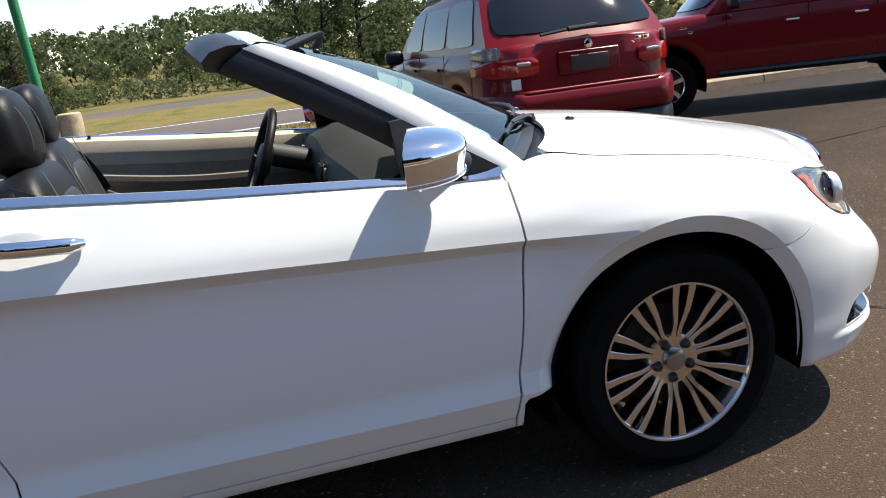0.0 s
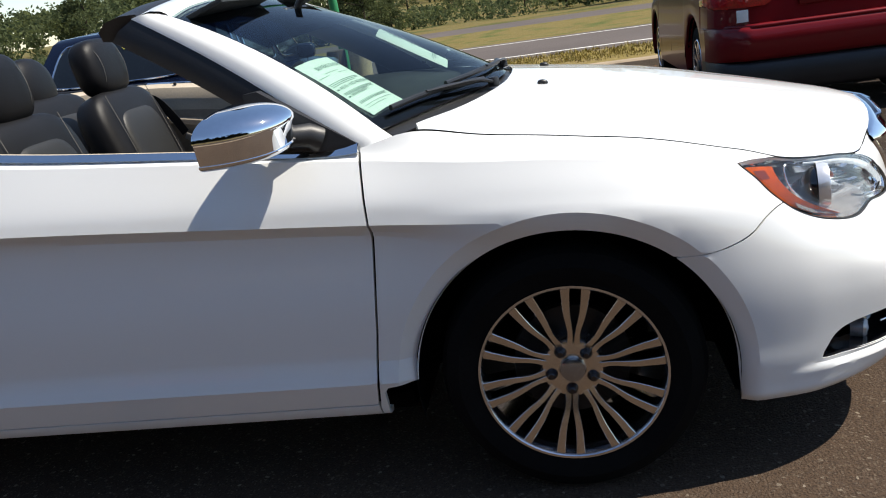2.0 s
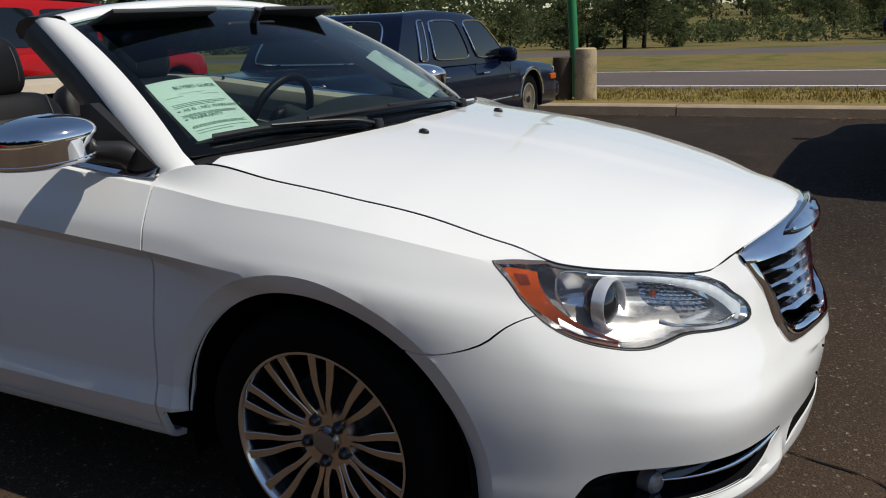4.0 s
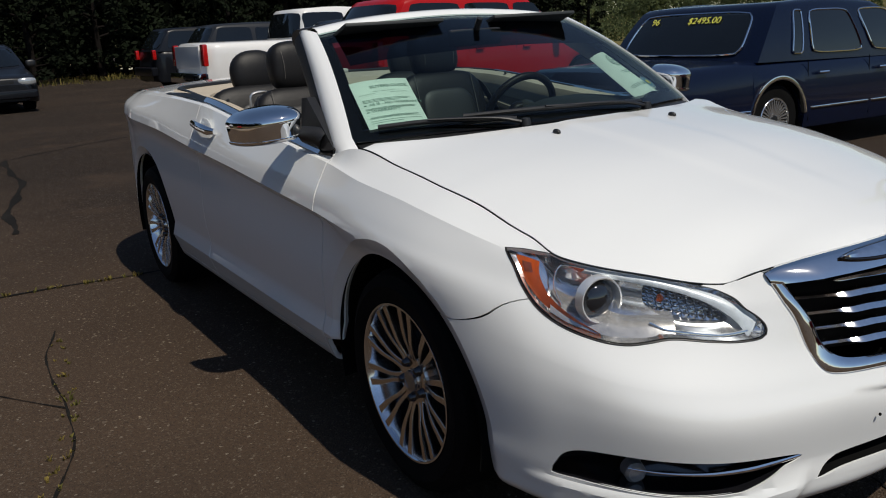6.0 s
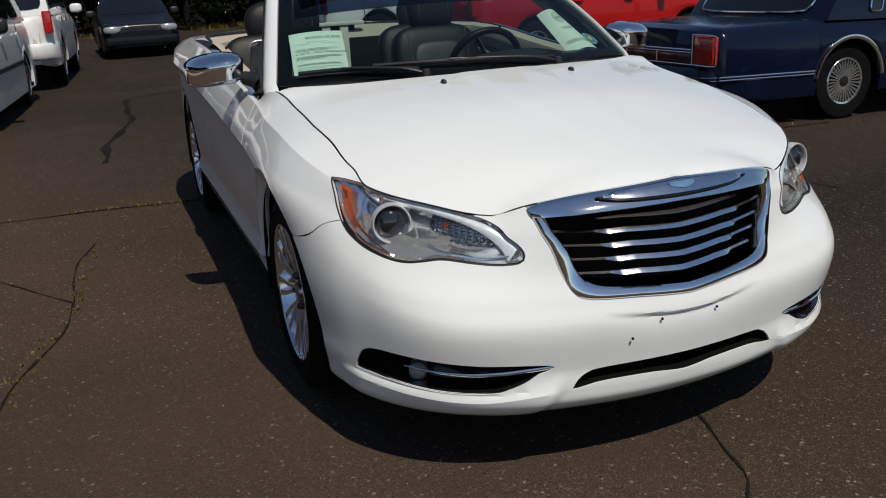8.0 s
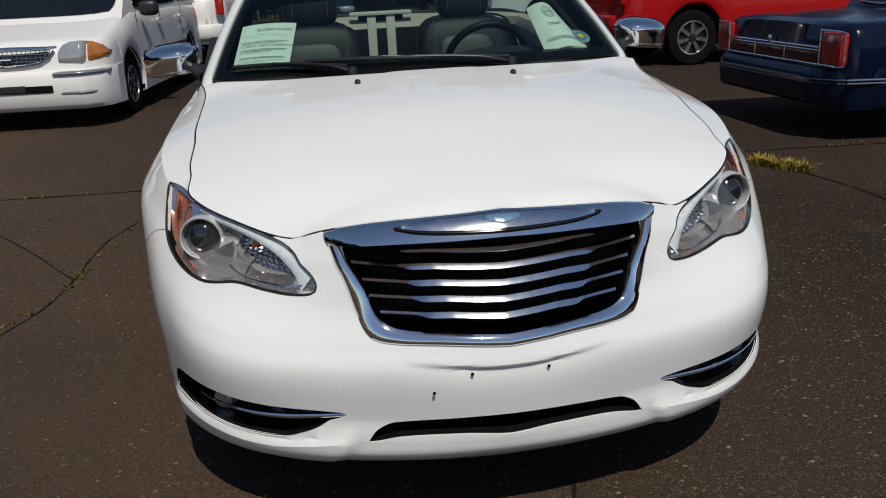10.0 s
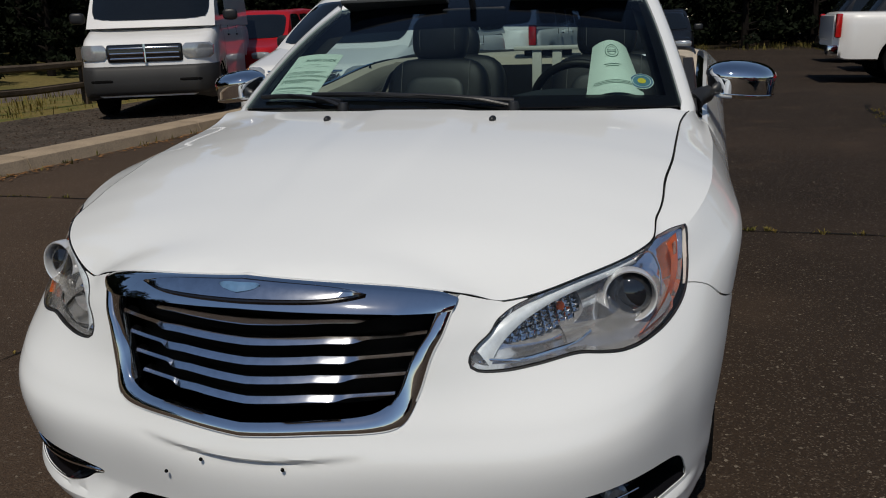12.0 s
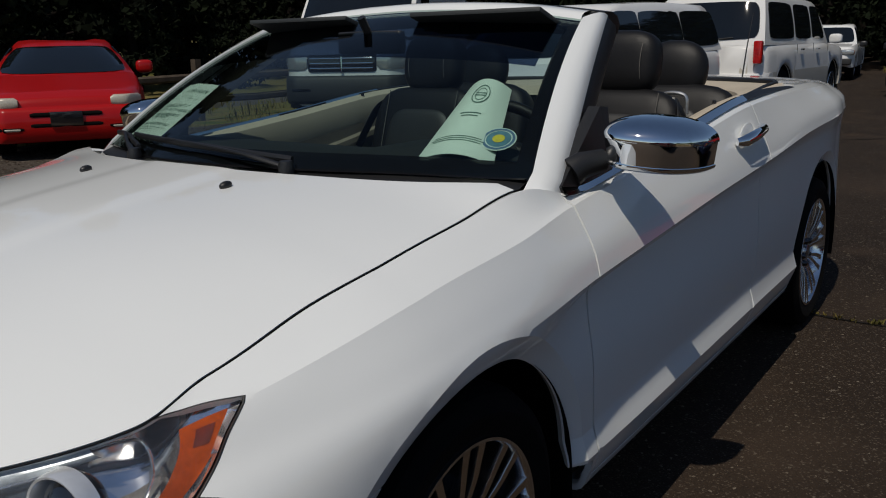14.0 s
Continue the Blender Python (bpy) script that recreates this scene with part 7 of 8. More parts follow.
            if side == "r":
                return np.array([x1 + bow_r * q ** 4 - .03 - .010, q * y, z1 + .004])
            t = float(np.clip((q - x0) / (x1 - x0), .0, 1.0))
            return np.array([q, side * (y + .009), z0 * (1 - t) + z1 * t])

        def pane(nm, side, q0, q1, f0, f1, lean=(0, 0)):
            k = 13
            top = []
            for j in range(k):
                for i in range(k):
                    a, b = 2 * i / (k - 1) - 1, 2 * j / (k - 1) - 1
                    a, b = (a * (1 - .07 * abs(b) ** 5) + 1) / 2, (b * (1 - .09 * abs(a) ** 5) + 1) / 2   # rounded corners
                    f = f0 + (f1 - f0) * b
                    q = (q0 + lean[0] * b) * (1 - a) + (q1 + lean[1] * b) * a
                    top.append(wall(side, q, f))
            c = np.mean(top, axis=0)
            inn = np.array([[-.02, 0, 0] if side == "f" else [.02, 0, 0] if side == "r" else [0, -side * .02, 0]])[0]
            edge_i = [i for i in range(k)] + [i * k + k - 1 for i in range(1, k)] + [(k - 1) * k + i for i in range(k - 2, -1, -1)] + [i * k for i in range(k - 2, 0, -1)]
            rim_v = [top[i] + inn for i in edge_i]
            flip = side in (1, "r")
            fs = grid_faces(k, k, False, flip)
            b = len(top)
            L = len(edge_i)
            fs += [((edge_i[i], edge_i[(i + 1) % L], b + (i + 1) % L, b + i)[::-1] if not flip else (edge_i[i], edge_i[(i + 1) % L], b + (i + 1) % L, b + i)) for i in range(L)]
            glass = piece(nm, top + rim_v, fs, DARK_GLASS, root, "dark window glass", sharp=50)
            if frames:
                v, f = tube([top[i] - inn * .1 for i in edge_i] + [top[edge_i[0]] - inn * .1], .009, 6)
                piece("window_frame", v, f, frames, glass, "bright window frame")
            return glass

        pane("windscreen", "f", -.93, .93, .10, .90)
        pane("rear_window", "r", -rear_pane[0], rear_pane[0], rear_pane[1], .90)
        for s in (1, -1):
            for x0, x1, l0, l1 in panes:
                pane("side_window", s, x0, x1, .13, .90, (l0, l1))
    return root


def wrap(root, name, xf, hw, z0, z1, mat, label="", out=.04, back=.42, y0=-1.0, y1=1.0, tail=False, deep=.12):
    """A band bent round a vehicle's nose or tail in plan, with a rounded section: bumpers, lamps, trims."""
    n = max(10, int(40 * (y1 - y0) / 2))
    h = z1 - z0
    back = .70 if back > .5 else .42
    verts = []
    for k in range(n):
        q = y0 + (y1 - y0) * k / (n - 1)
        x = xf - back * (1 - (max(0.0, 1 - abs(q)) / .26) ** .385 if abs(q) > .74 else 0.0)
        s = min(1.0, min(k, n - 1 - k) / (n * .10) + .35) if (y0 > -1 or y1 < 1) else 1.0
        zc, hh = (z0 + z1) / 2, h / 2 * s ** .5
        for dx, dz in ((-deep, -1), (out * .45, -.97), (out * .85, -.72), (out, -.2), (out, .2), (out * .85, .72), (out * .45, .97), (-deep, 1)):
            verts.append((-(x + dx) if tail else x + dx, q * hw, zc + dz * hh))
    return piece(name, verts, grid_faces(n, 8, False, tail) + [tuple(range(8)) if not tail else tuple(range(8))[::-1], tuple((n - 1) * 8 + k for k in range(8))[::-1] if not tail else tuple((n - 1) * 8 + k for k in range(8))], mat, root, label, sharp=60)


def bar(root, name, p, q, r, mat, label="", squash=1.0, n=8):
    v, f = tube([p, ((p[0] + q[0]) / 2, (p[1] + q[1]) / 2, (p[2] + q[2]) / 2), q], r, n, squash)
    return piece(name, v, f, mat, root, label)


def blob(root, name, c, size, mat, label="", power=.5, turn=None):
    return pillow(c, size, turn or Matrix(), mat, name, root, label, power, 12, 18)


def block(root, name, c, size, mat, label="", bevel=.02, turn=None):
    return part(name, box_bm(*c, *size, bevel, 3, turn), mat, root, label)


def side_details(root, hw, doors, zh, zlo, zhi, mat, mirror=None, mirror_mat=None, moulding=None, mould_mat=None, x0=0, x1=0):
    """Door seams, handles, mirrors and a rubbing strip on both flanks."""
    for s in (1, -1):
        for x in doors:
            bar(root, "door_seam", (x, s * (hw - .001), zlo), (x - .02, s * (hw - .022), zhi), .004, VOID)
        for x in doors[:-1]:
            d = doors[doors.index(x) + 1]
            bar(root, "door_handle", (d + .10, s * (hw + .012), zh), (d + .25, s * (hw + .012), zh), .016, mat, "door handle")
        if mirror:
            blob(root, "wing_mirror", (mirror[0], s * (hw + mirror[1]), mirror[2]), (.07, .11, .085), mirror_mat or TRIM, "wing mirror", .6)
        if moulding:
            v, f = tube([(x0, s * (hw + .006), moulding), ((x0 + x1) / 2, s * (hw + .010), moulding), (x1, s * (hw + .006), moulding)], .018, 8, 1.6)
            piece("rubbing_strip", v, f, mould_mat or CHROME, root, "rubbing strip")


def at(x, y, heading):
    """A pose on the lot, tipped with its slope."""
    return Matrix.Translation((x, y, fall(y))) @ Matrix.Rotation(-.02 if y > 3 else 0, 4, "X") @ Matrix.Rotation(radians(heading), 4, "Z")


# navy saloon, boxy, with chrome trim and a price on its rear window
saloon = vehicle("saloon_car", "navy full-size saloon with chrome trim and a price on its window", "car", at(-3.86, 6.23, 90), 5.50, 1.96, 2.98, 1.05,
                 [(2.54, .55), (2.50, .68), (2.40, .75), (1.05, .865), (.8, .88), (-1.75, .885), (-1.9, .885), (-2.82, .85), (-2.93, .82), (-2.96, .58)],
                 [(1.12, .86), (.30, 1.36), (-1.42, 1.36), (-1.80, .895)], [(.80, -.01, -.52, -.20), (-.18, -.99, -.19, .02), (-1.13, -1.28, .06, .09)], NAVY, .335, .20, .22, 32, LAMP_WHITE, belt_in=.05, roof_in=.12, frames=CHROME, rear_pane=(.80, .12), bow_r=.07, end_round=.16, arch=.03)
side_details(saloon, .98, (.86, -.09, -1.06), .74, .30, .86, CHROME, (.66, .03, .92), NAVY)
for s in (1, -1):
    for c in (1.49, -1.49):   # flat bright bands round the wheel openings
        arc = np.linspace(.12, math.pi - .12, 26)
        band = [(c + r * math.cos(a), s * y, .335 + r * math.sin(a)) for a in arc for r, y in ((.366, .955), (.368, .986), (.384, .990), (.404, .986), (.406, .955))]
        piece("arch_moulding", band, grid_faces(26, 5, False, s > 0), CHROME, saloon, "chrome wheel-arch trim", sharp=40)
    for x0, x1 in ((1.02, .89), (.83, -.06), (-.12, -1.03)):
        verts = [(x, s * y, z) for x in (x0, x0 - .01, x1 + .01, x1) for y, z in ((.965, .408), (.992 if x not in (x0, x1) else .975, .412), (.996 if x not in (x0, x1) else .975, .421), (.992 if x not in (x0, x1) else .975, .431), (.965, .435))]
        piece("rubbing_strip", verts, grid_faces(4, 5, False, s < 0), CHROME, saloon, "slim bright rubbing strip", sharp=50)
    block(saloon, "tail_lamp", (-2.945, s * .835, .675), (.06, .25, .235), CLEAR_RED, "upright red tail lamp", .02)
    rim_line = [(-2.979, s * .705, .555), (-2.979, s * .705, .80), (-2.976, s * .94, .80), (-2.955, s * .966, .79), (-2.952, s * .968, .555), (-2.979, s * .93, .553)]
    for a, b in zip(rim_line, rim_line[1:] + rim_line[:1]):
        bar(saloon, "lamp_rim", a, b, .007, CHROME)
    for z, rr in ((.452, .010), (.428, .008)):
        bar(saloon, "quarter_trim", (-1.90, s * .982, z), (-2.90, s * .968, z + .008), rr, CHROME)
    block(saloon, "front_lamp", (2.50, s * .72, .62), (.06, .34, .16), LAMP_FRONT, "front lamp", .02)
    block(saloon, "side_marker", (2.28, s * .955, .58), (.20, .03, .07), AMBER, "amber side marker", .01)
for y in (-.465, 0, .465):
    block(saloon, "reflector_pane", (-2.968, y, .605), (.03, .445, .085), MAROON_GLASS, "dark red reflector pane", .012)
    if y < .4:
        bar(saloon, "pane_divider", (-2.985, y + .2325, .56), (-2.985, y + .2325, .655), .006, CHROME)
for z, rr in ((.556, .006), (.655, .006), (.677, .009)):
    bar(saloon, "panel_trim", (-2.985, -.70, z), (-2.985, .70, z), rr, CHROME)
block(saloon, "boot_badge", (-2.985, 0, .695), (.02, .05, .07), CHROME, "small upright badge on the boot", .008)
wrap(saloon, "rear_bumper", 2.99, .975, .26, .535, NAVY, "navy rear bumper with bright strips", .06, .16, tail=True)
for z0, z1 in ((.448, .462), (.422, .434)):
    wrap(saloon, "bumper_strip", 2.99, .977, z0, z1, CHROME, "", .066, .16, tail=True)
block(saloon, "front_bumper", (2.55, 0, .40), (.16, 1.86, .20), NAVY, "front bumper", .05)
block(saloon, "front_grille", (2.54, 0, .62), (.05, .80, .20), CHROME, "upright chrome grille", .015)


def words_on(root, name, text, place, size, mat, turn, label):
    cu = bpy.data.curves.new("text", "FONT")
    cu.body, cu.size, cu.align_x, cu.extrude = text, size, "CENTER", .001
    tmp = new("text", cu)
    me = bpy.data.meshes.new_from_object(tmp.evaluated_get(bpy.context.evaluated_depsgraph_get()))
    bpy.data.objects.remove(tmp)
    me.materials.clear()
    me.materials.append(mat)
    ob = new(name, me)
    ob.parent = root
    ob.matrix_basis = Matrix.Translation(place) @ turn
    return tagged(ob, label)


tilt_back = Matrix.Rotation(radians(-90), 4, "Z") @ Matrix.Rotation(radians(52), 4, "X")
words_on(saloon, "price_writing", "$2495.00", (-1.600, -.16, 1.222), .105, YELLOW_PEN, tilt_back, "hand-written yellow price")
words_on(saloon, "year_writing", "96", (-1.600, .46, 1.222), .105, YELLOW_PEN, tilt_back, "hand-written yellow number")

# wine-red estate seen from behind
suv = vehicle("sport_utility_car", "wine-red sport utility car seen from behind", "car", at(2.13, 6.42, 90), 4.67, 1.87, 2.82, .86,
              [(2.27, .62), (2.22, .86), (2.05, .95), (1.05, 1.10), (.8, 1.12), (-2.30, 1.14), (-2.38, 1.10), (-2.40, .70)],
              [(1.25, 1.12), (.45, 1.62), (-1.85, 1.64), (-2.34, 1.12)], [(.75, .02, -.28, -.02), (-.05, -.92, 0, .02), (-1.0, -1.85, .02, .18)], WINE, .36, .235, .24, 10, LAMP_WHITE, roof_in=.15, rear_pane=(.92, .22))
side_details(suv, .935, (.78, -.02, -.98), .96, .42, 1.1, WINE, (.72, .09, 1.12), TRIM)
for s in (1, -1):
    a, b = (.52, 1.0) if s > 0 else (-1.0, -.52)
    wrap(suv, "tail_lamp", 2.405, .925, .86, 1.02, CLEAR_RED, "wide red tail lamp", .012, .30, a, b, True)
    a, b = (.86, 1.0) if s > 0 else (-1.0, -.86)
    wrap(suv, "tail_lamp_upper", 2.405, .92, 1.02, 1.13, LAMP_FRONT, "clear upper lamp", .008, .30, a, b, True)
    a, b = (.60, .74) if s > 0 else (-.74, -.60)
    wrap(suv, "reversing_lens", 2.41, .925, .945, .985, LAMP_FRONT, "pale reversing lens", .014, .30, a, b, True)
    bar(suv, "roof_rail", (.3, s * .66, 1.69), (-1.7, s * .66, 1.70), .016, TRIM, "black roof rail")
wrap(suv, "rear_bumper", 2.43, .93, .46, .72, WINE, "wine-red rear bumper", .06, .36, tail=True)
wrap(suv, "bumper_step", 2.44, .86, .70, .735, WINE, "", .03, .22, tail=True)
# the lowest part of the bumper is drawn as a near-black band
wrap(suv, "bumper_base", 2.415, .925, .21, .46, TRIM, "dark band across the lower bumper", .055, .36, tail=True)
block(suv, "plate_recess", (-2.405, 0, .93), (.02, .58, .20), MAROON, "recess for the number plate", .012)
block(suv, "number_plate", (-2.418, 0, .92), (.012, .36, .14), material("plate_dark", (.05, .025, .025), .5), "dark blank number plate", .006)
v, f = lathe([(0, .012), (.035, .010), (.042, 0)], 24, "x")
piece("round_badge", [(-2.412 - a, b, 1.075 + c) for a, b, c in v], f, CHROME, suv, "plain round badge")
for y in (-.48, -.56):
    block(suv, "badge_bar", (-2.412, y, 1.07), (.01, .06, .035), CHROME, "plain chrome badge shape", .004)
block(suv, "paper_sticker", (-2.413, .70, .80), (.006, .085, .09), SIGN_WHITE, "small white sticker", .002)
bar(suv, "rear_wiper", (-2.36, .42, 1.19), (-2.33, -.10, 1.235), .014, TRIM, "rear wiper")
bar(suv, "wiper_grip", (-2.362, -.12, 1.225), (-2.366, .16, 1.215), .022, TRIM)

# dark red pickup, side on
pickup = vehicle("pickup_truck", "dark red pickup truck parked side on", "truck", at(6.35, 6.75, 158), 5.75, 2.0, 3.55, .95,
                 [(2.72, .70), (2.68, 1.02), (2.55, 1.10), (1.35, 1.20), (1.1, 1.22), (-.75, 1.24), (-.80, 1.26), (-2.95, 1.26), (-3.03, 1.20), (-3.03, .75)],
                 [(1.40, 1.22), (.72, 1.86), (-.55, 1.86), (-.72, 1.24)], [(.95, .12, -.30, -.02), (.06, -.60, 0, 0)], MAROON, .385, .225, .42, 6, LAMP_WHITE, roof_in=.16, arch=.10)
side_details(pickup, 1.0, (1.05, .10, -.68), 1.02, .60, 1.2, CHROME, (.98, .16, 1.30), TRIM)
for s in (1, -1):
    bar(pickup, "running_board", (1.15, s * .98, .47), (-.95, s * .98, .47), .075, TRIM, "black running board", .6)
    block(pickup, "tail_lamp", (-3.0, s * .90, 1.05), (.08, .16, .36), CLEAR_RED, "red tail lamp", .02)
    block(pickup, "front_lamp", (2.66, s * .78, .92), (.10, .36, .24), LAMP_FRONT, "front lamp", .03)
    for k in range(2):
        block(pickup, "badge_bar", (1.55 - .09 * k, s * 1.0, 1.06 - .06 * k), (.09 if k == 0 else .05, .008, .03), CHROME, "plain chrome badge shape", .003)
wrap(pickup, "front_bumper", 2.74, .98, .48, .72, CHROME, "chrome bumper", .08, .25)
block(pickup, "rear_bumper", (-3.06, 0, .62), (.18, 1.86, .20), CHROME, "chrome bumper", .04)

# white minivan facing the convertible
van = vehicle("minivan", "white minivan with chrome-trimmed front", "van", at(-8.85, -3.28, -4), 5.10, 1.92, 3.07, .98,
              [(2.51, .58), (2.47, .78), (2.36, .86), (1.50, 1.08), (1.2, 1.12), (-2.40, 1.14), (-2.52, 1.10), (-2.56, .70)],
              [(1.72, 1.06), (.70, 1.66), (-2.20, 1.70), (-2.50, 1.14)], [(1.02, .06, -.40, -.02), (.045, -1.14, -.02, 0), (-1.155, -2.32, .0, .10)], VAN_WHITE, .325, .20, .20, 7, ALLOY, roof_in=.17)
side_details(van, .96, (1.15, .06, -1.12), .98, .42, 1.1, VAN_WHITE, (1.02, .11, 1.12), TRIM, .62, TRIM, 1.1, -1.1)


def contour(root, name, xf, hw, low, high, mat, label="", out=.03, lean=.30, back=.42, deep=.10, rows=6):
    """A bulged piece on a vehicle's rounded nose between a lower and an upper line, each of (y share, z)."""
    q0, q1 = low[0][0], low[-1][0]
    n = 28
    verts = []
    for k in range(n):
        q = q0 + (q1 - q0) * k / (n - 1)
        x = xf - back * (1 - (max(0.0, 1 - abs(q)) / .26) ** .385 if abs(q) > .74 else 0.0)
        z0, z1 = np.interp(q, *zip(*low)), np.interp(q, *zip(*high))
        end = min(1.0, .3 + min(k, n - 1 - k) / 3)
        for j in range(rows):
            t = j / (rows - 1)
            z = z0 + (z1 - z0) * t
            verts.append((x - lean * (z - .65) + out * (.4 + .6 * math.sin(math.pi * t) ** .5) * end, q * hw, z))
        verts.append((x - deep, q * hw, z1))
        verts.append((x - deep, q * hw, z0))
    return piece(name, verts, grid_faces(n, rows + 2, True) + [tuple(range(rows + 2)), tuple((n - 1) * (rows + 2) + k for k in range(rows + 2))[::-1]], mat, root, label, sharp=45)


GR_LOW = [(-.48, .785), (-.42, .715), (-.32, .668), (-.18, .650), (0, .645), (.18, .650), (.32, .668), (.42, .715), (.48, .785)]
contour(van, "front_grille", 2.475, .955, GR_LOW, [(-.48, .80), (.48, .80)], GLOSS_BLACK, "dark mesh grille", .040)
contour(van, "grille_top_bar", 2.475, .955, [(-.50, .795), (.50, .795)], [(-.50, .825), (0, .838), (.50, .825)], CHROME, "thick chrome bar over the grille", .056)
v, f = tube([(2.524 - .30 * (z - .65), q * .955, z) for q, z in GR_LOW], .012, 6)
piece("grille_rim", v, f, CHROME, van, "chrome grille surround")
for k in range(3):
    z = .69 + .034 * k
    w = float(np.interp(z, (.65, .668, .715, .785), (.18, .32, .42, .48))) * .94
    bar(van, "grille_bar", (2.520 - .30 * (z - .65), -w, z), (2.520 - .30 * (z - .65), w, z), .005, ALLOY)
for k in range(-9, 10):
    y = .046 * k
    z = float(np.interp(abs(y) / .955, *zip(*GR_LOW[4:])))
    bar(van, "grille_bar", (2.518 - .30 * (z - .65), y, z), (2.518 - .30 * .145, y, .795), .004, ALLOY)
bar(van, "oval_badge", (2.524, -.055, .725), (2.524, .055, .725), .026, CHROME, "plain oval badge", .5)
for s in (1, -1):
    lamp_low = [(.50, .660), (.64, .655), (.78, .662), (.90, .680), (.972, .715)]
    lamp_top = [(.50, .775), (.56, .830), (.64, .862), (.74, .868), (.84, .850), (.92, .810), (.972, .745)]
    side = lambda line, a, b: sorted((s * q, z) for q, z in [(a, float(np.interp(a, *zip(*line))))] + [p for p in line if a < p[0] < b] + [(b, float(np.interp(b, *zip(*line))))])
    contour(van, "front_lamp", 2.475, .955, side(lamp_low, .50, .79), side(lamp_top, .50, .79), LAMP_FRONT, "clear front lamp", .058, .34)
    contour(van, "amber_lamp", 2.475, .955, side(lamp_low, .795, .972), side(lamp_top, .795, .972), AMBER_DIM, "amber corner lamp", .058, .34)
    a, b = (.46, .97) if s > 0 else (-.97, -.46)
    wrap(van, "bumper_trim", 2.50, .957, .535, .585, GREY_STRIP, "dark rubbing strip with a bright edge", .100, .42, a, b)
    a, b = (.52, .86) if s > 0 else (-.86, -.52)
    wrap(van, "fog_pocket", 2.50, .957, .335, .405, GREY_STRIP, "grey fog-lamp pocket", .096, .42, a, b)
    a, b = (.70, .84) if s > 0 else (-.84, -.70)
    wrap(van, "fog_lamp", 2.50, .957, .345, .398, LAMP_FRONT, "fog lamp", .101, .42, a, b)
wrap(van, "front_bumper", 2.50, .955, .20, .60, VAN_WHITE, "white front bumper", .09, .42)
block(van, "bumper_slot", (2.588, 0, .42), (.03, .85, .07), VOID, "dark lower slot", .012)
block(van, "number_plate", (2.60, 0, .43), (.015, .32, .07), material("plate_black", (.02, .02, .02), .5), "dark blank number plate", .005)

# tall pale van with dark lower half on the gravel
tall = vehicle("cargo_van", "tall white cargo van with grey bumper on the gravel", "van", Matrix.Translation((-10.75, -7.95, .09)) @ Matrix.Rotation(radians(24), 4, "Z"), 5.9, 1.95, 3.55, .95,
               [(2.72, .70), (2.70, 1.02), (2.55, 1.12), (1.95, 1.32), (1.7, 1.36), (-3.0, 1.36), (-3.12, 1.30), (-3.15, .7)],
               [(2.25, 1.32), (1.35, 2.35), (-2.95, 2.42), (-3.10, 1.36)], [(1.55, .75, -.42, 0)], VAN_WHITE, .345, .20, .26, 6, ALLOY, roof_in=.10, belt_in=.04, low_mat=GREY_PLASTIC, low_z=.62)
side_details(tall, .975, (1.6, .7, -.5), 1.15, .5, 1.3, TRIM, (1.75, .16, 1.45), TRIM)
wrap(tall, "front_bumper", 2.72, .97, .34, .76, GREY_PLASTIC, "grey plastic bumper", .09, .36)
for s in (1, -1):
    a, b = (.48, .80) if s > 0 else (-.80, -.48)
    wrap(tall, "bumper_pocket", 2.72, .97, .50, .60, VOID, "dark bumper pocket", .096, .36, a, b)
block(tall, "front_grille", (2.69, 0, .93), (.10, 1.06, .26), GLOSS_BLACK, "dark grille", .05)
for z in (.86, .93, 1.0):
    bar(tall, "grille_bar", (2.745, -.48, z), (2.745, .48, z), .016, CHROME, "chrome grille bar")
bar(tall, "grille_bar", (2.75, 0, .80), (2.74, 0, 1.06), .022, CHROME, "chrome upright")
for s in (1, -1):
    a, b = (.55, .96) if s > 0 else (-.96, -.55)
    wrap(tall, "front_lamp", 2.715, .97, .84, 1.06, LAMP_FRONT, "large clear front lamp", .02, .38, a, b)

# white estate from behind, further down the row
estate = vehicle("sport_utility_car", "white full-size sport utility car with pewter cladding", "car", at(-14.72, -2.72, 177), 5.05, 2.0, 2.95, .95,
                 [(2.42, .70), (2.38, 1.0), (2.2, 1.08), (1.15, 1.16), (.9, 1.18), (-2.50, 1.18), (-2.60, 1.12), (-2.62, .70)],
                 [(1.25, 1.16), (.62, 1.84), (-2.25, 1.88), (-2.56, 1.18)], [(.85, .10, -.32, 0), (.02, -.86, 0, 0), (-.94, -2.2, 0, .12)], VAN_WHITE, .385, .23, .36, 7, LAMP_WHITE, roof_in=.14, low_mat=PEWTER, low_z=.74)
side_details(estate, 1.0, (.98, .05, -.88), 1.06, .5, 1.15, CHROME, (.9, .12, 1.22), VAN_WHITE)
for s in (1, -1):
    block(estate, "tail_lamp", (-2.58, s * .90, 1.05), (.10, .13, .34), CLEAR_RED, "tall red tail lamp", .03)
    bar(estate, "roof_rail", (.4, s * .70, 1.92), (-1.9, s * .70, 1.94), .02, CHROME, "roof rail")
wrap(estate, "rear_bumper", 2.64, .99, .48, .74, VAN_WHITE, "white rear bumper", .07, .22, tail=True)
block(estate, "tailgate_trim", (-2.635, 0, 1.15), (.03, .62, .05), CHROME, "bright tailgate handle bar", .012)
for k in range(3):
    block(estate, "badge_bar", (-2.635, .30 - .24 * k, .96), (.01, .16, .03), CHROME, "plain chrome badge shape", .003)
bar(estate, "rear_wiper", (-2.60, .1, 1.22), (-2.56, -.5, 1.27), .012, TRIM)

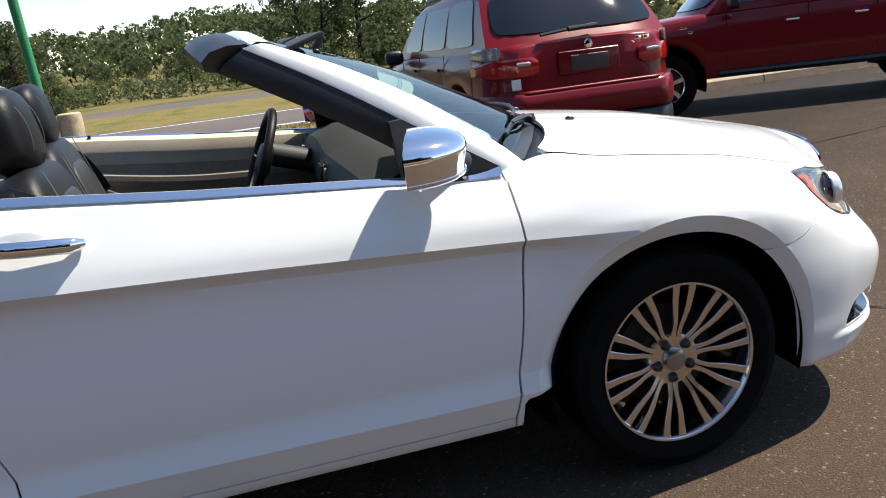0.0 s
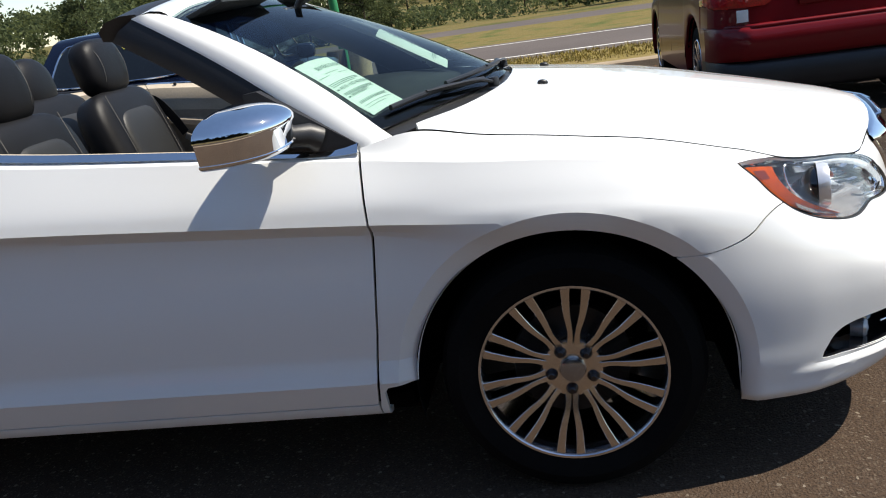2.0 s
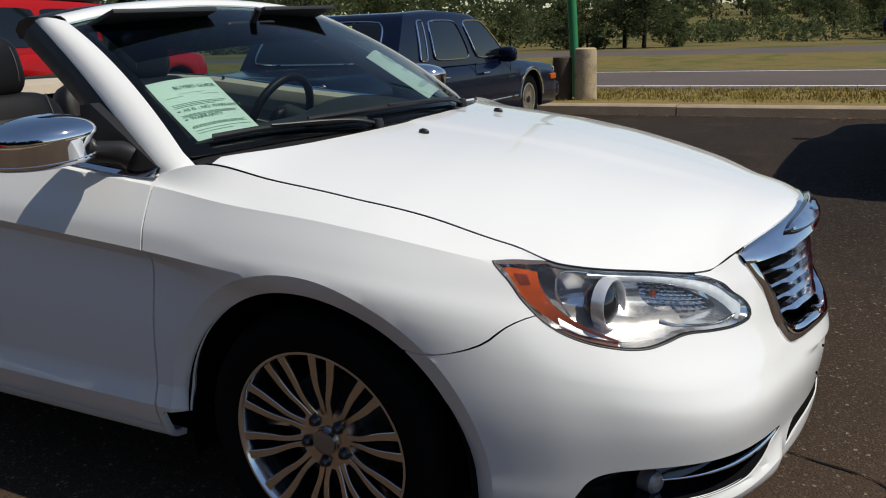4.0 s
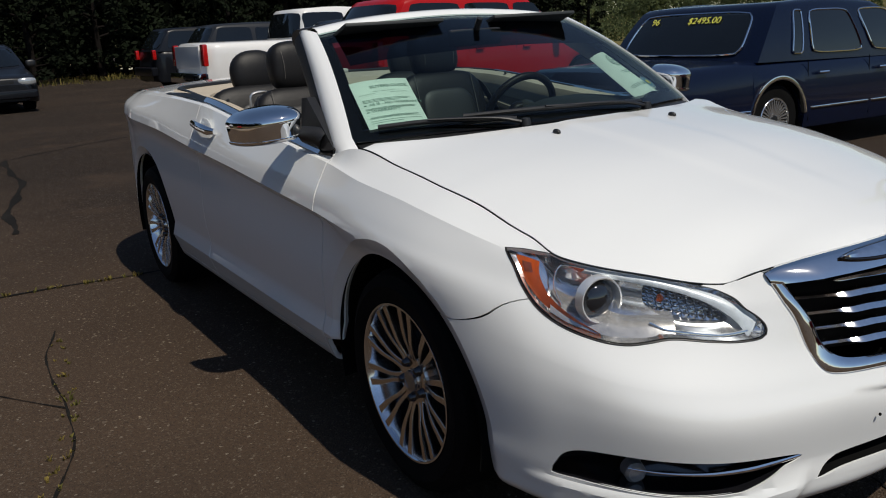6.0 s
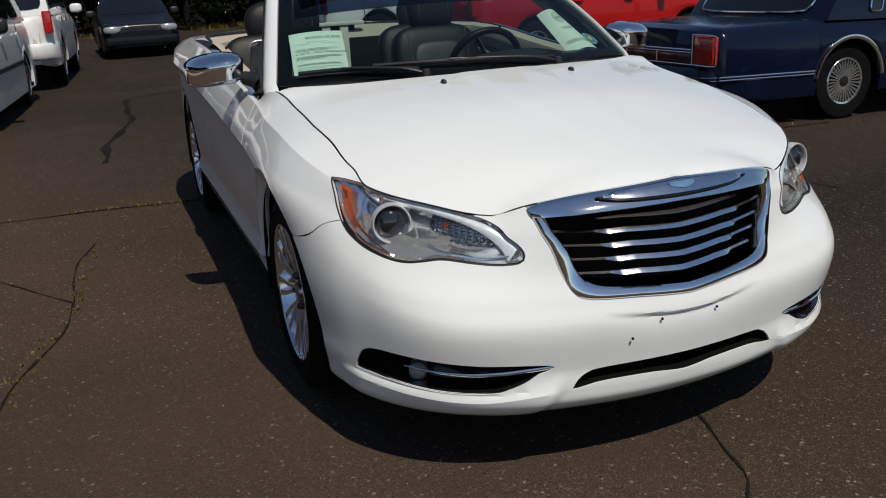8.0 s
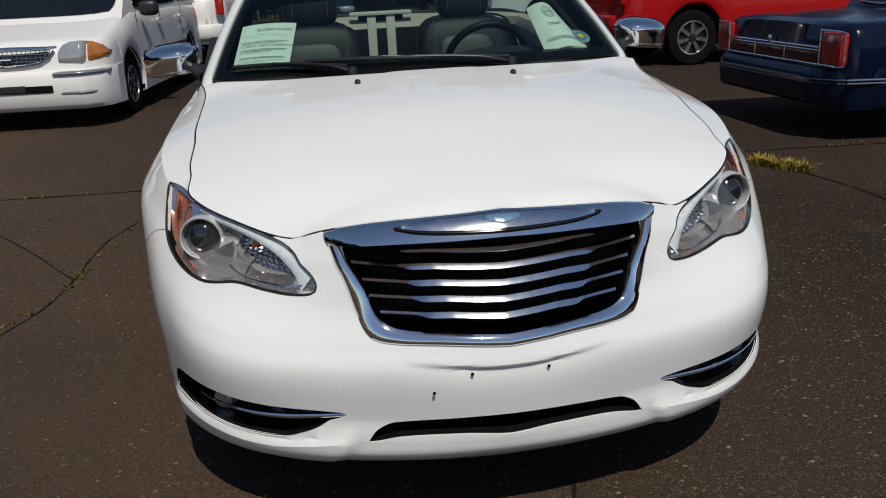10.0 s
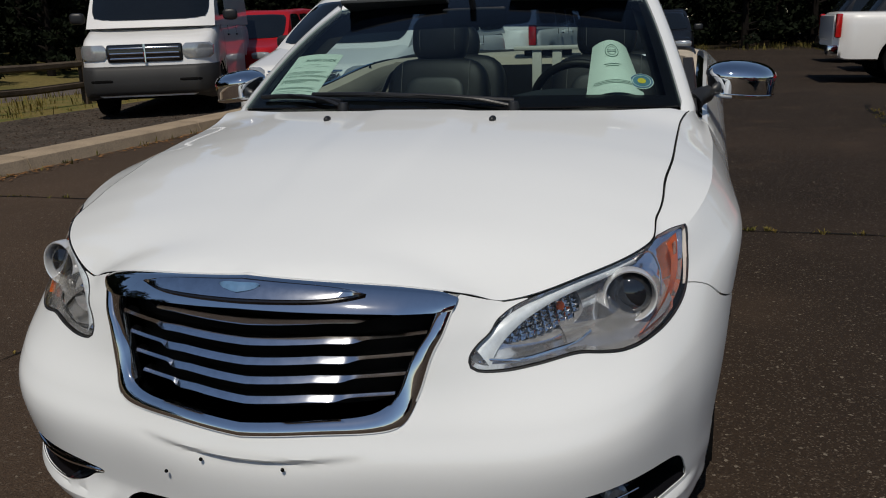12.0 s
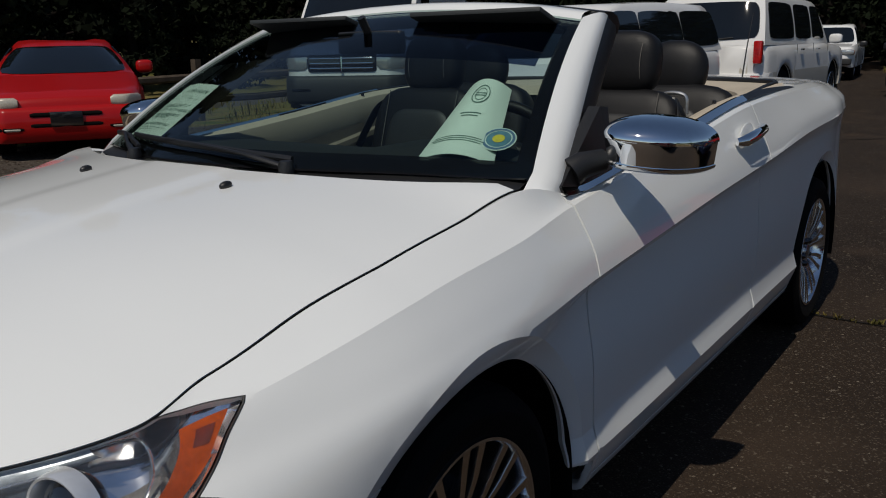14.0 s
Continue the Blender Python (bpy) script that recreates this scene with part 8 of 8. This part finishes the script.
# small white pickup and a dark saloon far back, both facing the camera's end of the lot
small = vehicle("pickup_truck", "small white pickup truck facing down the row", "truck", at(-27.6, -4.0, 6), 4.9, 1.76, 2.95, .80,
                [(2.27, .62), (2.24, .88), (2.1, .95), (1.05, 1.04), (.85, 1.06), (-.75, 1.06), (-2.55, 1.06), (-2.6, .7)],
                [(1.12, 1.04), (.55, 1.56), (-.55, 1.56), (-.75, 1.06)], [(.75, .0, -.26, 0), (-.06, -.58, 0, 0)], VAN_WHITE, .35, .20, .36, 6, ALLOY)
dark = vehicle("saloon_car", "black saloon with lit-looking clear headlights, far back on the lot", "car", at(-20.85, -.35, 2), 4.7, 1.78, 2.70, .95,
               [(2.30, .60), (2.26, .74), (2.1, .80), (1.05, .95), (-1.6, .98), (-2.3, .96), (-2.38, .6)], [(1.15, .96), (.35, 1.44), (-1.0, 1.44), (-1.75, .98)], [(.5, -.25, -.2, 0), (-.32, -1.1, 0, .06)], BLACK_PAINT, .32, .19, .20, 7, ALLOY)
for root, x, y, z, mt in ((small, 2.24, .66, .80, GREY_PLASTIC), (dark, 2.26, .62, .66, BLACK_PAINT)):
    for s in (1, -1):
        blob(root, "front_lamp", (x - .04, s * y, z), (.08, .20, .085), LAMP_FRONT, "clear front lamp", .6)
        blob(root, "amber_lamp", (x - .12, s * (y + .15), z), (.06, .05, .06), AMBER, "amber corner lamp", .6)
    block(root, "front_grille", (x + .01, 0, z), (.05, .72, .13), CHROME if root is small else TRIM, "grille", .02)
    block(root, "front_bumper", (x + .02, 0, z - .26), (.18, 1.60, .18), mt, "front bumper", .05)
    side_details(root, .88 if root is small else .89, (.85, -.30), .86, .45, .98, TRIM, (.75, .10, 1.02), TRIM)

# red estate across the row
red = vehicle("sport_utility_car", "bright red sport utility car with roof rails", "car", at(-9.55, 6.1, 93), 4.85, 1.90, 2.87, .90,
              [(2.33, .66), (2.30, .92), (2.12, 1.0), (1.10, 1.12), (.9, 1.14), (-2.35, 1.14), (-2.48, 1.08), (-2.50, .7)],
              [(1.20, 1.12), (.50, 1.72), (-2.0, 1.74), (-2.42, 1.14)], [(.78, .04, -.30, 0), (-.04, -.90, 0, 0), (-.98, -2.0, 0, .15)], RED, .37, .225, .32, 7, LAMP_WHITE, roof_in=.15)
side_details(red, .95, (.88, 0, -.92), 1.0, .48, 1.12, RED, (.80, .11, 1.18), RED)
for s in (1, -1):
    block(red, "tail_lamp", (-2.46, s * .85, 1.0), (.10, .16, .34), CLEAR_RED, "red tail lamp", .03)
    bar(red, "roof_rail", (.3, s * .66, 1.79), (-1.8, s * .66, 1.80), .02, TRIM, "black roof rail")
wrap(red, "rear_bumper", 2.52, .94, .44, .70, RED, "red bumper", .06, .26, tail=True)

# white pickup in the far row, seen from behind
work = vehicle("pickup_truck", "white crew-cab pickup truck in the far row", "truck", at(-15.6, 6.05, 92), 5.85, 1.98, 3.65, .98,
               [(2.80, .70), (2.76, 1.02), (2.6, 1.10), (1.5, 1.20), (1.2, 1.22), (-1.0, 1.24), (-1.05, 1.25), (-2.95, 1.25), (-3.02, 1.20), (-3.05, .75)],
               [(1.55, 1.22), (.85, 1.85), (-.85, 1.85), (-1.02, 1.24)], [(1.10, .22, -.30, 0), (.14, -.82, 0, 0)], VAN_WHITE, .39, .22, .42, 6, LAMP_WHITE, arch=.10)
side_details(work, .99, (1.2, .18, -.95), 1.0, .6, 1.2, CHROME, (1.1, .15, 1.30), TRIM)
for s in (1, -1):
    block(work, "tail_lamp", (-3.0, s * .89, 1.02), (.10, .18, .42), CLEAR_RED, "red tail lamp", .03)
block(work, "rear_bumper", (-3.06, 0, .58), (.20, 1.88, .20), CHROME, "chrome rear bumper", .04)
block(work, "tailgate", (-3.045, 0, .98), (.03, 1.50, .44), VAN_WHITE, "white tailgate", .012)
for nm, lb, m, mt, h in (("minivan", "black minivan in the far row by the wood", at(-23.0, 6.3, 92), BLACK_PAINT, 1.72), ("hatchback_car", "black hatchback between the pickup and the red car", at(-12.55, 6.75, 92), BLACK_PAINT, 1.58), ("sport_utility_car", "dark sport utility car in the far row", at(-18.9, 6.4, 90), paint("charcoal_paint", (.02, .022, .026)), 1.70)):
    v2 = vehicle(nm, lb, "van" if nm == "minivan" else "car", m, 4.8, 1.90, 2.95, .92, [(2.39, .62), (2.35, .84), (2.2, .92), (1.3, 1.08), (-2.3, 1.12), (-2.4, .7)],
                 [(1.45, 1.06), (.6, h - .06), (-1.95, h - .04), (-2.34, 1.12)], [(.9, .05, -.36, 0), (-.03, -.95, 0, 0), (-1.05, -2.0, 0, .14)], mt, .34, .205, .24, 7, ALLOY)
    side_details(v2, .95, (1.0, .0, -1.0), .98, .42, 1.08, mt, (.9, .11, 1.12), mt)
    for s in (1, -1):
        block(v2, "tail_lamp", (-2.37, s * .84, 1.0), (.10, .17, .26), CLEAR_RED, "red tail lamp", .03)
    block(v2, "rear_bumper", (-2.40, 0, .55), (.18, 1.80, .24), mt, "bumper", .05)

# red coupe on the gravel, facing the convertible
coupe = vehicle("coupe_car", "bright red coupe with a black lower grille on the gravel", "car", Matrix.Translation((-5.42, -9.32, .08)) @ Matrix.Rotation(radians(58), 4, "Z"), 4.85, 1.80, 2.63, .99,
                [(2.30, .52), (2.26, .66), (2.10, .74), (1.05, .92), (-1.5, .95), (-2.4, .96), (-2.52, .6)], [(1.20, .92), (.25, 1.30), (-.85, 1.30), (-1.75, .96)], [(.45, -.62, -.2, .1)], RED, .325, .20, .18, 6, LAMP_WHITE, roof_in=.26, end_round=.7, bow_f=.34)
side_details(coupe, .90, (.75, -.62), .80, .42, .92, RED, (.55, .09, .98), RED)
for s in (1, -1):
    a, b = (.54, .93) if s > 0 else (-.93, -.54)
    wrap(coupe, "front_lamp", 2.285, .89, .58, .70, material("aged_lamp", (.50, .45, .37), .3, .1, coat=.5) if s > 0 else bpy.data.materials["aged_lamp"], "yellowed front lamp", .03, .55, a, b)
    a, b = (.50, .80) if s > 0 else (-.80, -.50)
    wrap(coupe, "fog_pocket", 2.26, .89, .31, .41, VOID, "dark fog-lamp pocket", .104, .55, a, b)
    a, b = (.54, .72) if s > 0 else (-.72, -.54)
    wrap(coupe, "fog_lamp", 2.26, .89, .325, .385, bpy.data.materials["aged_lamp"], "fog lamp", .108, .55, a, b)
wrap(coupe, "front_bumper", 2.26, .89, .20, .60, RED, "red front bumper", .10, .55)
for s in (1, -1):
    a, b = (.03, .42) if s > 0 else (-.42, -.03)
    wrap(coupe, "grille_opening", 2.262, .89, .47, .545, VOID, "dark upper grille slot", .104, .55, a, b)
    wrap(coupe, "grille_opening", 2.262, .89, .34, .445, VOID, "dark lower grille slot", .104, .55, a, b)
block(coupe, "number_plate", (2.375, 0, .46), (.02, .34, .16), GLOSS_BLACK, "black plate holder", .01)
far_red = vehicle("minivan", "deep red minivan parked at the back of the gravel", "van", Matrix.Translation((-15.2, -8.6, .06)) @ Matrix.Rotation(radians(8), 4, "Z"), 4.8, 1.9, 2.9, .95,
                  [(2.40, .6), (2.36, .82), (2.2, .9), (1.3, 1.06), (-2.3, 1.1), (-2.4, .7)], [(1.45, 1.04), (.6, 1.62), (-1.95, 1.66), (-2.34, 1.1)], [(.9, .05, -.36, 0), (-.03, -.95, 0, 0), (-1.05, -2.0, 0, .14)], RED_DEEP, .33, .2, .22, 7, ALLOY)
side_details(far_red, .95, (1.0, .0, -1.0), .98, .42, 1.08, RED_DEEP, (.9, .11, 1.12), RED_DEEP)
for s in (1, -1):
    blob(far_red, "front_lamp", (2.30, s * .68, .74), (.10, .2, .08), LAMP_FRONT, "front lamp", .6)
